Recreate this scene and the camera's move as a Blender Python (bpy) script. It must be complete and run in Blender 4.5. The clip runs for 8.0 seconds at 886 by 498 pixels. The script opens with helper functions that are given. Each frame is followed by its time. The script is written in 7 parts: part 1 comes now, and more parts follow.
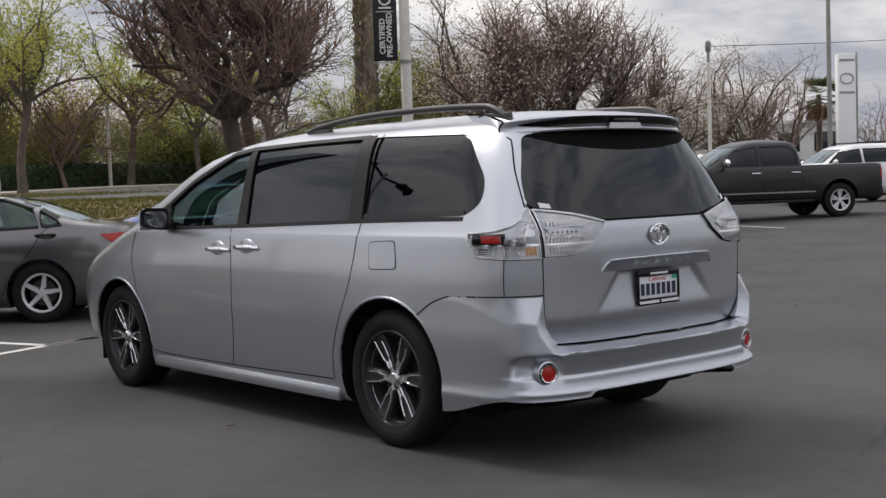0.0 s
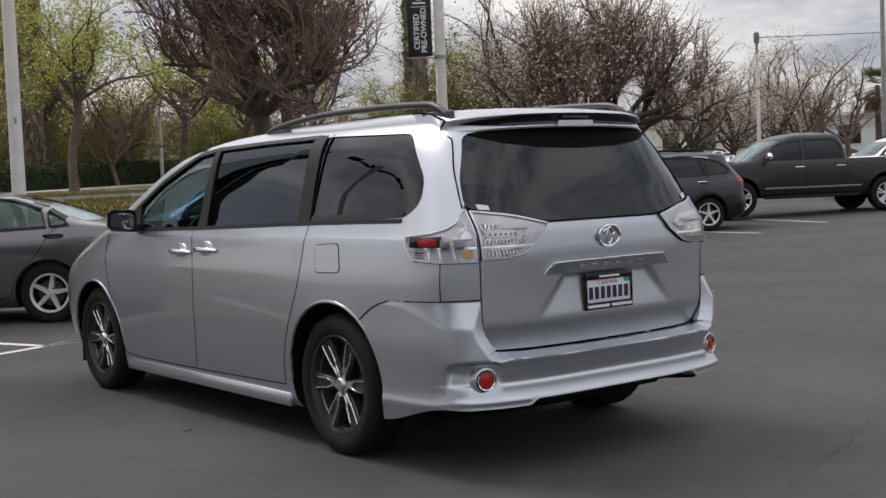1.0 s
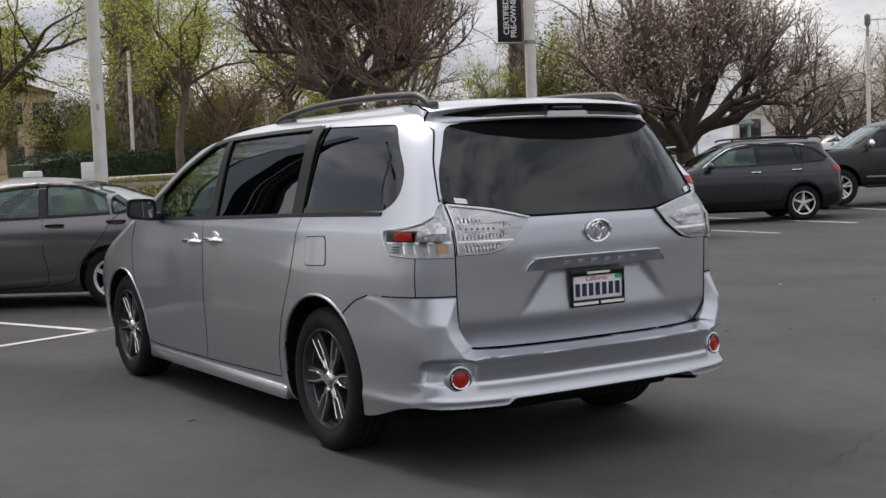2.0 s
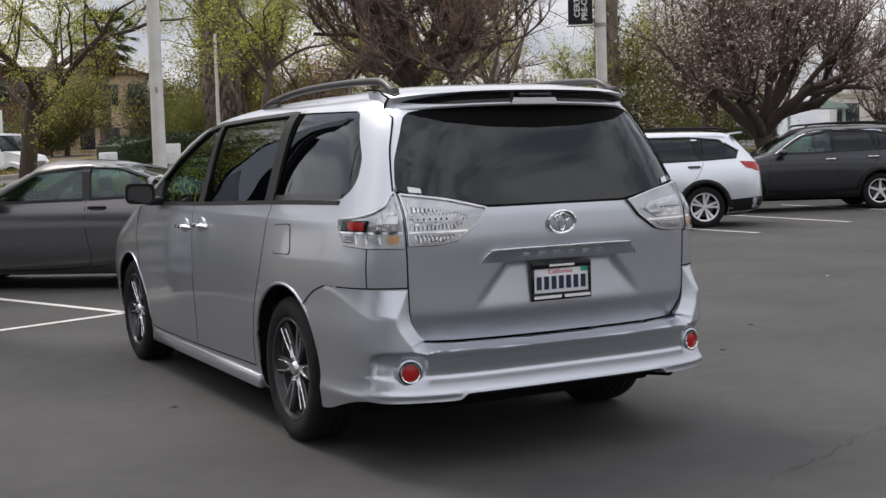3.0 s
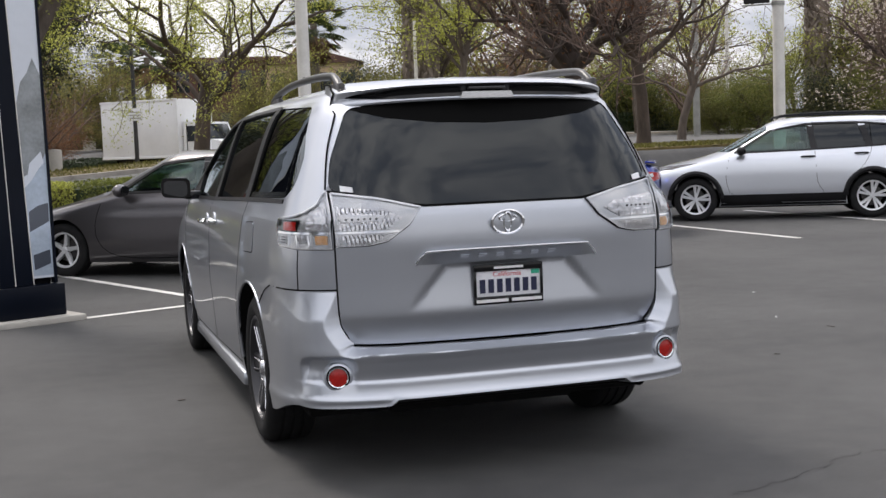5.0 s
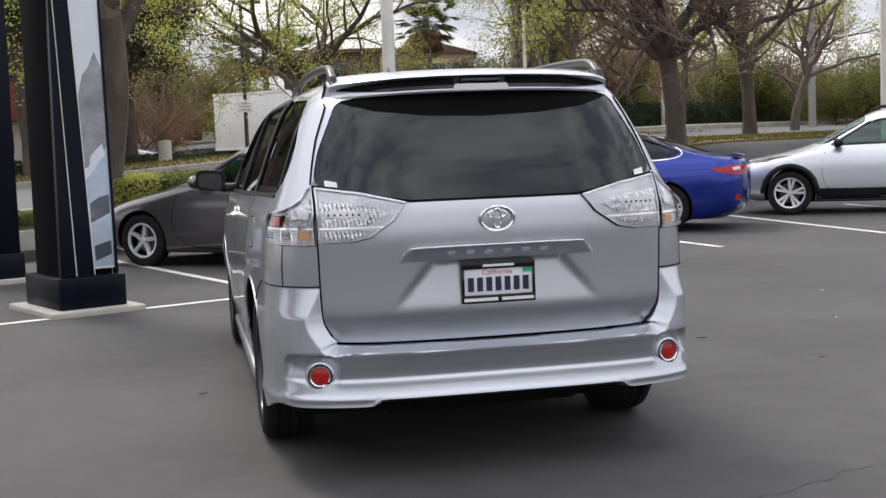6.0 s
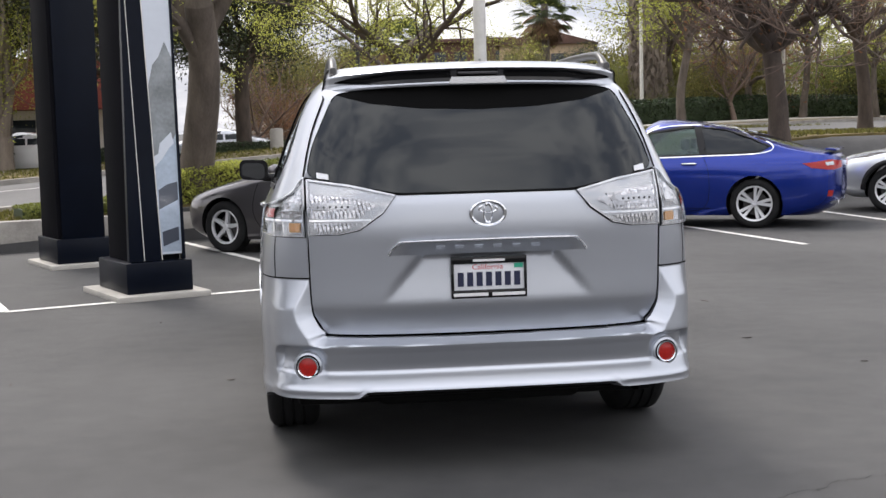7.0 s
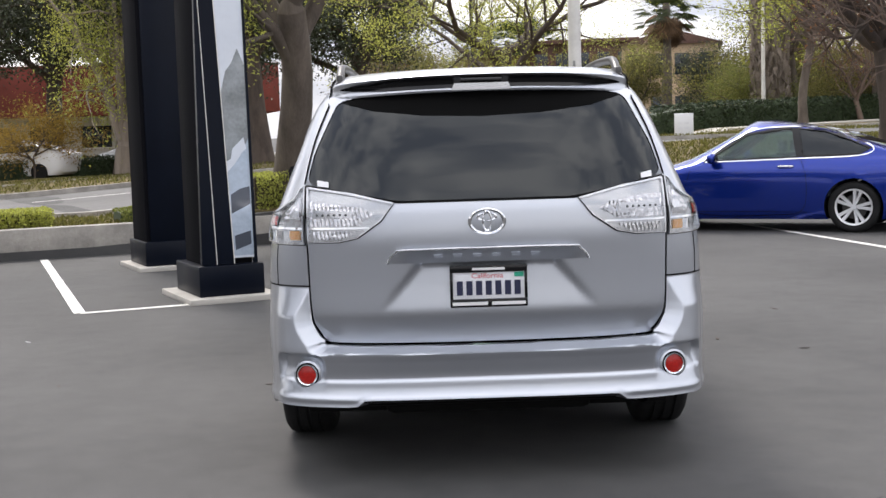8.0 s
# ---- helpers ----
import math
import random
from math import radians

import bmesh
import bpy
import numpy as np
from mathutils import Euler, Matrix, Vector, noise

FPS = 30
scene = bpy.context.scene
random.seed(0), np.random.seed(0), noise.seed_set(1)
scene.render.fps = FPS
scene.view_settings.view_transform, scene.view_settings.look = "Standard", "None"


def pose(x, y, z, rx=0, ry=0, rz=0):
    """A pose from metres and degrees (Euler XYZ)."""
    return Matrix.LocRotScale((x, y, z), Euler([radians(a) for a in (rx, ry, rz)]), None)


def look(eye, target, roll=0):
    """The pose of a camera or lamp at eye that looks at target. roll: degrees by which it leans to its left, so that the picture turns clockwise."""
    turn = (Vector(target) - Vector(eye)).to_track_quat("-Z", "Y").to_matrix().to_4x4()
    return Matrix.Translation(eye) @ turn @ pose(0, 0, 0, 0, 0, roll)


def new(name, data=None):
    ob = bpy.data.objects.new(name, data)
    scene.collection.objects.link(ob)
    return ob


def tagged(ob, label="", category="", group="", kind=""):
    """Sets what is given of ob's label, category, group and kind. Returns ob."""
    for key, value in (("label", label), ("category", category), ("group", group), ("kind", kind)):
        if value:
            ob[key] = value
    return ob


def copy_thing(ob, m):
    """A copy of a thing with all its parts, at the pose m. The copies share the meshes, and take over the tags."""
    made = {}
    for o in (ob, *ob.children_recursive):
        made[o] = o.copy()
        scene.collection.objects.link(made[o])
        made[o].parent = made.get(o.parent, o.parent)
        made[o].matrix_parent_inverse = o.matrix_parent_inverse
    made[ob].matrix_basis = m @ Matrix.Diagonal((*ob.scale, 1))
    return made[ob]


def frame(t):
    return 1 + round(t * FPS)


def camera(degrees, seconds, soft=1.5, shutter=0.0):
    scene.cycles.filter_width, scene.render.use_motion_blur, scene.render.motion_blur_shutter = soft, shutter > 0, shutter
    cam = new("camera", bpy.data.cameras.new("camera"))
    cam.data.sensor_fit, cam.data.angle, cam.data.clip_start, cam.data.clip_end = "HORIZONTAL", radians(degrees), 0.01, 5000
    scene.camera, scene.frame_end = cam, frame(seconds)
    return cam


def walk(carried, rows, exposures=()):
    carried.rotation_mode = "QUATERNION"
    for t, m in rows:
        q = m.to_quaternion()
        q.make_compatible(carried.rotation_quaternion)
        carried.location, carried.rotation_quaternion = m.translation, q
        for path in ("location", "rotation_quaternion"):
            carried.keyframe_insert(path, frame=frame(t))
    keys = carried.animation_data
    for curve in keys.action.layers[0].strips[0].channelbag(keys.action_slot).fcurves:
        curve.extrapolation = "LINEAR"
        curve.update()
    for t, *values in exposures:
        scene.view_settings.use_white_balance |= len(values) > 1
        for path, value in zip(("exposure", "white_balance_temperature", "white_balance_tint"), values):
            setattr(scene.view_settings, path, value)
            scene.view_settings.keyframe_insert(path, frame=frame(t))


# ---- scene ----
cam = camera(39.0, 8.0)
PATH = [
    (0, (-4.796, -5.065, 1.355), (-3.515, -3.533, 1.247), -1.9),
    (0.5, (-4.537, -5.213, 1.347), (-3.3, -3.646, 1.234), -2.1),
    (1, (-4.235, -5.287, 1.364), (-3.031, -3.694, 1.251), -2.3),
    (1.5, (-3.94, -5.439, 1.368), (-2.827, -3.782, 1.246), -2.2),
    (2.8, (-3.161, -5.642, 1.389), (-2.203, -3.893, 1.242), -1.8),
    (3, (-3.04, -5.706, 1.381), (-2.122, -3.936, 1.228), -1.7),
    (3.5, (-2.745, -5.814, 1.395), (-1.898, -4.009, 1.241), -2.0),
    (4, (-2.437, -5.825, 1.393), (-1.695, -3.974, 1.24), -2.3),
    (4.5, (-2.153, -5.889, 1.394), (-1.498, -4.006, 1.24), -2.3),
    (4.7, (-2.021, -5.946, 1.398), (-1.394, -4.053, 1.237), -2.2),
    (5.8, (-1.38, -6.003, 1.396), (-0.922, -4.064, 1.222), -2.1),
    (6, (-1.265, -5.98, 1.392), (-0.86, -4.029, 1.217), -2.1),
    (6.5, (-0.962, -6.051, 1.402), (-0.667, -4.081, 1.217), -1.5),
    (7, (-0.725, -6.04, 1.39), (-0.514, -4.06, 1.205), -1.5),
    (7.5, (-0.47, -5.993, 1.4), (-0.336, -4.006, 1.216), -1.6),
    (8, (-0.203, -6.019, 1.399), (-0.194, -4.027, 1.222), -1.8),
]
walk(cam, [(t, look(eye, target, roll)) for t, eye, target, roll in PATH],
     exposures=[(0, 0.11, 6720, 13), (3.5, 0.38, 6680, 13), (4.7, 0.53, 6640, 13), (6.5, 0.78, 6640, 13), (8, 0.97, 6620, 13)])


# ---- world, sun and exposure ----
world = bpy.data.worlds.new("overcast")
scene.world = world
world.use_nodes = True
wn, wl = world.node_tree.nodes, world.node_tree.links
wn.clear()
sky = wn.new("ShaderNodeTexSky")
sky.sky_type, sky.sun_disc = "NISHITA", False
sky.sun_elevation, sky.sun_rotation = radians(52), radians(-21)
sky.air_density, sky.dust_density, sky.ozone_density = 1.0, 3.0, 1.5
skygain = wn.new("ShaderNodeVectorMath")
skygain.operation = "SCALE"
skygain.inputs["Scale"].default_value = 0.09
coord = wn.new("ShaderNodeTexCoord")
stretch = wn.new("ShaderNodeMapping")
stretch.inputs["Scale"].default_value = (1.0, 1.0, 3.5)
puffs = wn.new("ShaderNodeTexNoise")
puffs.inputs["Scale"].default_value, puffs.inputs["Detail"].default_value, puffs.inputs["Roughness"].default_value = 3.0, 7.0, 0.6
shades = wn.new("ShaderNodeValToRGB")
shades.color_ramp.elements[0].position, shades.color_ramp.elements[0].color = 0.40, (0.42, 0.455, 0.53, 1)
shades.color_ramp.elements[1].position, shades.color_ramp.elements[1].color = 0.60, (1.0, 0.995, 0.99, 1)
cover = wn.new("ShaderNodeMixRGB")
cover.inputs["Fac"].default_value = 0.86
back, wout = wn.new("ShaderNodeBackground"), wn.new("ShaderNodeOutputWorld")
back.inputs["Strength"].default_value = 1.0
wl.new(sky.outputs["Color"], skygain.inputs[0])
wl.new(coord.outputs["Generated"], stretch.inputs["Vector"])
wl.new(stretch.outputs["Vector"], puffs.inputs["Vector"])
wl.new(puffs.outputs["Fac"], shades.inputs["Fac"])
wl.new(skygain.outputs[0], cover.inputs["Color1"])
wl.new(shades.outputs["Color"], cover.inputs["Color2"])
# an overcast sky is up to three times brighter overhead than at the horizon
split, climb, dome = wn.new("ShaderNodeSeparateXYZ"), wn.new("ShaderNodeMath"), wn.new("ShaderNodeVectorMath")
climb.operation, climb.inputs[1].default_value, climb.inputs[2].default_value, climb.use_clamp = "MULTIPLY_ADD", 0.75, 0.86, False
dome.operation = "SCALE"
wl.new(coord.outputs["Generated"], split.inputs[0])
wl.new(split.outputs["Z"], climb.inputs[0])
wl.new(cover.outputs["Color"], dome.inputs[0])
wl.new(climb.outputs[0], dome.inputs["Scale"])
wl.new(dome.outputs[0], back.inputs["Color"])
wl.new(back.outputs["Background"], wout.inputs["Surface"])
sun_data = bpy.data.lights.new("sun", "SUN")
sun_data.energy, sun_data.angle, sun_data.color = 1.4, radians(18), (1.0, 0.96, 0.9)
sun = new("sun", sun_data)
sun.matrix_world = look((0, 0, 60), (0.36 * 36, -0.93 * 36, 60 - 47))

# ---- materials ----
def material(name, color, rough=0.5, metal=0.0, vary=0.0, scale=8.0, bump=0.0, bump_scale=60.0, coat=0.0, spec=0.5, tint=None, stretch=(1, 1, 1), island=0.0, emit=0.0, fine=0.0):
    """A principled surface with colour variation at two scales and a fine relief."""
    m = bpy.data.materials.new(name)
    m.use_nodes = True
    nodes, links = m.node_tree.nodes, m.node_tree.links
    p = nodes["Principled BSDF"]
    p.inputs["Base Color"].default_value = (*color, 1)
    p.inputs["Roughness"].default_value, p.inputs["Metallic"].default_value = rough, metal
    p.inputs["Specular IOR Level"].default_value = spec
    p.inputs["Coat Weight"].default_value, p.inputs["Coat Roughness"].default_value = coat, 0.04
    if emit:
        p.inputs["Emission Color"].default_value, p.inputs["Emission Strength"].default_value = (*color, 1), emit
    if not (vary or bump or island):
        return m
    c = nodes.new("ShaderNodeTexCoord")
    k = nodes.new("ShaderNodeMapping")
    k.inputs["Scale"].default_value = stretch
    links.new(c.outputs["Object"], k.inputs["Vector"])
    last = None
    if vary:
        a, b = nodes.new("ShaderNodeTexNoise"), nodes.new("ShaderNodeTexNoise")
        a.inputs["Scale"].default_value, a.inputs["Detail"].default_value = scale, 5
        b.inputs["Scale"].default_value, b.inputs["Detail"].default_value = scale * 9, 4
        for t in (a, b):
            links.new(k.outputs["Vector"], t.inputs["Vector"])
        s = nodes.new("ShaderNodeMath")
        s.operation = "MULTIPLY_ADD"
        links.new(b.outputs["Fac"], s.inputs[0])
        s.inputs[1].default_value = 0.35 + fine
        links.new(a.outputs["Fac"], s.inputs[2])
        ramp = nodes.new("ShaderNodeValToRGB")
        other = tint or tuple(min(1, v * (1 + vary)) for v in color)
        ramp.color_ramp.elements[0].position, ramp.color_ramp.elements[1].position = 0.42, 0.92 + fine
        ramp.color_ramp.elements[0].color = (*[v * (1 - vary) for v in color], 1)
        ramp.color_ramp.elements[1].color = (*other, 1)
        links.new(s.outputs[0], ramp.inputs["Fac"])
        last = ramp.outputs["Color"]
    if island:
        g, hsv = nodes.new("ShaderNodeNewGeometry"), nodes.new("ShaderNodeHueSaturation")
        span = nodes.new("ShaderNodeMapRange")
        span.inputs["To Min"].default_value, span.inputs["To Max"].default_value = 1 - island, 1 + island
        links.new(g.outputs["Random Per Island"], span.inputs["Value"])
        links.new(span.outputs["Result"], hsv.inputs["Value"])
        if last:
            links.new(last, hsv.inputs["Color"])
        else:
            hsv.inputs["Color"].default_value = (*color, 1)
        last = hsv.outputs["Color"]
    if last:
        links.new(last, p.inputs["Base Color"])
    if bump:
        n, r = nodes.new("ShaderNodeTexNoise"), nodes.new("ShaderNodeBump")
        n.inputs["Scale"].default_value, n.inputs["Detail"].default_value = bump_scale, 4
        r.inputs["Strength"].default_value, r.inputs["Distance"].default_value = bump, 0.01
        links.new(k.outputs["Vector"], n.inputs["Vector"])
        links.new(n.outputs["Fac"], r.inputs["Height"])
        links.new(r.outputs["Normal"], p.inputs["Normal"])
    return m


def paint(name, color, metal=0.5, rough=0.32, coat=1.0):
    """Car paint: metallic flakes under clear lacquer."""
    m = material(name, color, rough, metal, coat=coat)
    nodes, links = m.node_tree.nodes, m.node_tree.links
    p = nodes["Principled BSDF"]
    c, n, r = nodes.new("ShaderNodeTexCoord"), nodes.new("ShaderNodeTexNoise"), nodes.new("ShaderNodeMapRange")
    n.inputs["Scale"].default_value, n.inputs["Detail"].default_value = 1.2, 1
    r.inputs["To Min"].default_value, r.inputs["To Max"].default_value = rough - 0.02, rough + 0.03
    links.new(c.outputs["Object"], n.inputs["Vector"])
    links.new(n.outputs["Fac"], r.inputs["Value"])
    links.new(r.outputs["Result"], p.inputs["Roughness"])
    return m


def window_glass(name, tint, gloss=1.0, rough=0.0, base=0.05, reach=1.0):
    """Car glass: a tinted clear sheet with a reflection that grows at grazing angles."""
    m = bpy.data.materials.new(name)
    m.use_nodes = True
    nodes, links = m.node_tree.nodes, m.node_tree.links
    nodes.clear()
    out, mix = nodes.new("ShaderNodeOutputMaterial"), nodes.new("ShaderNodeMixShader")
    clear, shine, fres = nodes.new("ShaderNodeBsdfTransparent"), nodes.new("ShaderNodeBsdfGlossy"), nodes.new("ShaderNodeLayerWeight")
    steep, sum_up = nodes.new("ShaderNodeMath"), nodes.new("ShaderNodeMath")
    steep.operation, steep.inputs[1].default_value = "POWER", 4.2
    sum_up.operation, sum_up.inputs[1].default_value, sum_up.inputs[2].default_value = "MULTIPLY_ADD", 0.94 * reach, base
    clear.inputs["Color"].default_value = (*tint, 1)
    shine.inputs["Roughness"].default_value = rough
    shine.inputs["Color"].default_value = (gloss * 0.90, gloss * 0.96, gloss, 1)
    fres.inputs["Blend"].default_value = 0.5
    links.new(fres.outputs["Facing"], steep.inputs[0])
    links.new(steep.outputs[0], sum_up.inputs[0])
    links.new(sum_up.outputs[0], mix.inputs["Fac"])
    links.new(clear.outputs[0], mix.inputs[1])
    links.new(shine.outputs[0], mix.inputs[2])
    links.new(mix.outputs[0], out.inputs["Surface"])
    return m


M_silver = paint("silver_paint", (0.48, 0.506, 0.552), 0.86, 0.33, 0.8)
M_greycar = paint("grey_paint", (0.15, 0.142, 0.147), 0.85, 0.28, 0.8)
M_blue = paint("blue_paint", (0.003, 0.024, 0.25), 0.6, 0.22, 0.6)
M_lightsilver = paint("pale_silver_paint", (0.66, 0.69, 0.74), 0.8, 0.33)
M_darkgrey = paint("dark_grey_paint", (0.018, 0.020, 0.025), 0.4, 0.3, 0.6)
M_charcoal = paint("charcoal_paint", (0.008, 0.0085, 0.0105), 0.2, 0.32, 0.25)
M_white = paint("white_paint", (0.8, 0.8, 0.8), 0.0, 0.35)
M_tint = window_glass("privacy_glass", (0.020, 0.022, 0.027), 0.95, 0.0, 0.047, 0.8)
M_clear = window_glass("clear_glass", (0.62, 0.74, 0.70), 0.95)
M_lens = window_glass("lamp_lens", (0.95, 0.95, 0.95), 0.95, 0.0, 0.02, 0.4)
M_black = material("black_trim", (0.009, 0.009, 0.010), 0.5, spec=0.25, vary=0.2, scale=6, bump=0.1, bump_scale=300)
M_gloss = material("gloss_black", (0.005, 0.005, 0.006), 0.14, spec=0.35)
M_gap = material("panel_gap", (0.003, 0.003, 0.003), 0.8, spec=0.08)
M_under = material("underbody", (0.006, 0.006, 0.006), 0.9, spec=0.15, vary=0.3, scale=10)
M_tyre = material("tyre_rubber", (0.011, 0.011, 0.0115), 0.8, spec=0.25, vary=0.35, scale=12, bump=0.3, bump_scale=180)
M_alloy = material("alloy", (0.72, 0.73, 0.75), 0.28, 0.5, vary=0.06, scale=6)
M_alloydark = material("dark_alloy", (0.06, 0.06, 0.064), 0.3, 0.6, vary=0.1, scale=6, spec=0.4)
M_barrel = material("brushed_barrel", (0.34, 0.35, 0.37), 0.3, 0.9, vary=0.1, scale=5)
M_chrome = material("chrome", (0.82, 0.83, 0.85), 0.07, 1.0)
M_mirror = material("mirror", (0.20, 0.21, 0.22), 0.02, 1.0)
M_rail = material("rail_grey", (0.045, 0.043, 0.042), 0.35, vary=0.15, scale=8)
M_satin = material("satin_silver", (0.6, 0.61, 0.63), 0.25, 0.9)
M_red = material("red_lens", (0.36, 0.012, 0.009), 0.2, vary=0.25, scale=120)
M_orange = material("amber_lens", (0.62, 0.34, 0.15), 0.2, coat=0.3)
M_reflector = material("lamp_reflector", (0.50, 0.51, 0.53), 0.2, 0.85)
M_facet = material("lamp_facets", (0.62, 0.62, 0.64), 0.08, 0.95, vary=0.45, scale=70)
M_seat = material("grey_seat", (0.10, 0.10, 0.105), 0.8, vary=0.2, scale=14, bump=0.2, bump_scale=200)
M_plate = material("plate_white", (0.72, 0.73, 0.76), 0.4, vary=0.05, scale=30)
M_ink = material("dark_ink", (0.01, 0.014, 0.05), 0.5)
M_scriptred = material("red_ink", (0.5, 0.02, 0.03), 0.5)
M_green = material("green_sticker", (0.02, 0.35, 0.22), 0.5)
M_sticker = material("white_sticker", (0.75, 0.76, 0.78), 0.5)
M_asphalt = material("asphalt", (0.044, 0.0436, 0.0436), 0.8, vary=0.28, scale=0.6, bump=0.35, bump_scale=220, tint=(0.072, 0.071, 0.070), fine=0.12)
M_road = material("worn_asphalt", (0.12, 0.118, 0.115), 0.85, vary=0.2, scale=0.5, bump=0.3, bump_scale=150)
M_line = material("white_road_paint", (0.62, 0.61, 0.58), 0.7, vary=0.3, scale=5, bump=0.2, bump_scale=120, fine=0.25)
M_concrete = material("concrete", (0.32, 0.30, 0.27), 0.85, vary=0.35, scale=2.5, bump=0.4, bump_scale=50)
M_pavement = material("pale_concrete", (0.42, 0.40, 0.36), 0.85, vary=0.2, scale=1.2, bump=0.2, bump_scale=60)
M_grass = material("grass_soil", (0.085, 0.075, 0.02), 0.95, vary=0.5, scale=1.2, tint=(0.20, 0.145, 0.05), bump=0.6, bump_scale=40)
M_blade = material("grass_blades", (0.12, 0.115, 0.028), 0.8, island=0.5)
M_soil = material("soil", (0.06, 0.045, 0.03), 0.95, vary=0.4, scale=3, bump=0.6, bump_scale=30)
M_bark = material("grey_bark", (0.11, 0.088, 0.07), 0.9, vary=0.4, scale=5, bump=0.9, bump_scale=18, stretch=(1, 1, 0.35))
M_barkdark = material("dark_bark", (0.075, 0.057, 0.046), 0.9, vary=0.4, scale=5, bump=0.8, bump_scale=20, stretch=(1, 1, 0.35))
M_twig = material("twigs", (0.16, 0.115, 0.09), 0.9, island=0.35)
M_leaf = material("fresh_leaves", (0.38, 0.40, 0.085), 0.6, island=0.45)
M_leafdark = material("dark_leaves", (0.032, 0.042, 0.014), 0.6, island=0.55)
M_leafolive = material("olive_leaves", (0.18, 0.17, 0.05), 0.65, island=0.5)
M_leafmid = material("mid_green_leaves", (0.16, 0.18, 0.04), 0.6, island=0.5)
M_barkpale = material("pale_shaggy_bark", (0.22, 0.18, 0.145), 0.9, vary=0.4, scale=4, bump=0.8, bump_scale=14, stretch=(1, 1, 0.2))
M_signwhite = material("sign_white", (0.86, 0.87, 0.88), 0.5)
M_leafrust = material("rust_leaves", (0.22, 0.11, 0.055), 0.7, island=0.5)
M_leaforange = material("orange_leaves", (0.32, 0.14, 0.02), 0.7, island=0.4)
M_leafyellow = material("yellow_leaves", (0.36, 0.24, 0.05), 0.7, island=0.4)
M_blossom = material("pale_blossom", (0.62, 0.54, 0.48), 0.7, island=0.25)
M_hedge = material("hedge_leaves", (0.026, 0.045, 0.014), 0.65, island=0.55)
M_frond = material("palm_fronds", (0.06, 0.08, 0.025), 0.6, island=0.4)
M_deadfrond = material("dead_fronds", (0.17, 0.10, 0.05), 0.85, island=0.4)
M_pole = material("white_pole_paint", (0.68, 0.66, 0.61), 0.5, vary=0.15, scale=3)
M_polegrey = material("galvanised_pole", (0.30, 0.30, 0.28), 0.5, 0.4, vary=0.2, scale=3)
M_poledark = material("dark_pole", (0.03, 0.03, 0.03), 0.5)
M_pylon = material("black_cladding", (0.003, 0.005, 0.011), 0.35, vary=0.25, scale=1.2, spec=0.14)
M_pylonside = material("grey_cladding", (0.006, 0.006, 0.008), 0.85, vary=0.2, scale=2, spec=0.05)
M_banner = material("black_banner", (0.012, 0.012, 0.013), 0.6, vary=0.15, scale=4)
M_letter = material("white_letters", (0.75, 0.75, 0.75), 0.5)
M_truckbox = material("white_box_panels", (0.84, 0.85, 0.86), 0.5, vary=0.06, scale=0.8)
M_stucco = material("tan_stucco", (0.52, 0.38, 0.24), 0.9, vary=0.12, scale=1, bump=0.3, bump_scale=30)
M_cream = material("cream_wall", (0.62, 0.58, 0.50), 0.9, vary=0.12, scale=0.6)
M_redwall = material("dark_red_wall", (0.20, 0.045, 0.032), 0.8, vary=0.2, scale=0.6)
M_brownroof = material("brown_roof", (0.11, 0.06, 0.045), 0.9, vary=0.3, scale=2)
M_pane = material("far_window", (0.02, 0.025, 0.03), 0.08)
M_whitewall = material("white_wall", (0.66, 0.66, 0.64), 0.8, vary=0.1, scale=0.4)
M_canopy = material("pale_green_metal", (0.33, 0.45, 0.42), 0.5)
M_wire = material("cable", (0.03, 0.03, 0.03), 0.7)
M_sky_print = material("printed_sky", (0.62, 0.66, 0.72), 0.25, coat=0.5, vary=0.06, scale=2)
M_hill_print = material("printed_hill", (0.22, 0.24, 0.25), 0.25, coat=0.5, vary=0.4, scale=4)
M_car_print = material("printed_car", (0.40, 0.47, 0.56), 0.2, coat=0.5, vary=0.25, scale=3)
M_dark_print = material("printed_dark", (0.06, 0.07, 0.09), 0.2, coat=0.5)
M_red_print = material("printed_red", (0.28, 0.05, 0.09), 0.2, coat=0.5, vary=0.3, scale=4)


def see_through(m, share):
    """Leaves let part of the light through."""
    nodes, links = m.node_tree.nodes, m.node_tree.links
    p, out = nodes["Principled BSDF"], nodes["Material Output"]
    t, mix = nodes.new("ShaderNodeBsdfTranslucent"), nodes.new("ShaderNodeMixShader")
    mix.inputs["Fac"].default_value = share
    if p.inputs["Base Color"].is_linked:
        links.new(p.inputs["Base Color"].links[0].from_socket, t.inputs["Color"])
    links.new(p.outputs["BSDF"], mix.inputs[1])
    links.new(t.outputs["BSDF"], mix.inputs[2])
    links.new(mix.outputs["Shader"], out.inputs["Surface"])


for leafy in (M_leaf, M_leafmid, M_leafolive, M_leafrust, M_leaforange, M_leafyellow, M_blossom, M_frond, M_blade):
    see_through(leafy, 0.45)

# ---- building tools ----
def link_mesh(name, me, mat, parent=None, label=""):
    ob = new(name, me)
    if mat and not me.materials:
        me.materials.append(mat)
    if parent:
        ob.parent = parent
    if label:
        ob["label"] = label
    return ob


def part(name, bm, mat, parent, label="", smooth=True, angle=35):
    """Links a bmesh as one mesh object under a thing or a part."""
    me = bpy.data.meshes.new(name)
    bm.normal_update()
    bm.to_mesh(me)
    bm.free()
    if smooth:
        me.shade_smooth()
        me.set_sharp_from_angle(angle=radians(angle))
    return link_mesh(name, me, mat, parent, label)


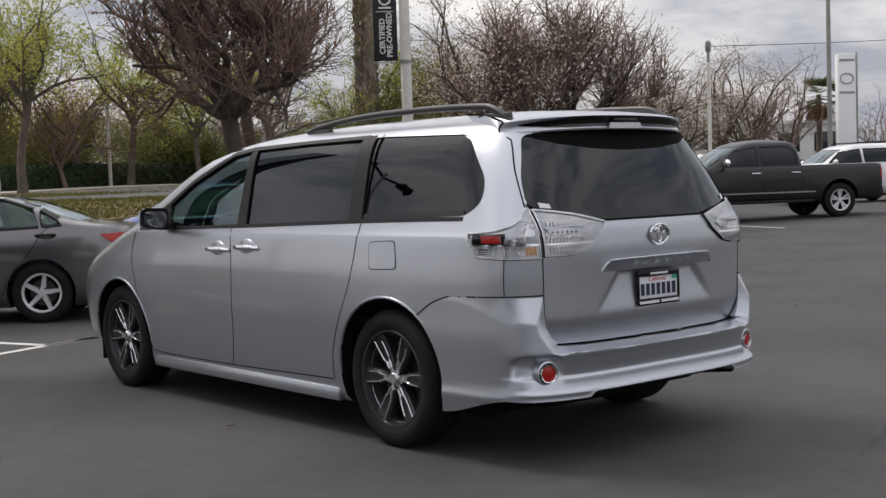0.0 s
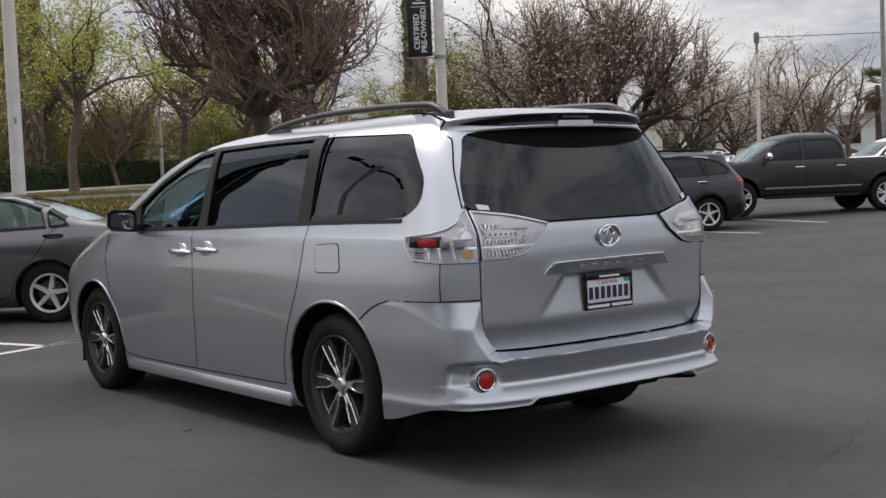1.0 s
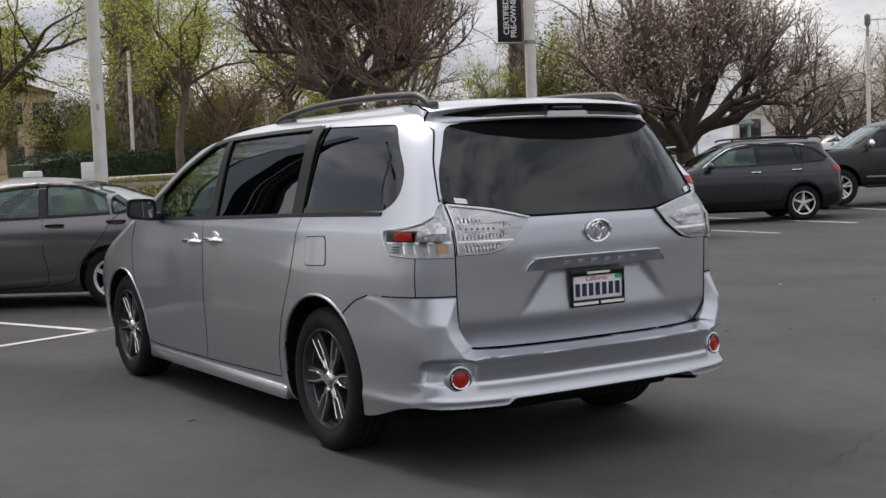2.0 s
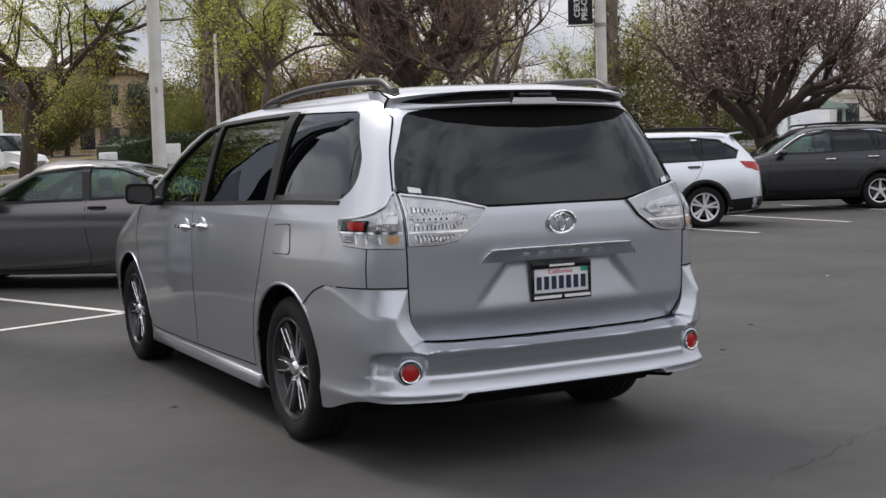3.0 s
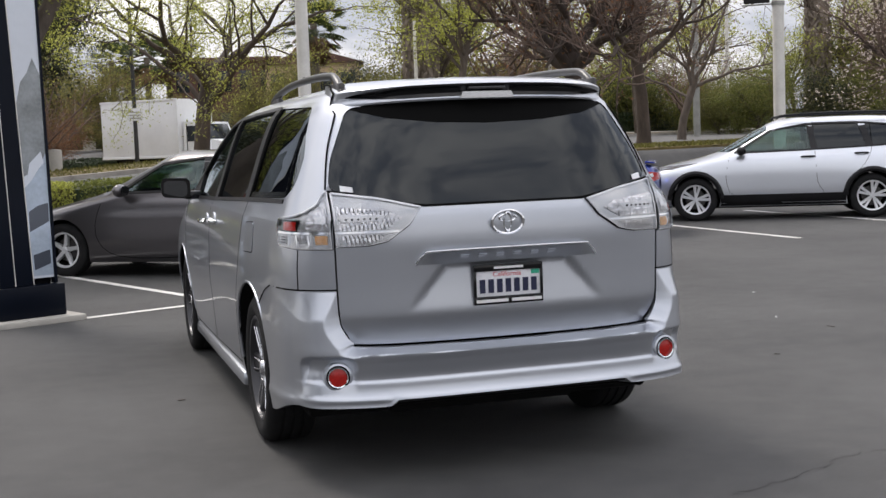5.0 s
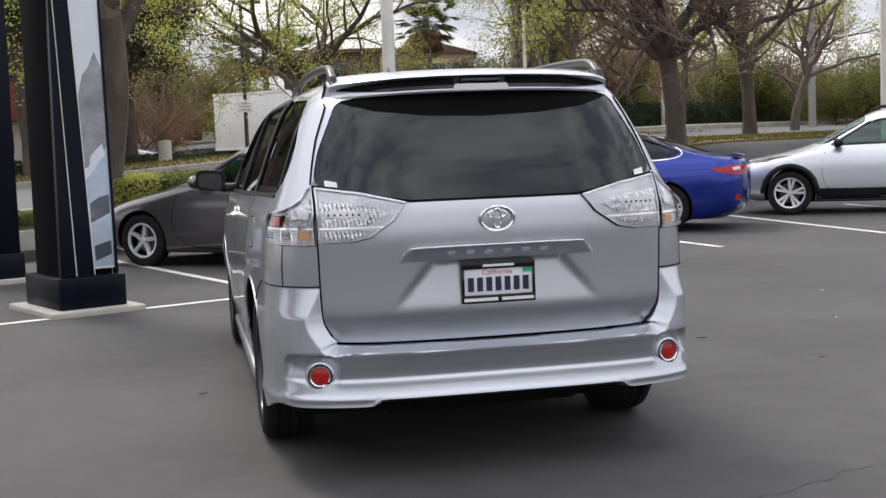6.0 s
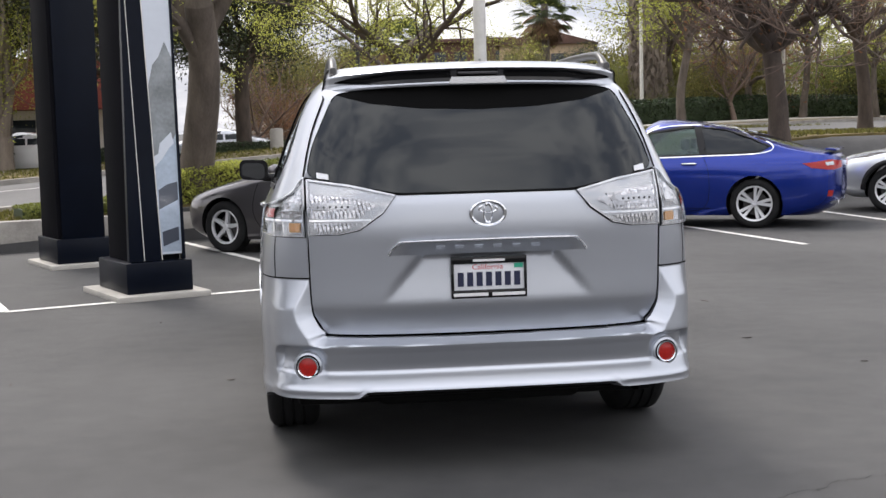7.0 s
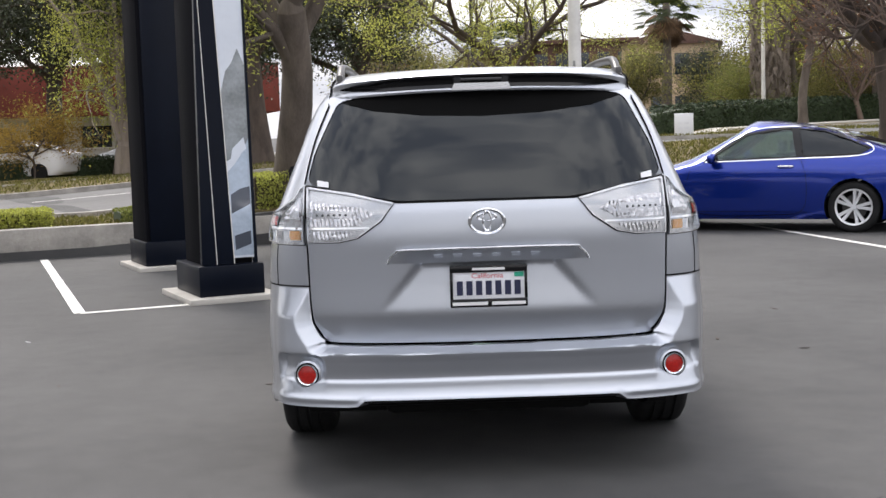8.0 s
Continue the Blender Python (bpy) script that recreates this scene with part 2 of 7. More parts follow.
def from_lists(name, verts, faces, mat, parent=None, label="", smooth=False, angle=35):
    me = bpy.data.meshes.new(name)
    me.from_pydata(verts, [], faces)
    me.update()
    if smooth:
        me.shade_smooth()
        me.set_sharp_from_angle(angle=radians(angle))
    return link_mesh(name, me, mat, parent, label)


def thing(name, label, category, m=None, group="", kind=""):
    ob = new(name)
    ob.empty_display_size = 0.2
    if m is not None:
        ob.matrix_basis = m
    return tagged(ob, label, category, group, kind)


def box(x0, x1, y0, y1, z0, z1, bevel=0.0, segments=2):
    bm = bmesh.new()
    bmesh.ops.create_cube(bm, size=1.0)
    for v in bm.verts:
        v.co = Vector(((x0 + x1) / 2 + v.co.x * (x1 - x0), (y0 + y1) / 2 + v.co.y * (y1 - y0), (z0 + z1) / 2 + v.co.z * (z1 - z0)))
    if bevel:
        bmesh.ops.bevel(bm, geom=bm.edges[:], offset=bevel, segments=segments, affect="EDGES", profile=0.5)
    return bm


def lathe(profile, axis="x", steps=48, closed=False):
    """Turns (radius, along) rows round an axis."""
    bm = bmesh.new()
    rings = []
    for i in range(steps):
        a = 2 * math.pi * i / steps
        ring = []
        for r, h in profile:
            c, s = r * math.cos(a), r * math.sin(a)
            ring.append(bm.verts.new((h, c, s) if axis == "x" else (c, s, h)))
        rings.append(ring)
    n = len(profile)
    for i in range(steps):
        a, b = rings[i], rings[(i + 1) % steps]
        for j in range(n if closed else n - 1):
            bm.faces.new((a[j], a[(j + 1) % n], b[(j + 1) % n], b[j]))
    bmesh.ops.remove_doubles(bm, verts=bm.verts[:], dist=1e-5)
    bmesh.ops.recalc_face_normals(bm, faces=bm.faces[:])
    return bm


def prism(poly, axis, lo, hi):
    """A closed prism over a polygon: axis x takes (y, z) rows, axis y takes (x, z), axis z takes (x, y)."""
    bm = bmesh.new()
    def at(a, b, c):
        return {"x": (c, a, b), "y": (a, c, b), "z": (a, b, c)}[axis]
    lower, upper = [bm.verts.new(at(a, b, lo)) for a, b in poly], [bm.verts.new(at(a, b, hi)) for a, b in poly]
    bm.faces.new(lower)
    bm.faces.new(upper)
    n = len(poly)
    for i in range(n):
        bm.faces.new((lower[i], lower[(i + 1) % n], upper[(i + 1) % n], upper[i]))
    bmesh.ops.recalc_face_normals(bm, faces=bm.faces[:])
    return bm


def rounded(poly, r, steps=4):
    """The polygon with its corners rounded."""
    out, n = [], len(poly)
    for i in range(n):
        p, a, b = Vector(poly[i]), Vector(poly[i - 1]), Vector(poly[(i + 1) % n])
        d0, d1 = a - p, b - p
        k = min(r, d0.length * 0.45, d1.length * 0.45)
        s, e = p + d0.normalized() * k, p + d1.normalized() * k
        for j in range(steps + 1):
            t = j / steps
            out.append(tuple((1 - t) ** 2 * s + 2 * t * (1 - t) * p + t * t * e))
    return out


def ribbon(line, width):
    """A thin polygon along a line in the plane."""
    left, right = [], []
    for i, p in enumerate(line):
        a, b = Vector(line[max(i - 1, 0)]), Vector(line[min(i + 1, len(line) - 1)])
        d = (b - a).normalized() * width / 2
        left.append((p[0] - d.y, p[1] + d.x))
        right.append((p[0] + d.y, p[1] - d.x))
    return left + right[::-1]


def curve(points, steps=6):
    """A smooth line through the points."""
    pts = [Vector(p) for p in points]
    out = []
    for i in range(len(pts) - 1):
        p0, p1, p2, p3 = pts[max(i - 1, 0)], pts[i], pts[i + 1], pts[min(i + 2, len(pts) - 1)]
        for j in range(steps):
            t = j / steps
            out.append(0.5 * ((2 * p1) + (p2 - p0) * t + (2 * p0 - 5 * p1 + 4 * p2 - p3) * t * t + (3 * p1 - p0 - 3 * p2 + p3) * t ** 3))
    return [tuple(p) for p in out] + [tuple(pts[-1])]


def tube(points, radii, sides=10, caps=True):
    """A round bar along a line in space."""
    bm, rings = bmesh.new(), []
    pts = [Vector(p) for p in points]
    for i, p in enumerate(pts):
        d = (pts[min(i + 1, len(pts) - 1)] - pts[max(i - 1, 0)]).normalized()
        a = d.cross(Vector((0, 0, 1)) if abs(d.z) < 0.95 else Vector((1, 0, 0))).normalized()
        b = d.cross(a)
        r = radii[i] if isinstance(radii, (list, tuple)) else radii
        rings.append([bm.verts.new(p + r * (math.cos(2 * math.pi * k / sides) * a + math.sin(2 * math.pi * k / sides) * b)) for k in range(sides)])
    for i in range(len(rings) - 1):
        for k in range(sides):
            bm.faces.new((rings[i][k], rings[i][(k + 1) % sides], rings[i + 1][(k + 1) % sides], rings[i + 1][k]))
    if caps:
        bm.faces.new(rings[0])
        bm.faces.new(rings[-1])
    bmesh.ops.recalc_face_normals(bm, faces=bm.faces[:])
    return bm


def merged(*bms):
    """Several bmeshes as one."""
    out = bmesh.new()
    for b in bms:
        me = bpy.data.meshes.new("part_of_mesh")
        b.to_mesh(me)
        b.free()
        out.from_mesh(me)
        bpy.data.meshes.remove(me)
    return out


def moved(bm, m):
    bmesh.ops.transform(bm, matrix=m, verts=bm.verts[:])
    return bm


def words(text, size, mat, parent, m, name="lettering", depth=0.002, squeeze=1.0, bold=0.0):
    """Raised letters from the built-in font, centred, as a mesh."""
    data = bpy.data.curves.new("letters", "FONT")
    data.body, data.size, data.extrude, data.align_x, data.align_y = text, size, depth, "CENTER", "CENTER"
    data.offset = bold
    tmp = new("letters", data)
    bpy.context.view_layer.update()
    me = bpy.data.meshes.new_from_object(tmp.evaluated_get(bpy.context.evaluated_depsgraph_get()))
    bpy.data.objects.remove(tmp)
    bpy.data.curves.remove(data)
    me.transform(m @ Matrix.Diagonal((squeeze, 1, 1, 1)))
    return link_mesh(name, me, mat, parent)


def carve(bm, cutters, mats, painted_cuts=0):
    """The solid less the cutters; all but the first few give their faces the second material."""
    me = bpy.data.meshes.new("body")
    bm.normal_update()
    bm.to_mesh(me)
    bm.free()
    for m in mats:
        me.materials.append(m)
    ob, extra = new("solid", me), []
    for k, c in enumerate(cutters):
        cm = bpy.data.meshes.new("cutter")
        c.to_mesh(cm)
        c.free()
        for m in mats:
            cm.materials.append(m)
        for f in cm.polygons:
            f.material_index = 0 if k < painted_cuts else 1
        co = new("cutter", cm)
        extra.append(co)
        mod = ob.modifiers.new("cut", "BOOLEAN")
        mod.operation, mod.solver, mod.object = "DIFFERENCE", "EXACT", co
    bpy.context.view_layer.update()
    done = bpy.data.meshes.new_from_object(ob.evaluated_get(bpy.context.evaluated_depsgraph_get()))
    for o in [ob, *extra]:
        data = o.data
        bpy.data.objects.remove(o)
        bpy.data.meshes.remove(data)
    done.shade_smooth()
    done.set_sharp_from_angle(angle=radians(38))
    return done


def ease(a, b, v):
    t = max(0.0, min(1.0, (v - a) / (b - a)))
    return t * t * (3 - 2 * t)


# ---- car bodies: rounded outlines stacked over the height ----
def prof(table, z):
    """A monotone smooth line through (z, value) rows."""
    n = len(table)
    if z <= table[0][0]:
        return table[0][1]
    if z >= table[-1][0]:
        return table[-1][1]
    i = 0
    while table[i + 1][0] < z:
        i += 1

    def slope(j):
        lo, hi = table[max(j - 1, 0)], table[min(j + 1, n - 1)]
        if j in (0, n - 1):
            return (hi[1] - lo[1]) / (hi[0] - lo[0])
        a, b = (table[j][1] - lo[1]) / (table[j][0] - lo[0]), (hi[1] - table[j][1]) / (hi[0] - table[j][0])
        return 0.0 if a * b <= 0 else 2 * a * b / (a + b)

    (z0, v0), (z1, v1) = table[i], table[i + 1]
    h = z1 - z0
    t, m0, m1 = (z - z0) / h, slope(i) * h, slope(i + 1) * h
    return (2 * t ** 3 - 3 * t ** 2 + 1) * v0 + (t ** 3 - 2 * t ** 2 + t) * m0 + (-2 * t ** 3 + 3 * t ** 2) * v1 + (t ** 3 - t ** 2) * m1


class Shape:
    """A body's outline at each height: half width, rear end, front end, and how the corners round."""

    def __init__(self, W, R, F, LR, NR, LF, NF, bulge=(), taper=0.0):
        self.taper = taper
        self.W, self.R, self.F, self.LR, self.NR, self.LF, self.NF, self.bulge = W, R, F, LR, NR, LF, NF, bulge

    def slim(self, y):
        """How far the plan narrows towards the tail."""
        return 1 - self.taper * ease(-0.1, 0.95, 0.2 - y)

    def half(self, y, z):
        return self.half_straight(y, z) * self.slim(y)

    def half_straight(self, y, z):
        w, r, f = prof(self.W, z), prof(self.R, z), prof(self.F, z)
        lr, lf = prof(self.LR, z), prof(self.LF, z)
        yc, yf = r + lr, f - lf
        for cy, cz, sy, sz, d in self.bulge:
            w += d * math.exp(-((y - cy) / sy) ** 2 - ((z - cz) / sz) ** 2)
        if y < yc:
            return w * max(0.0, 1 - min(1, (yc - y) / lr) ** self.NR) ** (1 / self.NR)
        if y > yf:
            return w * max(0.0, 1 - min(1, (y - yf) / lf) ** self.NF) ** (1 / self.NF)
        return w

    def rear(self, x, z):
        w, r, lr = prof(self.W, z) * (1 - self.taper), prof(self.R, z), prof(self.LR, z)
        return r + lr - lr * max(0.0, 1 - min(1, abs(x) / w) ** self.NR) ** (1 / self.NR)

    def front(self, x, z):
        w, f, lf = prof(self.W, z), prof(self.F, z), prof(self.LF, z)
        return f - lf + lf * max(0.0, 1 - min(1, abs(x) / w) ** self.NF) ** (1 / self.NF)

    def outline(self, z, inset=0.0):
        w, r, f = prof(self.W, z) - inset, prof(self.R, z) + inset, prof(self.F, z) - inset
        lr, lf = prof(self.LR, z), prof(self.LF, z)
        yc, yf = r + lr, f - lf
        if yf < yc + 0.05:
            yf = yc = (yf + yc) / 2
        left = []
        for i in range(15):
            a = math.pi / 2 * i / 14
            left.append((-w * math.sin(a) ** (2 / self.NR), yc - (yc - r) * math.cos(a) ** (2 / self.NR)))
        for i in range(1, 26):
            y = yc + (yf - yc) * i / 26
            left.append((-w, y))
        for i in range(13):
            a = math.pi / 2 * i / 12
            left.append((-w * math.cos(a) ** (2 / self.NF), yf + (f - yf) * math.sin(a) ** (2 / self.NF)))
        out = []
        for x, y in left:
            if abs(x) > 0.5 * w:
                x -= sum(d * math.exp(-((y - cy) / sy) ** 2 - ((z - cz) / sz) ** 2) for cy, cz, sy, sz, d in self.bulge)
            out.append((x * self.slim(y), y))
        return out + [(-x, y) for x, y in out[-2:0:-1]]

    def solid(self, levels, inset=0.0):
        bm, rings = bmesh.new(), []
        for z in levels:
            rings.append([bm.verts.new((x, y, z)) for x, y in self.outline(z, inset)])
        n = len(rings[0])
        for a, b in zip(rings, rings[1:]):
            for i in range(n):
                bm.faces.new((a[i], a[(i + 1) % n], b[(i + 1) % n], b[i]))
        bm.faces.new(rings[0])
        bm.faces.new(rings[-1])
        bmesh.ops.recalc_face_normals(bm, faces=bm.faces[:])
        return bm

    def place(self, kind, a, b):
        """A point of the surface: side (y, z), rear (x, z), front (x, z), corner (turn, z)."""
        if kind in ("left", "right"):
            x = self.half(a, b)
            return Vector((-x if kind == "left" else x, a, b))
        if kind == "rear":
            return Vector((a, self.rear(a, b), b))
        if kind == "front":
            return Vector((a, self.front(a, b), b))
        w, r, lr = prof(self.W, b), prof(self.R, b), prof(self.LR, b)
        if a <= 1:
            t = math.pi / 2 * a
            x, y = w * math.sin(t) ** (2 / self.NR), r + lr - lr * math.cos(t) ** (2 / self.NR)
        else:
            x, y = w, r + lr + a - 1
        x *= self.slim(y)
        return Vector((-x if kind == "corner_left" else x, y, b))

    def turn_x(self, x, z):
        """The turn along the rear corner at which the surface is x from the middle."""
        return math.asin(min(1, abs(x) / (prof(self.W, z) * (1 - self.taper))) ** (self.NR / 2)) / (math.pi / 2)

    def turn_y(self, y, z):
        r, lr = prof(self.R, z), prof(self.LR, z)
        q = (r + lr - y) / lr
        return 1 - q * lr if q < 0 else math.acos(min(1, q) ** (self.NR / 2)) / (math.pi / 2)

    def patch(self, poly, kind, off, thick, cell=0.05):
        """A sheet of even thickness that follows the surface inside a polygon."""
        flat = bmesh.new()
        flat.faces.new([flat.verts.new((a, b, 0)) for a, b in poly])
        bmesh.ops.triangulate(flat, faces=flat.faces[:])
        for k in (0, 1):
            lo, hi = min(p[k] for p in poly), max(p[k] for p in poly)
            step = cell if k or not kind.startswith("corner") else cell * 0.8
            count = int((hi - lo) / step)
            for i in range(1, count + 1):
                co, no = [0, 0, 0], [0, 0, 0]
                co[k], no[k] = lo + (hi - lo) * i / (count + 1), 1
                bmesh.ops.bisect_plane(flat, geom=flat.verts[:] + flat.edges[:] + flat.faces[:], plane_co=co, plane_no=no, dist=1e-6)
        bmesh.ops.dissolve_degenerate(flat, dist=1e-6, edges=flat.edges[:])
        out, top, low, e = bmesh.new(), {}, {}, 0.004
        for v in flat.verts:
            a, b = v.co.x, v.co.y
            p = self.place(kind, a, b)
            na = self.place(kind, a + e, b) - self.place(kind, a - e, b)
            nb = self.place(kind, a, b + e) - self.place(kind, a, b - e)
            n = na.cross(nb)
            if n.length < 1e-9:
                n = Vector((p.x, 0, 0))
            n.normalize()
            centre = Vector((0, 1.2, 0.9))
            if n.dot(p - centre) < 0:
                n = -n
            lift = off(a, b) if callable(off) else off
            top[v], low[v] = out.verts.new(p + n * lift), out.verts.new(p + n * (lift - thick))
        for f in flat.faces:
            out.faces.new([top[v] for v in f.verts])
            out.faces.new([low[v] for v in reversed(f.verts)])
        for ed in flat.edges:
            if len(ed.link_faces) == 1:
                a, b = ed.verts
                out.faces.new((top[a], top[b], low[b], low[a]))
        flat.free()
        bmesh.ops.recalc_face_normals(out, faces=out.faces[:])
        return out


def tyre_bm(R, width, rim):
    w = width / 2
    prof_rows = [(rim - 0.005, -w * 0.82), (rim + 0.012, -w * 0.95), (rim + (R - rim) * 0.45, -w * 1.03), (R - 0.03, -w * 0.98), (R - 0.008, -w * 0.85), (R, -w * 0.68)]
    for g in (-0.4, 0.0, 0.4):
        prof_rows += [(R, w * (g - 0.07)), (R - 0.008, w * (g - 0.05)), (R - 0.008, w * (g + 0.05)), (R, w * (g + 0.07))]
    prof_rows += [(r, -h) for r, h in prof_rows[5::-1]]
    return lathe(prof_rows, "x", 56)


def spoke_bm(r0, r1, half0, half1, x0, x1, depth, dish=0.0):
    """One spoke that points up, its face towards -x."""
    bm, rows = bmesh.new(), []
    for i in range(6):
        t = i / 5
        r, h = r0 + (r1 - r0) * t, half0 + (half1 - half0) * t
        x = x0 + (x1 - x0) * t + dish * math.sin(math.pi * t)
        rows.append([bm.verts.new(p) for p in ((x + depth, -h, r), (x + 0.006, -h * 0.96, r), (x, -h * 0.8, r), (x, h * 0.8, r), (x + 0.006, h * 0.96, r), (x + depth, h, r))])
    for a, b in zip(rows, rows[1:]):
        for k in range(6):
            bm.faces.new((a[k], a[(k + 1) % 6], b[(k + 1) % 6], b[k]))
    bm.faces.new(rows[0])
    bm.faces.new(rows[-1])
    bmesh.ops.recalc_face_normals(bm, faces=bm.faces[:])
    return bm


def add_wheels(car, spots, R, width, rim, spokes, style, mat_spoke, mat_barrel, spin=0.0):
    """Four wheels of one design, each a rim barrel with a tyre, spokes and a hub cap."""
    w = width / 2
    barrel = lathe([(rim - 0.004, -w * 0.86), (rim + 0.006, -w * 0.9), (rim + 0.006, -w * 0.8), (rim - 0.02, -w * 0.55), (rim - 0.03, w * 0.5), (rim * 0.3, w * 0.55), (0.03, w * 0.5)], "x", 56)
    meshes = {}
    for spot, (x, y, z, side) in spots.items():
        m = pose(x, y, z, 0, 0, 0 if side < 0 else 180)
        if not meshes:
            wheel = part("wheel", barrel, mat_barrel, car)
            meshes["wheel"] = wheel.data
        else:
            wheel = link_mesh("wheel", meshes["wheel"], None, car)
        wheel.matrix_basis = m
        def sub(name, make, mat, turn=0.0, label=""):
            if name in meshes:
                ob = link_mesh(name.rstrip("_"), meshes[name], None, wheel, label)
            else:
                ob = part(name.rstrip("_"), make(), mat, wheel, label)
                meshes[name] = ob.data
            ob.matrix_basis = Matrix.Rotation(radians(turn), 4, "X")
        sub("tyre", lambda: tyre_bm(R, width, rim), M_tyre)
        sub("brake_disc", lambda: lathe([(0.05, -w * 0.1), (rim * 0.68, -w * 0.1), (rim * 0.68, 0), (0.05, 0)], "x", 32), M_rail)
        sub("hub_cap", lambda: lathe([(0.0, -w * 0.84), (0.028, -w * 0.84), (0.036, -w * 0.76), (0.042, -w * 0.4)], "x", 24), mat_spoke if style != "dark" else M_satin)
        sub("rim_lip", lambda: lathe([(rim + 0.007, -w * 0.9), (rim + 0.004, -w * 0.93), (rim - 0.006, -w * 0.92), (rim - (0.008 if style == "dark" else 0.018), -w * 0.86), (rim - 0.02, -w * 0.5), (rim + 0.006, -w * 0.5)], "x", 56, True), mat_spoke if style != "dark" else M_alloydark, 0, "bright rim lip" if style != "dark" else "")
        for k in range(spokes):
            a = spin + 360.0 * k / spokes
            if style == "five":
                sub("spoke", lambda: spoke_bm(0.02, rim - 0.004, 0.030, 0.019, -w * 0.76, -w * 0.88, 0.045, 0.010), mat_spoke, a)
            elif style == "pairs":
                for d in (-1, 1):
                    sub("spoke", lambda: spoke_bm(0.02, rim - 0.004, 0.015, 0.025, -w * 0.76, -w * 0.88, 0.045, 0.008), mat_spoke, a + d * 10.5)
            else:
                sub("spoke", lambda: spoke_bm(0.03, rim - 0.002, 0.020, 0.054, -w * 0.66, -w * 0.80, 0.05, 0.010), M_alloydark, a)
                for d in (-1, 1):
                    line = curve([(-w * 0.70, d * 0.010, 0.060), (-w * 0.70, d * 0.013, 0.095), (-w * 0.735, d * 0.024, 0.135), (-w * 0.80, d * (0.030 if d > 0 else 0.026), rim - (0.014 if d > 0 else 0.045))])
                    sub("spoke_edge" if d > 0 else "spoke_edge_", lambda: tube(line, [0.0075] * 6 + [0.0065] * 6 + [0.0045] * 7, 6), M_satin, a, "bright machined spoke edge")
                sub("hub_arm", lambda: spoke_bm(0.02, 0.098, 0.016, 0.010, -w * 0.72, -w * 0.70, 0.02, 0.004), M_satin, a)
        for k in range(5):
            sub("wheel_nut", lambda: moved(lathe([(0.0, -0.012), (0.008, -0.012), (0.009, 0.012)], "x", 8), Matrix.Translation((-w * 0.62, 0, 0.055))), M_chrome, 36 + 72 * k)

# ---- the ground, the street and its edges ----
STREET = (-4.3, 10.59, 24.9)   # a point of the lot's kerb wall and the street's direction
SU, SN = Vector((math.cos(radians(24.9)), math.sin(radians(24.9)))), Vector((-math.sin(radians(24.9)), math.cos(radians(24.9))))


def spot(u, n):
    """The place u metres along the street and n metres past the kerb wall."""
    p = Vector(STREET[:2]) + SU * u + SN * n
    return p.x, p.y


def bank(u):
    return 0.34 + 0.052 * max(0.0, min(15.0, u))


def height_un(u, n):
    x, y = spot(u, n)
    lot = 0.022 * max(0.0, min(9.0, x - 15)) + 0.006 * max(0.0, min(60.0, x - 24))
    up = bank(u) + 0.02 * max(0.0, min(40.0, n - 6)) * max(0.0, min(1.0, (u - 20) / 20))
    up -= 0.008 * max(0.0, min(60.0, n - 8)) * max(0.0, min(1.0, (8 - u) / 10))
    up += (min(up, 0.35) - up) * ease(17, 27, n) * (1 - ease(23, 29, u))
    wide = 1.2 + 0.1 * max(0.0, min(30.0, u - 14))
    k = ease(-wide, 0.0, n) if u > 4 else (1.0 if n > -0.02 else 0.0)
    return lot + (up - lot) * k


def height(x, y):
    d = Vector((x, y)) - Vector(STREET[:2])
    return height_un(d.dot(SU), d.dot(SN))


def sheet(name, us, ns, mat, lift=0.0, kind="structure", label="", category="", edge=0.0):
    """A strip of ground over a grid of places along and across the street."""
    verts, faces = [], []
    for n in ns:
        for u in us:
            x, y = spot(u, n)
            verts.append((x, y, height_un(u, n) + lift))
    w = len(us)
    for j in range(len(ns) - 1):
        for i in range(w - 1):
            a = j * w + i
            faces.append((a, a + 1, a + w + 1, a + w))
    if edge:
        ring = [i for i in range(w)] + [j * w + w - 1 for j in range(1, len(ns))] + [(len(ns) - 1) * w + i for i in range(w - 2, -1, -1)] + [j * w for j in range(len(ns) - 2, 0, -1)]
        base = len(verts)
        for i in ring:
            v = verts[i]
            verts.append((v[0], v[1], v[2] - edge))
        for k in range(len(ring)):
            k2 = (k + 1) % len(ring)
            faces.append((ring[k2], ring[k], base + k, base + k2))
    ob = from_lists(name, verts, faces, mat, smooth=True, angle=30)
    return tagged(ob, label, category, kind=kind)


def steps(a, b, d):
    n = max(1, round((b - a) / d))
    return [a + (b - a) * i / n for i in range(n + 1)]


far_u = [-3000, -900, -300, -120, -60] + steps(-40, 3.9, 2.2) + [3.98, 4.02] + steps(5, 60, 2.5) + [90, 140, 300, 900, 3000]
far_n = [-3000, -900, -300, -120, -60, -40] + steps(-30, -6, 4) + [-5, -4.2, -3.4, -2.8, -2.2, -1.8, -1.4, -1.1, -0.8, -0.5, -0.25, -0.03, 0.0, 0.5] + steps(1, 60, 3) + [90, 140, 300, 900, 3000]
sheet("ground", far_u, far_n, M_asphalt, 0.0, "structure", "dark grey worn asphalt of the car park", "ground")
us = steps(-60, 120, 3)
sheet("road", us, steps(8.2, 21, 1.6), M_road, 0.012, "structure", "grey worn asphalt street beyond the car park", "road")
sheet("road", steps(-60, 4, 2), steps(3.0, 8.2, 1.3), M_road, 0.016, "structure", "grey worn asphalt street beside the planting strip", "road")
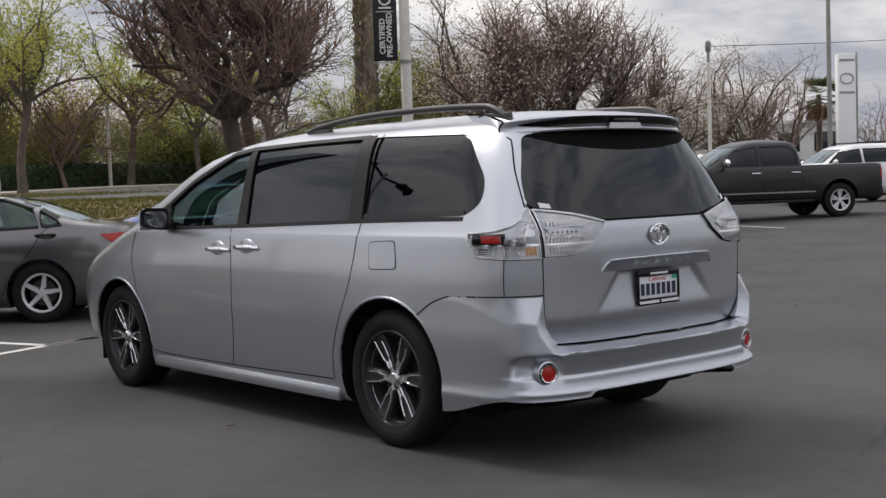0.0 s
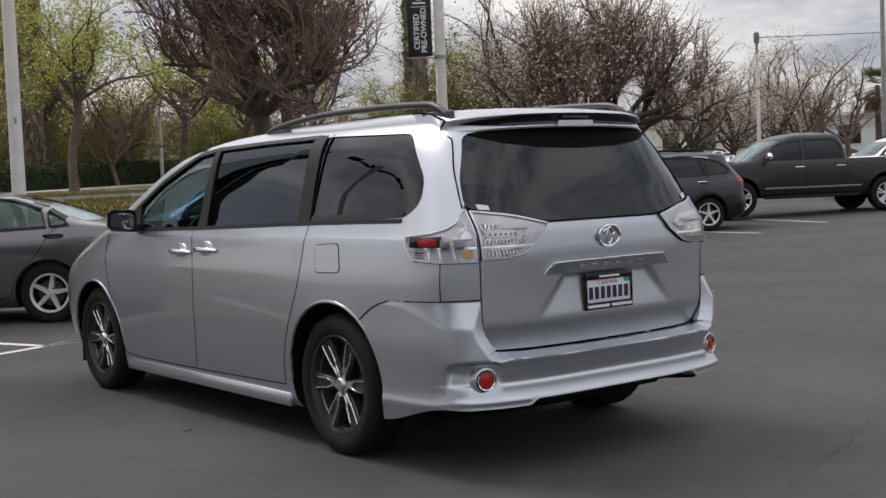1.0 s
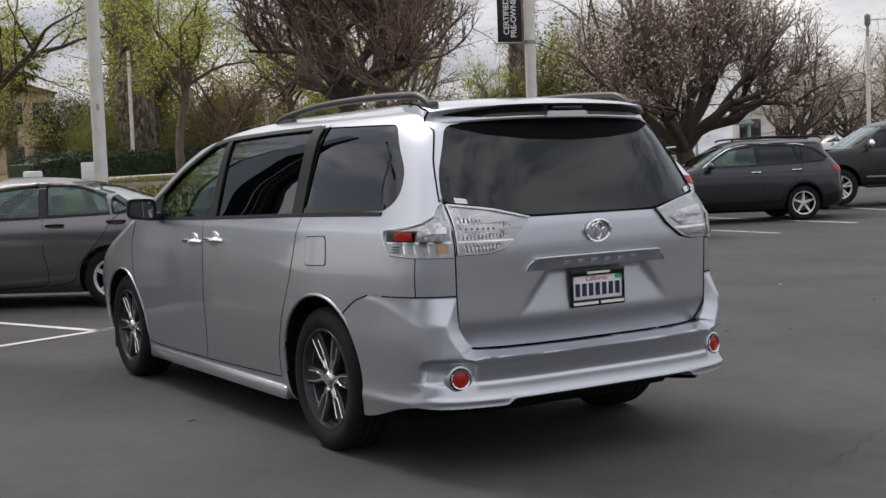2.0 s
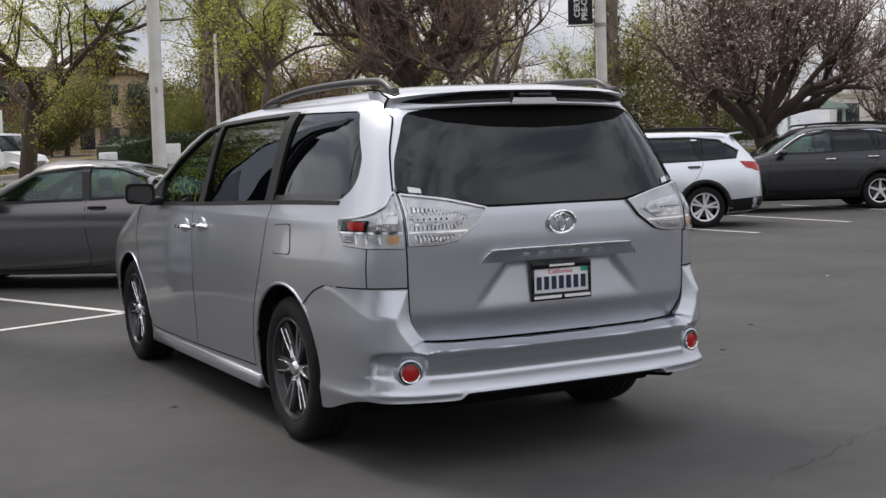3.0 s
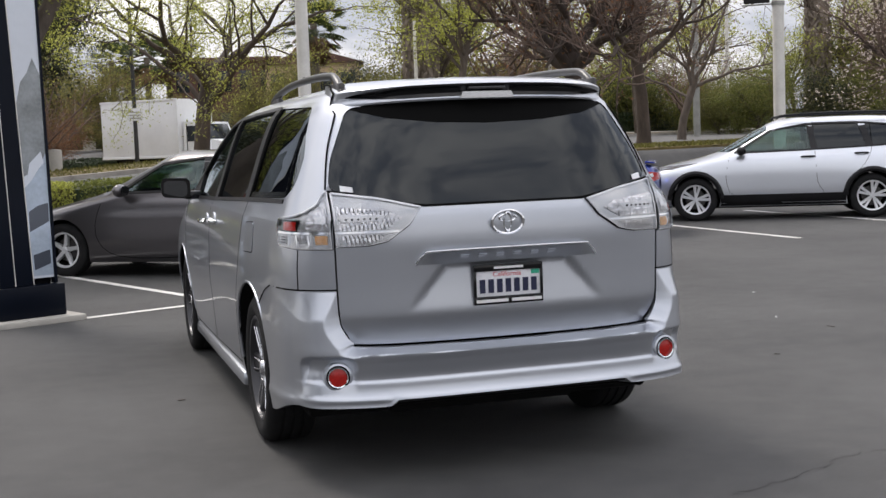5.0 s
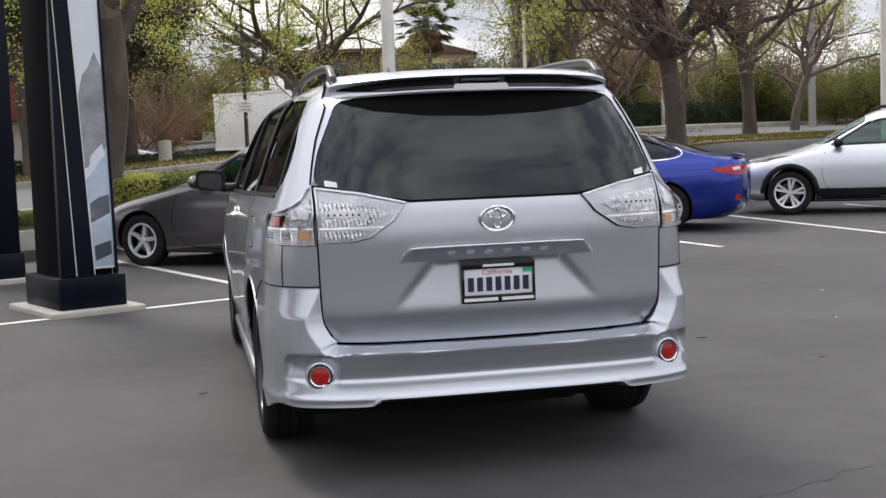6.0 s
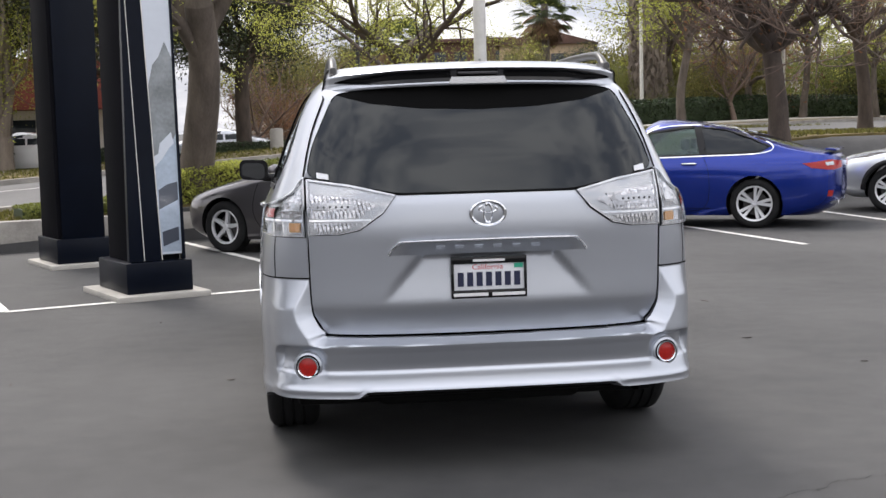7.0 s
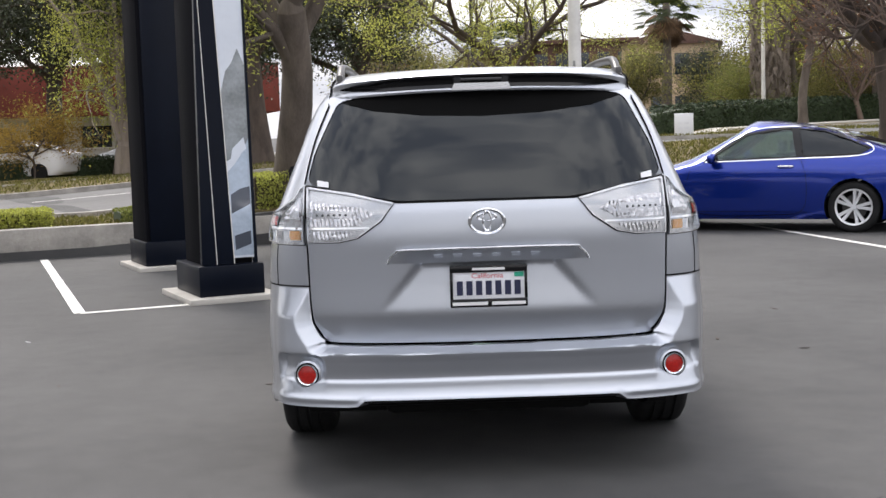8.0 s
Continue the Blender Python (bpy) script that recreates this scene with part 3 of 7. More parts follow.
sheet("verge", steps(5.5, 90, 1.5), [0.1, 0.5, 1.2, 2, 3, 4, 5, 6, 7, 8.0], M_grass, 0.05, "structure", "thin grass strip along the street", "verge", 0.1)
sheet("verge", steps(-60, 110, 3), [21.3, 22.5, 24, 26, 28, 31, 34, 40], M_grass, 0.12, "structure", "dry grass verge on the far side of the street", "verge", 0.15)
sheet("verge", steps(-60, 24, 3), [13.3, 14.5, 16, 18, 20, 21.4], M_grass, 0.11, "structure", "dry golden grass strip before the far car park", "verge", 0.15)
sheet("kerb", steps(-60, 24, 3), [13.0, 13.3], M_concrete, 0.13, "structure", "weathered concrete street kerb", "kerb", 0.2)
sheet("planting_bed", steps(-24, 5.2, 1.0), [0.22, 0.6, 1.2, 2.0, 2.75], M_grass, 0.03, "structure", "planted strip behind the low concrete wall", "planting bed", 0.1)
sheet("kerb", steps(-60, 110, 3), [21.0, 21.3], M_concrete, 0.14, "structure", "weathered concrete street kerb", "kerb", 0.2)
sheet("kerb", steps(-24, 4, 2), [2.75, 3.0], M_concrete, 0.1, "structure", "weathered concrete street kerb", "kerb", 0.2)
sheet("pavement", steps(8, 110, 3), [23.5, 25.5], M_pavement, 0.16, "structure", "pale concrete pavement beyond the street", "pavement", 0.1)

# the low retaining wall along the car park
wall = thing("retaining_wall", "weathered low concrete retaining wall with stains", "wall", kind="structure")
for a, b in zip(steps(-24, 5.0, 3.6), steps(-24, 5.0, 3.6)[1:]):
    bm = box(a + 0.006, b - 0.006, -0.02, 0.22, -0.05, 0.40, 0.018)
    moved(bm, pose(*STREET[:2], 0, 0, 0, STREET[2]))
    part("wall_section", bm, M_concrete, wall)

# lane dashes of the street
for u in steps(-30, 30, 7.5):
    lane = from_lists("lane_mark", [(*spot(u + a, 9.6 + b), height_un(u + a, 9.6 + b) + 0.024) for a, b in ((0, 0), (3, 0), (3, 0.15), (0, 0.15))], [(0, 1, 2, 3)], M_line)
    tagged(lane, "white dashed lane mark painted on the street", "road marking", "lane marks", "structure")

# painted bay lines
def painted(a, b, width=0.1, label="worn white parking bay line on asphalt"):
    a, b = Vector(a), Vector(b)
    d = (b - a).normalized()
    s = Vector((-d.y, d.x)) * width / 2
    n = max(2, int((b - a).length / 0.25))
    verts, faces = [], []
    for i in range(n + 1):
        p = a + (b - a) * i / n
        for k in (-1, 1):
            q = p + s * k * (1 + 0.06 * noise.noise((p.x * 3, p.y * 3, k)))
            verts.append((q.x, q.y, height(q.x, q.y) + 0.005))
        if i:
            faces.append((2 * i - 2, 2 * i - 1, 2 * i + 1, 2 * i))
    tagged(from_lists("bay_line", verts, faces, M_line), label, "road marking", "bay lines", "structure")


painted((-3.27, 4.59), (0.2, 6.02))
painted((-3.27, 4.59), (-5.25, 9.98))
painted((-0.36, 5.76), (-2.45, 11.2))
painted((0.2, 6.02), (-0.36, 5.76))
for a, b in (((4.95, 7.77), (4.30, 12.2)), ((7.45, 8.2), (7.30, 13.3)), ((10.2, 9.2), (10.1, 14.0)), ((12.95, 10.0), (13.3, 14.6)), ((15.77, 10.7), (16.2, 15.2)), ((18.6, 11.2), (20.0, 15.6))):
    painted(a, b)


# a thin crack and a few scraps on the car park
def crack(points, seed, wide=0.012):
    r = random.Random(seed)
    pts = [(x + r.uniform(-0.02, 0.02), y + r.uniform(-0.02, 0.02)) for x, y in curve(points, 9)]
    v, f = [], []
    for i, (x, y) in enumerate(pts):
        w = wide * r.uniform(0.15, 1.0)
        v += [(x, y - w / 2, 0.0012), (x, y + w / 2, 0.0012)]
        if i:
            f.append((2 * i - 2, 2 * i, 2 * i + 1, 2 * i - 1))
    tagged(from_lists("asphalt_crack", v, f, M_gap), "thin ragged crack in the asphalt", "crack", kind="structure")


crack([(0.62, -1.76), (0.85, -1.68), (1.15, -1.56), (1.30, -1.47), (1.52, -1.42), (1.9, -1.40)], 3, 0.0055)
crack([(0.1, -1.95), (0.3, -1.88), (0.55, -1.79)], 5, 0.004)
r = random.Random(12)
for i in range(34):
    x, y = r.uniform(-3.5, 6.5), r.uniform(-2.2, 4.2)
    if abs(x) < 1.15 and y > -1.2:
        continue
    s = r.uniform(0.008, 0.022)
    pale = i % 6 == 0
    scrap = thing("leaf_scrap" if not pale else "paper_scrap", "small dry leaf scrap lying on the asphalt" if not pale else "tiny white paper scrap lying on the asphalt", "litter", pose(x, y, height(x, y) + 0.003, r.uniform(-12, 12), r.uniform(-12, 12), r.uniform(0, 360)), "scraps on the asphalt")
    part("blade", prism([(-s * 1.6, 0.0), (-s * 0.5, s * 0.6), (s * 0.9, s * 0.45), (s * 1.7, 0.1 * s), (s * 0.6, -s * 0.5), (-s * 0.7, -s * 0.45)], "z", 0.0, 0.003), M_letter if pale else M_barkdark, scrap, smooth=False)

# ---- the silver minivan ----
def low_roof(rows):
    """The upper body's heights, drawn down towards a flatter roof."""
    return [(z if z <= 1.5 else 1.5 + (z - 1.5) * 0.84, v) for z, v in rows]


van_shape = Shape(
    W=low_roof([(0.19, 0.895), (0.23, 0.924), (0.32, 0.938), (0.50, 0.955), (0.70, 0.970), (0.88, 0.966), (0.97, 0.956), (1.085, 0.937), (1.095, 0.931), (1.2, 0.887), (1.4, 0.81), (1.55, 0.745), (1.62, 0.70), (1.67, 0.645), (1.71, 0.56), (1.735, 0.44), (1.75, 0.25)]),
    R=low_roof([(0.19, -0.85), (0.50, -0.93), (0.566, -0.947), (0.62, -0.963), (0.672, -0.980), (0.682, -0.983), (0.70, -0.985), (0.80, -0.988), (0.9, -0.993), (1.0, -0.999), (1.1, -0.992), (1.2, -0.953), (1.4, -0.86), (1.6, -0.755), (1.67, -0.70), (1.71, -0.62), (1.735, -0.5), (1.75, -0.3)]),
    F=low_roof([(0.19, 3.75), (0.25, 3.9), (0.4, 4.05), (0.6, 4.07), (0.8, 4.0), (0.9, 3.85), (1.0, 3.6), (1.06, 3.42), (1.1, 3.3), (1.3, 2.9), (1.5, 2.48), (1.6, 2.2), (1.67, 1.85), (1.71, 1.45), (1.735, 1.1), (1.75, 0.5)]),
    LR=[(0.2, 0.6), (1.75, 0.6)], NR=4.0, LF=[(0.3, 0.9), (0.95, 0.9), (1.15, 0.7), (1.75, 0.6)], NF=3.3,
    bulge=[(0.0, 0.5, 0.5, 0.3, 0.014), (3.03, 0.5, 0.5, 0.3, 0.018)], taper=0.036)
VAN_LEVELS = [z for z, _ in low_roof([(z, 0) for z in (0.19, 0.21, 0.23, 0.27, 0.32, 0.38, 0.45, 0.5, 0.55, 0.6, 0.64, 0.68, 0.74, 0.80, 0.85, 0.9, 0.94, 0.97, 1.0, 1.03, 1.06, 1.083, 1.089, 1.097, 1.12, 1.15, 1.2, 1.27, 1.34, 1.41, 1.48, 1.55, 1.59, 1.62, 1.65, 1.675, 1.695, 1.71, 1.725, 1.735, 1.744, 1.75)])]
van = thing("minivan", "clean silver metallic minivan with tinted windows, parked on asphalt", "car")
FRONT_WIN = [(2.72, 1.115), (2.58, 1.17), (2.2, 1.39), (1.78, 1.555), (1.60, 1.575), (1.50, 1.13)]
MID_WIN = [(1.40, 1.135), (1.54, 1.585), (0.47, 1.60), (0.36, 1.165)]
REAR_WIN = rounded([(0.27, 1.165), (0.38, 1.605), (-0.40, 1.585), (-0.60, 1.36), (-0.62, 1.25), (-0.54, 1.185)], 0.05)
BACK_WIN = rounded([(-0.735, 1.225), (-0.36, 1.152), (0.36, 1.152), (0.735, 1.225), (0.705, 1.35), (0.605, 1.565), (0.3, 1.605), (-0.3, 1.605), (-0.605, 1.565), (-0.705, 1.35)], 0.04)
SHIELD = [(-0.80, 1.14), (0.80, 1.14), (0.70, 1.60), (-0.70, 1.60)]
HATCH = curve([(-0.735, 1.219), (-0.731, 0.95), (-0.724, 0.70), (-0.705, 0.635), (-0.67, 0.592), (-0.61, 0.572), (0, 0.565), (0.61, 0.572), (0.67, 0.592), (0.705, 0.635), (0.724, 0.70), (0.731, 0.95), (0.735, 1.219)], 4) + [(0.36, 1.146), (-0.36, 1.146)]
HATCH_CUT = curve([(-0.74, 1.27), (-0.737, 0.95), (-0.730, 0.70), (-0.711, 0.632), (-0.675, 0.586), (-0.61, 0.564), (0, 0.556), (0.61, 0.564), (0.675, 0.586), (0.711, 0.632), (0.730, 0.70), (0.737, 0.95), (0.74, 1.27)], 4)


def scoop(x, y, z, rx, ry, rz):
    bm = bmesh.new()
    bmesh.ops.create_uvsphere(bm, u_segments=28, v_segments=16, radius=1.0)
    return moved(bm, Matrix.Translation((x, y, z)) @ Matrix.Diagonal((rx, ry, rz, 1)))


cutters = [
    prism(HATCH_CUT, "y", -1.4, -0.82),
    van_shape.solid([0.5, 0.7, 0.9, 1.0, 1.1, 1.2, 1.35, 1.5, 1.58, 1.62, 1.65], 0.07),
    prism(FRONT_WIN, "x", -1.3, 1.3), prism(MID_WIN, "x", -1.3, 1.3), prism(REAR_WIN, "x", -1.3, 1.3),
    prism(BACK_WIN, "y", -1.4, -0.3), prism(SHIELD, "y", 1.75, 3.8),
    prism([(-1.5, 0.05), (-0.20, 0.05), (-0.20, 0.66), (-0.262, 0.699), (-0.36, 0.763), (-0.484, 0.801), (-1.5, 0.801)], "x", -1.3, 1.3),
]
for y, r in ((0.0, 0.425), (3.03, 0.41)):
    for s in (-1, 1):
        c = lathe([(0.0, -0.32), (r, -0.32), (r, 0.32), (0.0, 0.32)], "x", 48)
        cutters.append(moved(c, Matrix.Translation((s * 1.0, y, 0.345))))
link_mesh("body", carve(van_shape.solid(VAN_LEVELS), cutters, [M_silver, M_under], 1), None, van, "silver metallic painted body shell")


def hatch_lift(x, z):
    """The tailgate's relief: the hollow round the number plate, with slanting side walls."""
    d = -0.003
    half = 0.285 + (0.905 - z) * 0.85
    if z < 0.93:
        d -= 0.020 * ease(0.0, 0.032, half - abs(x)) * max(0.0, min(1.0, (z - 0.70) / 0.18)) * (1 - ease(0.885, 0.92, z))
    return d


hatch = part("tailgate", van_shape.patch(HATCH, "rear", hatch_lift, 0.02, 0.014), M_silver, van, "silver tailgate with a hollow for the plate")
for s in ("left", "right"):
    k = -1 if s == "left" else 1
    part("front_window", van_shape.patch(FRONT_WIN, s, -0.012, 0.004), M_clear, van, "lightly tinted front door glass")
    part("door_window", van_shape.patch(MID_WIN, s, -0.010, 0.004), M_tint, van, "dark privacy glass")
    part("quarter_window", van_shape.patch(REAR_WIN, s, -0.006, 0.004), M_tint, van, "dark privacy glass")
    # black pillars, frames and seals round the side glass
    part("pillar_trim", van_shape.patch([(1.50, 1.12), (1.60, 1.60), (1.54, 1.60), (1.40, 1.13)], s, 0.003, 0.01), M_black, van, "black door pillar")
    part("pillar_trim", van_shape.patch([(0.365, 1.15), (0.475, 1.61), (0.362, 1.612), (0.246, 1.15)], s, 0.004, 0.01), M_black, van, "black door pillar")
    top = [(2.76, 1.10), (2.58, 1.195), (2.2, 1.415), (1.78, 1.58), (1.58, 1.600), (1.0, 1.612), (0.42, 1.616)]
    low = [(0.42, 1.596), (1.0, 1.592), (1.58, 1.577), (1.78, 1.552), (2.2, 1.385), (2.58, 1.16), (2.70, 1.10)]
    part("window_frame", van_shape.patch(top + low, s, 0.004, 0.012), M_black, van, "matt black window surround")
    part("sail_panel", van_shape.patch([(2.74, 1.10), (2.60, 1.175), (2.42, 1.275), (2.34, 1.11)], s, 0.002, 0.012), M_black, van, "black sail panel behind the mirror")
    part("belt_seal", van_shape.patch(ribbon(curve([(2.75, 1.105), (1.45, 1.127), (0.3, 1.158), (-0.52, 1.172)]), 0.018), s, 0.005, 0.012), M_black, van)
    part("door_track", van_shape.patch(ribbon([(0.25, 1.182), (-0.52, 1.198)], 0.03), s, -0.001, 0.008), M_gloss, van, "sliding door track cover")
    # panel gaps
    for line in ([(1.555, 1.115), (1.515, 0.95), (1.506, 0.792), (1.53, 0.5), (1.575, 0.29)], [(0.315, 1.66), (0.25, 1.157), (0.275, 0.90), (0.34, 0.74), (0.435, 0.562), (0.485, 0.44), (0.50, 0.305)],
                 [(2.66, 0.42), (2.62, 0.33), (2.50, 0.285), (1.64, 0.283), (0.51, 0.305)], [(2.80, 1.10), (2.82, 0.9), (2.72, 0.62), (2.66, 0.42)]):
        part("panel_gap", van_shape.patch(ribbon(curve(line), 0.006), s, 0.0008, 0.006), M_gap, van)
    fuel = rounded([(0.141, 1.056), (-0.07, 1.066), (-0.099, 0.919), (0.124, 0.912)], 0.03)
    if s == "left":
        part("fuel_flap_gap", van_shape.patch(fuel, s, 0.001, 0.004), M_gap, van)
        inner = [(0.02 + (a - 0.02) * 0.955, 0.99 + (b - 0.99) * 0.94) for a, b in fuel]
        part("fuel_flap", van_shape.patch(inner, s, 0.003, 0.004), M_silver, van, "silver fuel filler flap")
    # bumper joints
    part("panel_gap", van_shape.patch(ribbon(curve([(-0.255, 0.70), (-0.36, 0.765), (-0.484, 0.803)]), 0.006), s, 0.0008, 0.006), M_gap, van)
    ck = "corner_left" if s == "left" else "corner_right"
    t = van_shape
    joint = [(t.turn_y(-0.484, 0.803), 0.803), (t.turn_y(-0.65, 0.806), 0.806), (t.turn_y(-0.8, 0.808), 0.808), (t.turn_x(0.733, 0.81), 0.81)]
    part("panel_gap", t.patch(ribbon(joint, 0.006), ck, 0.0008, 0.006), M_gap, van)
    part("panel_gap", t.patch([(t.turn_y(-0.803, 0.986), 0.986), (t.turn_y(-0.807, 0.986), 0.986), (t.turn_y(-0.807, 0.81), 0.81), (t.turn_y(-0.803, 0.81), 0.81)], ck, 0.0006, 0.005), M_gap, van)
    # tail lamp on the body corner
    outer = [(t.turn_y(-0.595, 1.098), 1.098), (t.turn_y(-0.61, 1.06), 1.06), (t.turn_y(-0.665, 0.995), 0.995), (t.turn_y(-0.80, 0.985), 0.985), (t.turn_x(0.742, 0.984), 0.984), (t.turn_x(0.740, 1.1), 1.1), (t.turn_x(0.737, 1.212), 1.212), (t.turn_x(0.755, 1.200), 1.20), (t.turn_y(-0.835, 1.160), 1.160), (t.turn_y(-0.805, 1.130), 1.130), (t.turn_y(-0.74, 1.112), 1.112)]
    def facets(a, b):
        return 0.010 + 0.0024 * math.sin(a * 380.0 + b * 90.0)

    def span(z, f):
        """A point of the lamp's face: 0 at its outer tip, 1 at the tailgate."""
        a0, a1 = t.turn_y(-0.61, z), t.turn_x(0.742, z)
        return (a0 + (a1 - a0) * f, z)

    lamp = part("tail_lamp", t.patch(outer, ck, 0.004, 0.012, 0.03), M_reflector, van, "clear and red wrap-round tail lamp")
    part("lamp_frame", t.patch([span(1.094, 0.02), span(1.050, 0.04), span(1.050, 0.47), span(1.098, 0.50)], ck, 0.007, 0.005, 0.03), M_gap, lamp, "black surround")
    part("red_reflector", t.patch([span(1.088, 0.14), span(1.056, 0.17), span(1.056, 0.44), span(1.089, 0.42)], ck, 0.010, 0.005, 0.03), M_red, lamp, "red side reflector")
    part("lamp_optic", t.patch([span(1.058, 0.62), span(1.058, 0.97), span(1.175, 0.97), span(1.150, 0.84), span(1.110, 0.66)], ck, facets, 0.004, 0.0055), M_facet, lamp, "faceted chrome optic", angle=1)
    part("lamp_bowl", t.patch(rounded([span(1.083, 0.78), span(1.083, 0.95), span(1.113, 0.95), span(1.110, 0.82)], 0.01), ck, 0.017, 0.004, 0.02), M_satin, lamp)
    part("indicator_lens", t.patch([span(1.036, 0.78), span(1.000, 0.79), span(1.000, 0.945), span(1.036, 0.945)], ck, facets, 0.004, 0.014), M_orange, lamp, "pale amber indicator", angle=1)
    part("lamp_divider", t.patch([span(1.050, 0.05), span(1.042, 0.06), span(1.042, 0.985), span(1.050, 0.985)], ck, 0.013, 0.010, 0.03), M_chrome, lamp)
    for f in (0.30, 0.46, 0.66):
        part("lamp_rib", t.patch([span(1.038, f), span(0.998, f + 0.03), span(0.998, f + 0.05), span(1.038, f + 0.02)], ck, 0.011, 0.008, 0.03), M_chrome, lamp)
    for zz in (1.030, 1.019, 1.008):
        part("lamp_slot", t.patch([span(zz, 0.12), span(zz - 0.005, 0.13), span(zz - 0.005, 0.25), span(zz, 0.24)], ck, 0.009, 0.006, 0.03), M_gap, lamp)
    part("reversing_bowl", t.patch([span(1.033, 0.50), span(1.003, 0.52), span(1.003, 0.65), span(1.033, 0.64)], ck, facets, 0.004, 0.0055), M_facet, lamp, angle=1)
    part("lamp_rim", t.patch(ribbon(outer + outer[:1], 0.008), ck, 0.014, 0.012, 0.03), M_satin, lamp)
    part("lamp_gap", t.patch(ribbon(outer + outer[:1], 0.016), ck, 0.003, 0.008, 0.03), M_gap, lamp)
    part("lamp_lens", t.patch(outer, ck, 0.0155, 0.003, 0.03), M_lens, lamp, "clear outer lens")
    # tail lamp on the tailgate
    inner = [(k * 0.723, 1.205), (k * 0.55, 1.178), (k * 0.376, 1.137), (k * 0.43, 1.075), (k * 0.525, 1.010), (k * 0.60, 0.995), (k * 0.723, 0.990)]
    gate_lamp = part("tailgate_lamp", t.patch(inner, "rear", 0.004, 0.012, 0.03), M_reflector, van, "clear lamp with rows of diodes")
    part("lamp_optic", t.patch([(k * 0.712, 1.150), (k * 0.50, 1.125), (k * 0.455, 1.098), (k * 0.535, 1.054), (k * 0.712, 1.054)], "rear", facets, 0.004, 0.0055), M_facet, gate_lamp, "faceted chrome optic", angle=1)
    part("diode_bar", t.patch([(k * 0.70, 1.117), (k * 0.525, 1.110), (k * 0.545, 1.088), (k * 0.70, 1.088)], "rear", 0.016, 0.006, 0.03), M_reflector, gate_lamp)
    for i in range(6):
        q = t.place("rear", k * (0.688 - i * 0.024), 1.101)
        part("diode", scoop(q.x, q.y - 0.017, q.z, 0.005, 0.004, 0.005), M_alloydark, gate_lamp)
    part("reversing_bowl", t.patch([(k * 0.70, 1.034), (k * 0.52, 1.034), (k * 0.58, 1.004), (k * 0.70, 1.002)], "rear", facets, 0.004, 0.0055), M_facet, gate_lamp, angle=1)
    part("lamp_divider", t.patch(ribbon([(k * 0.72, 1.046), (k * 0.475, 1.046)], 0.008), "rear", 0.013, 0.010), M_chrome, gate_lamp)
    part("lamp_rim", t.patch(ribbon(inner + inner[:1], 0.008), "rear", 0.013, 0.012, 0.04), M_satin, gate_lamp)
    part("lamp_gap", t.patch(ribbon(inner + inner[:1], 0.016), "rear", 0.003, 0.008, 0.04), M_gap, gate_lamp)
    part("lamp_lens", t.patch(inner, "rear", 0.017, 0.003, 0.04), M_lens, gate_lamp, "clear outer lens")
    # wheel arch lips
    for y, r in ((0.0, 0.425), (3.03, 0.41)):
        pts = []
        for i in range(25):
            a = radians(-8 + 196 * i / 24)
            yy, zz = y + (r + 0.006) * math.cos(a), 0.345 + (r + 0.006) * math.sin(a)
            if zz > 0.29:
                pts.append((k * (t.half(yy, zz) - 0.004), yy, zz))
        part("arch_lip", tube(pts, 0.009, 8), M_silver, van)
    # roof rail
    rail = curve([(k * 0.60, 1.15, 1.665), (k * 0.60, 1.02, 1.694), (k * 0.60, 0.6, 1.728), (k * 0.60, 0.1, 1.734), (k * 0.60, -0.32, 1.724), (k * 0.60, -0.47, 1.706), (k * 0.60, -0.60, 1.635)])
    bar = part("roof_rail", moved(tube(rail, 0.018, 12), Matrix.Identity(4)), M_rail, van, "dark grey roof rail")
    for y0, y1 in ((0.92, 1.16), (-0.60, -0.36)):
        part("rail_foot", box(k * 0.60 - 0.016, k * 0.60 + 0.016, y0, y1, 1.61, 1.684, 0.014), M_rail, bar)
    # mirror
    shell = box(-0.118, 0.118, -0.045, 0.085, -0.088, 0.088, 0.06, 6)
    for v in shell.verts:
        if v.co.y > 0.02:
            v.co.x, v.co.z = v.co.x * 0.82, v.co.z * 0.8
    mirror = part("door_mirror", moved(shell, pose(k * 1.07, 2.28, 1.178, 0, 0, k * 6) @ Matrix.Scale(0.76, 4)), M_silver, van, "silver door mirror")
    part("mirror_bezel", moved(prism(rounded([(-0.122, -0.080), (0.122, -0.092), (0.122, 0.085), (-0.122, 0.092)], 0.06, 6), "y", -0.052, -0.02), pose(k * 1.07, 2.28, 1.178, 0, 0, k * 6) @ Matrix.Scale(0.76, 4)), M_gloss, mirror, "black mirror surround")
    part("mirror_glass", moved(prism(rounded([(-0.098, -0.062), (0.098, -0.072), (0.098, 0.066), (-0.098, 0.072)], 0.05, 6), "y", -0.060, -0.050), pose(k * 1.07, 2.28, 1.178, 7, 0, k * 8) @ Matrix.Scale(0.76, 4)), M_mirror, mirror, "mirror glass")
    part("mirror_foot", box(min(k * 0.90, k * 1.02), max(k * 0.90, k * 1.02), 2.25, 2.37, 1.10, 1.155, 0.015), M_gloss, mirror)
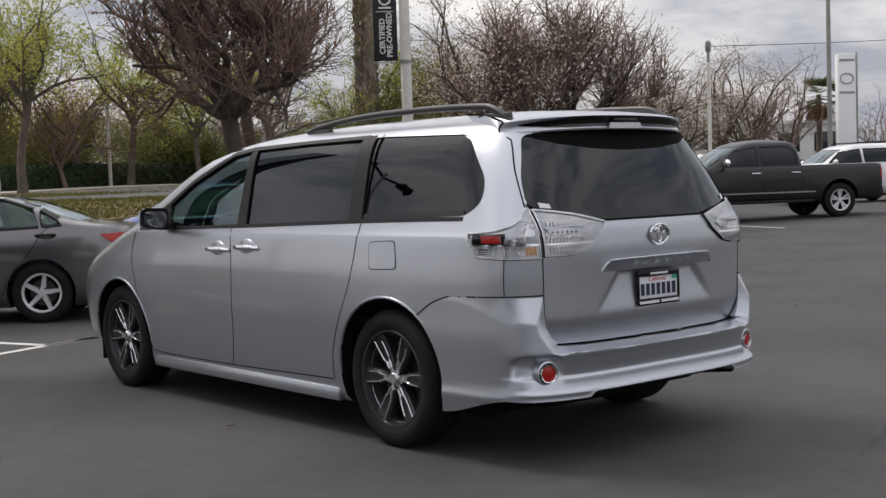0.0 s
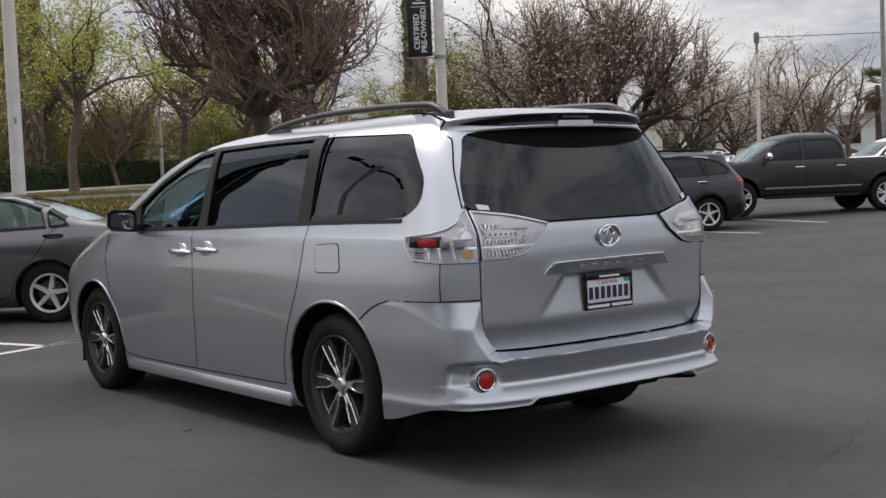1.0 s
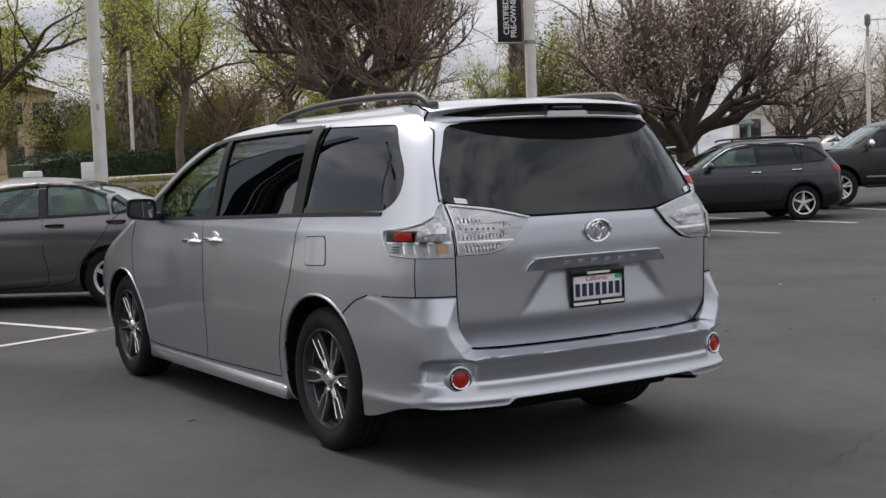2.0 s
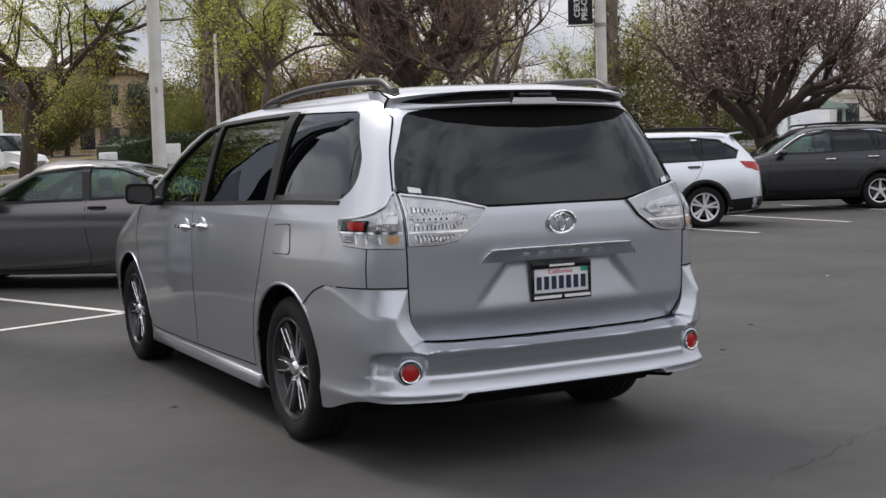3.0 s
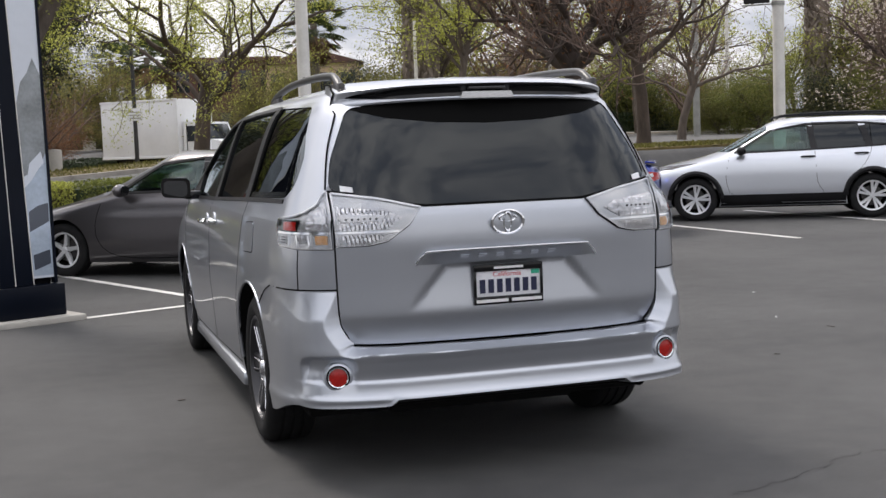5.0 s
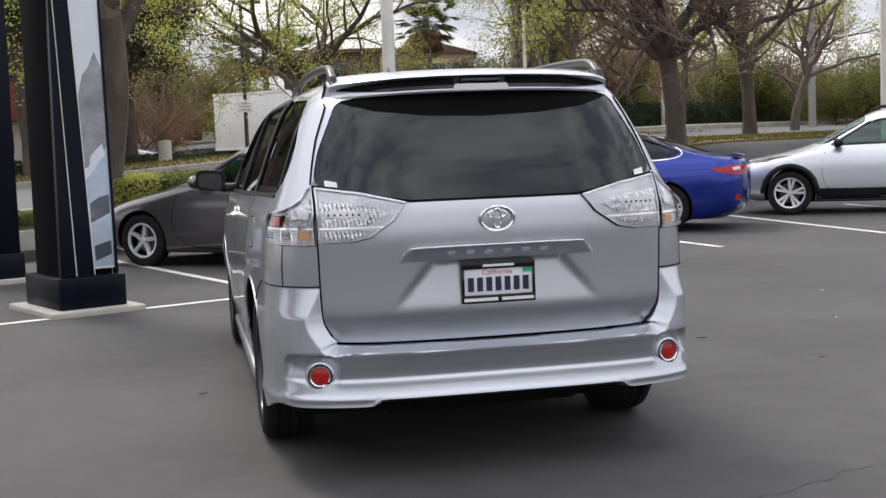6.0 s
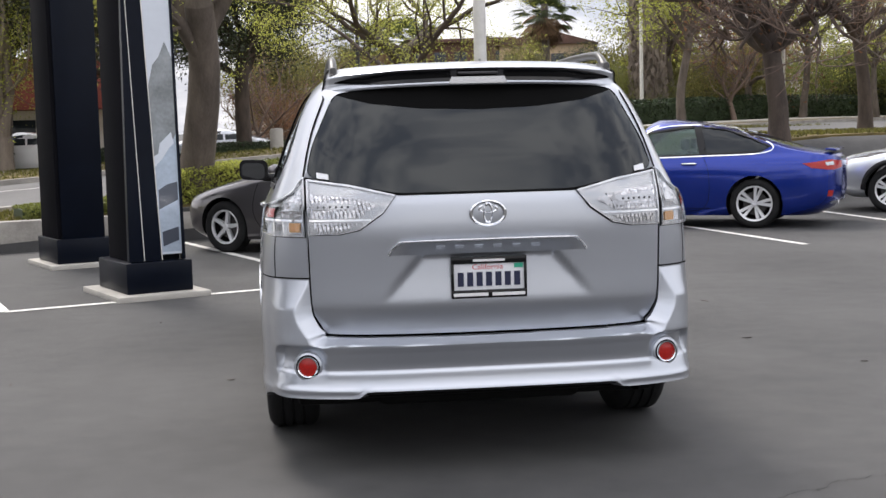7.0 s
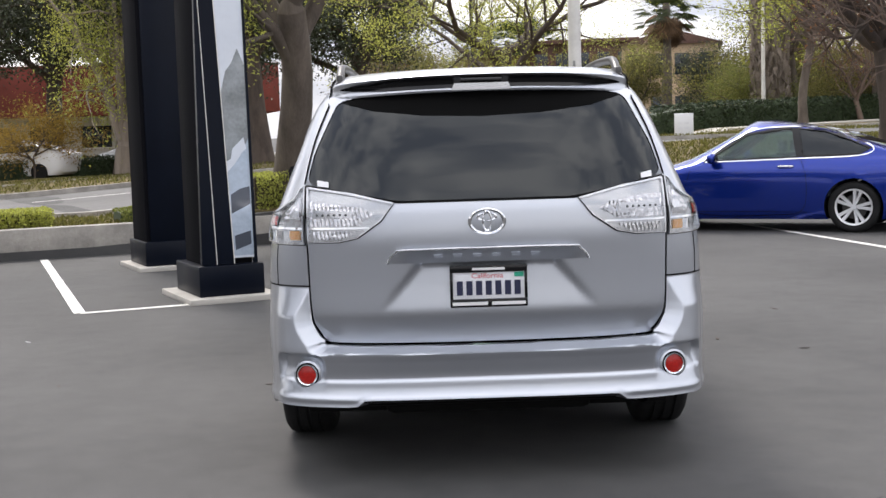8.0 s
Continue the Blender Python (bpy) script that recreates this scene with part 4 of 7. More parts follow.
    # handles
    for y, z in ((1.665, 0.988), (1.335, 1.005)):
        w = t.half(y, z)
        cup = part("handle_cup", moved(scoop(0, 0, 0, 0.012, 0.085, 0.05), Matrix.Translation((k * (w - 0.003), y + 0.01, z))), M_silver, van, "handle recess")
        line = curve([(k * (w - 0.002), y - 0.115, z - 0.004), (k * (w + 0.034), y - 0.08, z), (k * (w + 0.040), y, z + 0.002), (k * (w + 0.034), y + 0.08, z), (k * (w - 0.002), y + 0.115, z - 0.004)])
        part("door_handle", moved(tube(line, 0.014, 10), Matrix.Identity(4)), M_chrome, cup, "chrome door handle")
part("rear_window", van_shape.patch(BACK_WIN, "rear", -0.004, 0.004), M_tint, hatch, "dark tinted rear glass")
# a black sheet just over the glass, deepest in the middle
part("glass_band", van_shape.patch([(-0.60, 1.562), (-0.3, 1.603), (0.3, 1.603), (0.60, 1.562), (0.45, 1.520), (0.25, 1.496), (0.0, 1.487), (-0.25, 1.496), (-0.45, 1.520)], "rear", -0.002, 0.002), M_gap, hatch, "curved black band along the top of the glass")
part("glass_seal", van_shape.patch([(-0.737, 1.222), (-0.36, 1.150), (0.36, 1.150), (0.737, 1.222), (0.737, 1.214), (0.36, 1.142), (-0.36, 1.142), (-0.737, 1.214)], "rear", 0.001, 0.01), M_gap, hatch)
part("windscreen", van_shape.patch(SHIELD, "front", -0.01, 0.004, 0.09), M_clear, van, "clear windscreen")
# two small stickers inside the lower corners of the rear glass
for k in (-1, 1):
    part("sticker", van_shape.patch([(k * 0.688, 1.240), (k * 0.64, 1.231), (k * 0.64, 1.210), (k * 0.688, 1.216)], "rear", 0.0015, 0.002), M_sticker, hatch, "small white sticker")

# spoiler over the rear glass: a silver top and lower lip with a black band between them
SPOILER = [(-0.36, 1.705, 0.35), (-0.56, 1.698, 0.6), (-0.74, 1.676, 1.0), (-0.792, 1.662, 1.0), (-0.799, 1.657, 1.0), (-0.797, 1.651, 1.0), (-0.780, 1.634, 1.0), (-0.776, 1.620, 1.0), (-0.785, 1.606, 1.0), (-0.790, 1.598, 1.0), (-0.786, 1.590, 1.0), (-0.765, 1.587, 1.0), (-0.66, 1.610, 1.0)]


def spoiler_place(x, y, z, k):
    e = abs(x) / 0.66
    corner = 0.6 * (1 - (1 - min(1.0, abs(x) / 0.672) ** 4) ** 0.25)
    return Vector((x * (0.955 + 0.045 * k) * (1.0 + 0.035 * (1.69 - z) / 0.1), y + (corner + 0.045 * e ** 3) * k, z - 0.022 * e ** 2 - 0.012 * e ** 12 * k))


def spoiler_bm(x0, x1, rows_used, count, lift=0.0, close=True):
    bm, rows = bmesh.new(), []
    for i in range(count + 1):
        x = x0 + (x1 - x0) * i / count
        rows.append([bm.verts.new(spoiler_place(x, y - lift, z, k)) for y, z, k in rows_used])
    n = len(rows_used)
    for a, b in zip(rows, rows[1:]):
        for j in range(n if close else n - 1):
            bm.faces.new((a[j], a[(j + 1) % n], b[(j + 1) % n], b[j]))
    if close:
        bm.faces.new(rows[0])
        bm.faces.new(rows[-1])
    bmesh.ops.recalc_face_normals(bm, faces=bm.faces[:])
    return bm


spoiler = part("roof_spoiler", spoiler_bm(-0.628, 0.628, SPOILER, 66), M_silver, van, "silver roof spoiler over the rear glass", angle=50)
# a gloss black band over the hollow, drawn to points at both ends
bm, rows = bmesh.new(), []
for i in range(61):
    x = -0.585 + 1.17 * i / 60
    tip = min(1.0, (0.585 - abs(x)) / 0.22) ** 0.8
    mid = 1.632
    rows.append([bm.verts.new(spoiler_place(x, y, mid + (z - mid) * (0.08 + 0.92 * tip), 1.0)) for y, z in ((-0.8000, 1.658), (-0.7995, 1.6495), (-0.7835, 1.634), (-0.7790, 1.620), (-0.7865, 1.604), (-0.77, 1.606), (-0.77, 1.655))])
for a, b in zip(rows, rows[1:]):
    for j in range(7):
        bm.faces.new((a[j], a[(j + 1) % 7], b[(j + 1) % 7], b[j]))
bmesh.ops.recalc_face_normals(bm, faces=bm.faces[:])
part("spoiler_insert", bm, M_gloss, spoiler, "gloss black band with pointed ends across the spoiler")
for k in (-1, 1):
    line = [spoiler_place(k * 0.630, y - 0.004, z + 0.003, j) for y, z, j in SPOILER[:10]]
    part("tailgate_gap", tube(curve([tuple(p) for p in line], 3), 0.0042, 6), M_gap, van)
    edge = [tuple(van_shape.place("rear", k * x, z) + Vector((k * 0.002, -0.001, 0))) for x, z in curve([(0.645, 1.545), (0.672, 1.48), (0.702, 1.40), (0.725, 1.31), (0.742, 1.225)], 4)]
    part("tailgate_gap", tube([tuple(line[-1])] + edge, 0.0038, 6), M_gap, van)
part("high_brake_lamp", prism([(-0.125, 1.594), (0.125, 1.594), (0.112, 1.622), (-0.112, 1.622)], "y", -0.8, -0.76), M_reflector, spoiler, "silver brake lamp housing")
part("brake_lens", box(-0.085, 0.085, -0.803, -0.775, 1.631, 1.643, 0.003), M_alloydark, spoiler, "dark brake lamp lens")

# garnish, emblem, plate, badges
garnish = part("garnish", van_shape.patch([(-0.408, 0.898), (-0.395, 0.922), (-0.37, 0.944), (-0.33, 0.957), (0.33, 0.957), (0.37, 0.944), (0.395, 0.922), (0.408, 0.898), (0.33, 0.898), (-0.33, 0.898)], "rear", lambda a, b: (0.002 + 0.036 * (b - 0.898) / 0.059) * (1 - 0.85 * ease(0.31, 0.408, abs(a))), 0.035, 0.02), M_silver, van, "silver handle bar over the plate")
def garnish_line(x, z):
    p = van_shape.place("rear", x, z)
    return (p.x, p.y - 0.002 - 0.036 * max(0.0, (z - 0.898) / 0.059) * (1 - 0.85 * ease(0.31, 0.408, abs(x))), p.z)


part("garnish_edge", tube([garnish_line(x, z) for x, z in curve([(-0.408, 0.899), (-0.395, 0.922), (-0.37, 0.943), (-0.33, 0.955), (0, 0.957), (0.33, 0.955), (0.37, 0.943), (0.395, 0.922), (0.408, 0.899)], 4)], 0.0055, 8), M_satin, garnish, "bright upper edge")
for i in range(6):
    x = -0.20 + i * 0.078
    part("badge_bar", moved(box(-0.017, 0.017, -0.009, 0.009, -0.001, 0.002), pose(x, van_shape.rear(x, 0.928) - 0.0225, 0.928, 131, 0, 0)), M_silver, garnish)
for x in (0.587, 0.622):
    part("badge_bar", moved(box(-0.013, 0.013, -0.011, 0.011, -0.001, 0.003), pose(x, van_shape.rear(x, 0.665) + 0.0125, 0.665, 90, 0, 4)), M_chrome, hatch)
y = van_shape.rear(0, 1.06)
def ring_xz(rx, rz, cx, cz, thick, y0, tilt=6):
    bm = lathe([(1 - thick, 0.0), (1.0, -0.003), (1 + thick, 0.0), (1.0, 0.010)], "x", 40, True)
    m = Matrix.Translation((cx, y0, cz)) @ Matrix.Rotation(radians(tilt), 4, "X") @ Matrix.Diagonal((rx, 1, rz, 1)) @ Matrix.Rotation(radians(90), 4, "Z")
    return moved(bm, m)


emblem = part("emblem", moved(scoop(0, 0, 0, 0.072, 0.006, 0.052), Matrix.Translation((0, y - 0.002, 1.06))), M_silver, van, "oval chrome emblem")
part("emblem_ring", merged(ring_xz(0.070, 0.050, 0, 1.06, 0.10, y - 0.011), ring_xz(0.036, 0.016, 0, 1.078, 0.16, y - 0.011), ring_xz(0.017, 0.040, 0, 1.060, 0.18, y - 0.011)), M_chrome, emblem)
py = van_shape.rear(0, 0.79) + 0.012
plate = part("number_plate", box(-0.152, 0.152, py - 0.012, py - 0.006, 0.716, 0.876, 0.002), M_plate, van, "white plate in a black frame")
frame_bm = merged(box(-0.157, 0.157, py - 0.020, py - 0.005, 0.853, 0.882, 0.003), box(-0.157, 0.157, py - 0.020, py - 0.005, 0.711, 0.745, 0.003), box(-0.157, -0.145, py - 0.020, py - 0.005, 0.744, 0.854, 0.002), box(0.145, 0.157, py - 0.020, py - 0.005, 0.744, 0.854, 0.002))
holder = part("plate_frame", frame_bm, M_gloss, plate, "black plastic plate frame")
for i in range(7):
    x = -0.117 + 0.039 * i
    part("plate_bar", box(x - 0.0125, x + 0.0125, py - 0.0145, py - 0.0115, 0.760, 0.818), M_ink, plate, "dark blue bar")
words("California", 0.030, M_scriptred, plate, pose(-0.005, py - 0.0125, 0.838, 90, 0, 0), "red_script", 0.0006, 1.1)
part("registration_sticker", box(0.105, 0.142, py - 0.0145, py - 0.0115, 0.832, 0.851), M_green, plate, "green sticker")
part("registration_sticker", box(-0.140, -0.112, py - 0.0145, py - 0.0115, 0.836, 0.850), M_plate, plate)
part("frame_bar", box(-0.066, 0.066, py - 0.0225, py - 0.0195, 0.862, 0.872), M_letter, holder, "white bar")
for x0, x1 in ((-0.148, -0.005), (0.012, 0.148)):
    part("frame_bar", box(x0, x1, py - 0.0225, py - 0.0195, 0.720, 0.733), M_letter, holder, "white bar")

# rear bumper: a shelf under the tailgate, shoulders at the corners, scoops for the reflectors and a lip
def hatch_distance(x, z):
    """How far a point lies outside the tailgate's outline."""
    best, n, inside, p = 9.0, len(HATCH_CUT), False, Vector((x, z))
    for i in range(n):
        a, b = Vector(HATCH_CUT[i]), Vector(HATCH_CUT[(i + 1) % n])
        t = max(0.0, min(1.0, (p - a).dot(b - a) / (b - a).length_squared))
        best = min(best, (p - a - (b - a) * t).length)
        if (a.y > z) != (b.y > z) and x < (b.x - a.x) * (z - a.y) / (b.y - a.y) + a.x:
            inside = not inside
    return -best if inside else best


def slab(x, z, cx, cz, hx, hz, r):
    """The distance to a rounded rectangle, negative inside."""
    dx, dz = abs(x - cx) - hx + r, abs(z - cz) - hz + r
    return math.hypot(max(dx, 0), max(dz, 0)) + min(max(dx, dz), 0) - r


BUMPER_FACE = [(0.20, 0.060), (0.30, 0.064), (0.340, 0.060), (0.350, 0.064), (0.356, 0.063), (0.368, 0.054), (0.380, 0.0485), (0.395, 0.0455), (0.42, 0.0435), (0.432, 0.036), (0.50, 0.048), (0.538, 0.057), (0.60, 0.054), (0.70, 0.050), (0.82, 0.045)]


def bumper_place(side, turn, z):
    """A point of the bumper's skin; turn 0 is the middle, 1 the start of the side, and more runs forward."""
    p = van_shape.place("corner_left", turn, 0.80)
    e = 0.004
    d = van_shape.place("corner_left", turn + e, 0.80) - van_shape.place("corner_left", max(0.0, turn - e), 0.80)
    out = Vector((d.y, -d.x, 0)).normalized()
    if out.dot(Vector((p.x, p.y + 0.2, 0))) < 0:
        out = -out
    x = abs(p.x)
    flank = ease(0.50, 0.76, turn)
    face = prof(BUMPER_FACE, z) * (1 - flank) + flank * prof([(0.20, -0.010), (0.26, 0.002), (0.30, 0.008), (0.335, 0.014), (0.36, 0.009), (0.40, 0.006), (0.60, 0.011), (0.72, 0.005), (0.82, 0.0)], z)
    shelf = 0.105 * (1 - ease(0.62, 1.02, turn)) + 0.012
    rise = max(0.0, min(1.0, (0.803 - z) / shelf, hatch_distance(x, z) / (0.022 + 0.024 * ease(0.60, 0.72, x)) if flank < 0.9 else 1.0))
    off = -0.001 + (face + 0.001) * rise
    hollow = slab(x, z, 0.762, 0.43, 0.105, 0.108, 0.05)
    if hollow < 0 and z > 0.36:
        off -= 0.034 * min(1.0, -hollow / 0.016) * ease(0.375, 0.50, z) * ease(0.62, 0.72, x)
    q = p + out * off
    return Vector((q.x * -side, q.y, z))


def bumper_foot(turn):
    p = van_shape.place("corner_left", turn, 0.80)
    x = abs(p.x)
    if turn > 0.95 or p.y > -0.80:
        return 0.238 + 0.085 * ease(0.40, 0.84, -p.y)
    return 0.350 - 0.027 * ease(0.50, 0.545, x)


turns = steps(0.0, 0.24, 0.024) + steps(0.246, 1.0, 0.0062) + steps(1.015, 1.40, 0.02)
line = [(-1, t) for t in turns[::-1]] + [(1, t) for t in turns[1:]]
ups = steps(0.0, 1.0, 0.09)[:-1] + steps(0.402, 0.60, 0.0045) + steps(0.606, 0.801, 0.0075)
bm, skin, core = bmesh.new(), [], []
for side, turn in line:
    foot = bumper_foot(turn)
    col, inner = [], []
    for i, u in enumerate(ups):
        z = foot + (0.40 - foot) * u if i < 11 else u
        p = bumper_place(side, turn, z)
        col.append(bm.verts.new(p))
        q = Vector((p.x * 0.93, p.y + 0.05 * (1 - ease(0.9, 1.1, turn)), z))
        inner.append(bm.verts.new(q))
    skin.append(col)
    core.append(inner)
m, n = len(line), len(ups)
for i in range(m - 1):
    for j in range(n - 1):
        bm.faces.new((skin[i][j], skin[i + 1][j], skin[i + 1][j + 1], skin[i][j + 1]))
        bm.faces.new((core[i][j], core[i][j + 1], core[i + 1][j + 1], core[i + 1][j]))
    bm.faces.new((skin[i][0], core[i][0], core[i + 1][0], skin[i + 1][0]))
    bm.faces.new((skin[i][-1], skin[i + 1][-1], core[i + 1][-1], core[i][-1]))
for i in (0, m - 1):
    for j in range(n - 1):
        bm.faces.new((skin[i][j], skin[i][j + 1], core[i][j + 1], core[i][j]))
bmesh.ops.recalc_face_normals(bm, faces=bm.faces[:])
bumper_cuts = [prism(HATCH_CUT, "y", -1.4, -0.5), prism([(0.3, 0.1), (-0.20, 0.1), (-0.20, 0.66), (-0.262, 0.701), (-0.36, 0.765), (-0.484, 0.803), (-0.484, 1.0), (0.3, 1.0)], "x", -1.3, 1.3)]
for k in (-1, 1):
    bumper_cuts.append(moved(lathe([(0.0, -0.32), (0.425, -0.32), (0.425, 0.32), (0.0, 0.32)], "x", 48), Matrix.Translation((k, 0, 0.345))))
bumper = link_mesh("rear_bumper", carve(bm, bumper_cuts, [M_silver, M_under], 1), None, van, "silver bumper with shoulders, scoops and a lip")
for k in (-1, 1):
    turn_at = min(turns, key=lambda t: abs(abs(van_shape.place("corner_left", t, 0.8).x) - 0.742))
    q = bumper_place(k, turn_at, 0.450)
    q = Vector((-abs(q.x) if k < 0 else abs(q.x), q.y, 0.450))
    turn = pose(q.x, q.y - 0.026, q.z, 0, 0, k * 12) @ Matrix.Rotation(radians(90), 4, "Z")
    part("reflector_seat", moved(lathe([(0.040, 0.03), (0.066, 0.03), (0.058, 0.002), (0.050, -0.002), (0.044, 0.004)], "x", 36, True), turn), M_silver, bumper)
    part("reflector_gap", moved(lathe([(0.045, 0.01), (0.0495, 0.01), (0.0495, -0.003), (0.045, -0.003)], "x", 36, True), turn), M_gap, bumper)
    ring = part("reflector_ring", moved(lathe([(0.036, 0.02), (0.046, 0.02), (0.047, 0.0), (0.043, -0.010), (0.038, -0.008), (0.036, 0.0)], "x", 36, True), turn), M_chrome, bumper, "chrome ring round the reflector")
    part("red_reflector", moved(lathe([(0.0, -0.006), (0.02, -0.005), (0.037, -0.001), (0.037, 0.02)], "x", 36), turn), M_red, ring, "round red reflector")
part("bumper_beam", merged(box(-0.80, 0.80, -0.90, -0.70, 0.36, 0.52, 0.03), box(-0.62, 0.62, -0.80, -0.45, 0.27, 0.40, 0.03)), M_under, van)
part("valance", merged(box(-0.52, 0.52, -1.03, -0.86, 0.336, 0.366, 0.008), box(-0.6, 0.6, -0.92, -0.55, 0.31, 0.36, 0.02)), M_black, van, "black lower valance")
part("exhaust_pipe", moved(tube([(0.62, -0.55, 0.27), (0.62, -0.80, 0.30), (0.62, -0.95, 0.318)], 0.028, 16, False), Matrix.Identity(4)), M_under, van, "steel exhaust tip")
part("floor_pan", box(-0.80, 0.80, -0.55, 3.55, 0.20, 0.26, 0.02), M_under, van)
part("rear_axle", merged(tube([(-0.72, 0, 0.33), (0.72, 0, 0.33)], 0.045, 12), box(-0.45, 0.45, -0.62, -0.2, 0.2, 0.3, 0.03)), M_under, van)
for k in (-1, 1):
    part("side_skirt", box(min(k * 0.89, k * 0.948), max(k * 0.89, k * 0.948), 0.46, 2.60, 0.185, 0.262, 0.02), M_silver, van, "silver side skirt")
    part("mud_flap", box(min(k * 0.80, k * 0.93), max(k * 0.80, k * 0.93), 3.415, 3.43, 0.16, 0.36, 0.006), M_black, van)
    part("headlamp", van_shape.patch([(k * 0.45, 0.72), (k * 0.80, 0.80), (k * 0.84, 0.88), (k * 0.55, 0.86)], "front", 0.006, 0.01, 0.06), M_lens, van)

# cabin
def seat(x, y, z, wide, name="seat"):
    base = part(name, box(x - wide / 2, x + wide / 2, y - 0.02, y + 0.50, z, z + 0.16, 0.05), M_seat, van, "grey cloth seat")
    part("backrest", moved(box(-wide / 2, wide / 2, -0.06, 0.06, 0.0, 0.62, 0.05), pose(x, y, z + 0.12, 14, 0, 0)), M_seat, base)
    part("headrest", box(x - 0.13, x + 0.13, y - 0.25, y - 0.15, z + 0.74, z + 0.92, 0.04), M_seat, base)


for x in (-0.42, 0.42):
    seat(x, 1.75, 0.55, 0.5)
    seat(x, 0.75, 0.58, 0.5)
seat(-0.35, -0.30, 0.62, 0.6)
seat(0.35, -0.30, 0.62, 0.6)
dash = part("dashboard", box(-0.78, 0.78, 2.45, 3.0, 0.75, 1.06, 0.08), M_under, van)
part("steering_wheel", moved(lathe([(0.175, -0.014), (0.19, 0.0), (0.175, 0.014), (0.165, 0.0)], "z", 32, True), pose(-0.40, 2.33, 1.02, 65, 0, 0)), M_black, dash)
add_wheels(van, {"rl": (-0.828, 0, 0.354, -1), "fl": (-0.838, 3.03, 0.354, -1), "rr": (0.828, 0, 0.354, 1), "fr": (0.838, 3.03, 0.354, 1)}, 0.354, 0.235, 0.247, 6, "dark", M_alloy, M_barrel, 28)

# ---- the parked cars ----
def parked_car(name, label, m, shape, levels, coat, windows, back, shield, arches, wheels, seams=(), handles=(), mirror=None, lamps=(), rails=None, trim=None, cladding=None, mirror_mat=None, group="cars in the car park", pillars=()):
    """A parked car from its shape: shell with open windows, glass, wheels, lamps, seams and trim."""
    car = thing(name, label, "car", m, group)
    top = levels[-1]
    cut = [shape.solid([z for z in (0.45, 0.6, 0.75, 0.85, 0.95, 1.05, 1.15, 1.25, 1.32, 1.38, 1.45, 1.52, 1.58, 1.64) if z < top - 0.05], 0.06)]
    cut += [prism(poly, "x", -1.4, 1.4) for poly, mat in windows]
    cut += [prism(back[0], "y", -1.6, back[1]), prism(shield[0], "y", shield[1], 4.5)]
    for y, z, r in arches:
        for s in (-1, 1):
            cut.append(moved(lathe([(0.0, -0.28), (r, -0.28), (r, 0.28), (0.0, 0.28)], "x", 40), Matrix.Translation((s * (prof(shape.W, 0.5)), y, z))))
    link_mesh("body", carve(shape.solid(levels), cut, [coat, M_under]), None, car)
    for s in ("left", "right"):
        k = -1 if s == "left" else 1
        for poly, mat in windows:
            part("side_window", shape.patch(poly, s, -0.008, 0.004, 0.12), mat, car)
            ring = poly + [poly[0]]
            part("window_seal", shape.patch(ribbon(ring, 0.03), s, 0.003, 0.01, 0.2), M_black, car)
        for poly in pillars:
            part("pillar_cover", shape.patch(poly, s, 0.0045, 0.008, 0.1), M_gloss, car, "gloss black door pillar")
        for line in seams:
            part("panel_gap", shape.patch(ribbon(curve(line, 4), 0.007), s, 0.001, 0.006, 0.2), M_gap, car)
        for y, z in handles:
            w = shape.half(y, z)
            part("door_handle", tube(curve([(k * w, y - 0.1, z), (k * (w + 0.035), y - 0.06, z + 0.004), (k * (w + 0.035), y + 0.06, z + 0.004), (k * w, y + 0.1, z)], 3), 0.014, 8), trim[1] if trim else M_black, car)
        if mirror:
            y, z = mirror
            w = shape.half(y, z)
            glass = part("door_mirror", moved(merged(scoop(0, 0, 0, 0.11, 0.07, 0.075), box(min(0, -k * 0.2), max(0, -k * 0.2), -0.03, 0.03, -0.07, -0.02, 0.012)), pose(k * (w + 0.13), y, z + 0.05)), mirror_mat or coat, car)
            part("mirror_glass", moved(scoop(0, 0, 0, 0.085, 0.005, 0.058), pose(k * (w + 0.13), y - 0.068, z + 0.05)), M_gloss, glass)
        for poly, kind, mat, lift in lamps:
            if kind == "corner":
                pts = [(shape.turn_x(v, z) if ax == "x" else shape.turn_y(v, z), z) for ax, v, z in poly]
                part("tail_lamp", shape.patch(pts, "corner_" + s, lift, lift + 0.01, 0.05), mat, car)
            else:
                part("lamp", shape.patch([(k * a, b) for a, b in poly], kind, lift, lift + 0.01, 0.06), mat, car)
        if trim:
            part("window_trim", shape.patch(ribbon(curve(trim[0], 4), 0.014), s, 0.006, 0.01, 0.1), trim[1], car, "bright window trim")
        if cladding:
            for poly in cladding:
                part("cladding", shape.patch(poly, s, 0.008, 0.012, 0.15), M_black, car, "black plastic cladding")
            for y, z, r in arches:
                pts = [(k * (shape.half(y + r * 1.04 * math.cos(a), z + r * 1.04 * math.sin(a)) + 0.003), y + r * 1.04 * math.cos(a), z + r * 1.04 * math.sin(a)) for a in [math.pi * i / 20 for i in range(21)]]
                part("arch_cladding", tube(pts, 0.042, 8), M_black, car)
        if rails:
            x, y0, y1, z = rails
            bar = part("roof_rail", tube(curve([(k * x, y0, z - 0.05), (k * x, y0 + 0.15, z), (k * x, (y0 + y1) / 2, z + 0.02), (k * x, y1 - 0.15, z), (k * x, y1, z - 0.05)]), 0.02, 8), M_black, car)
    part("rear_window", shape.patch(back[0], "rear", -0.004, 0.004, 0.1), back[2], car)
    part("windscreen", shape.patch(shield[0], "front", -0.006, 0.004, 0.1), M_clear, car)
    base = 0.3
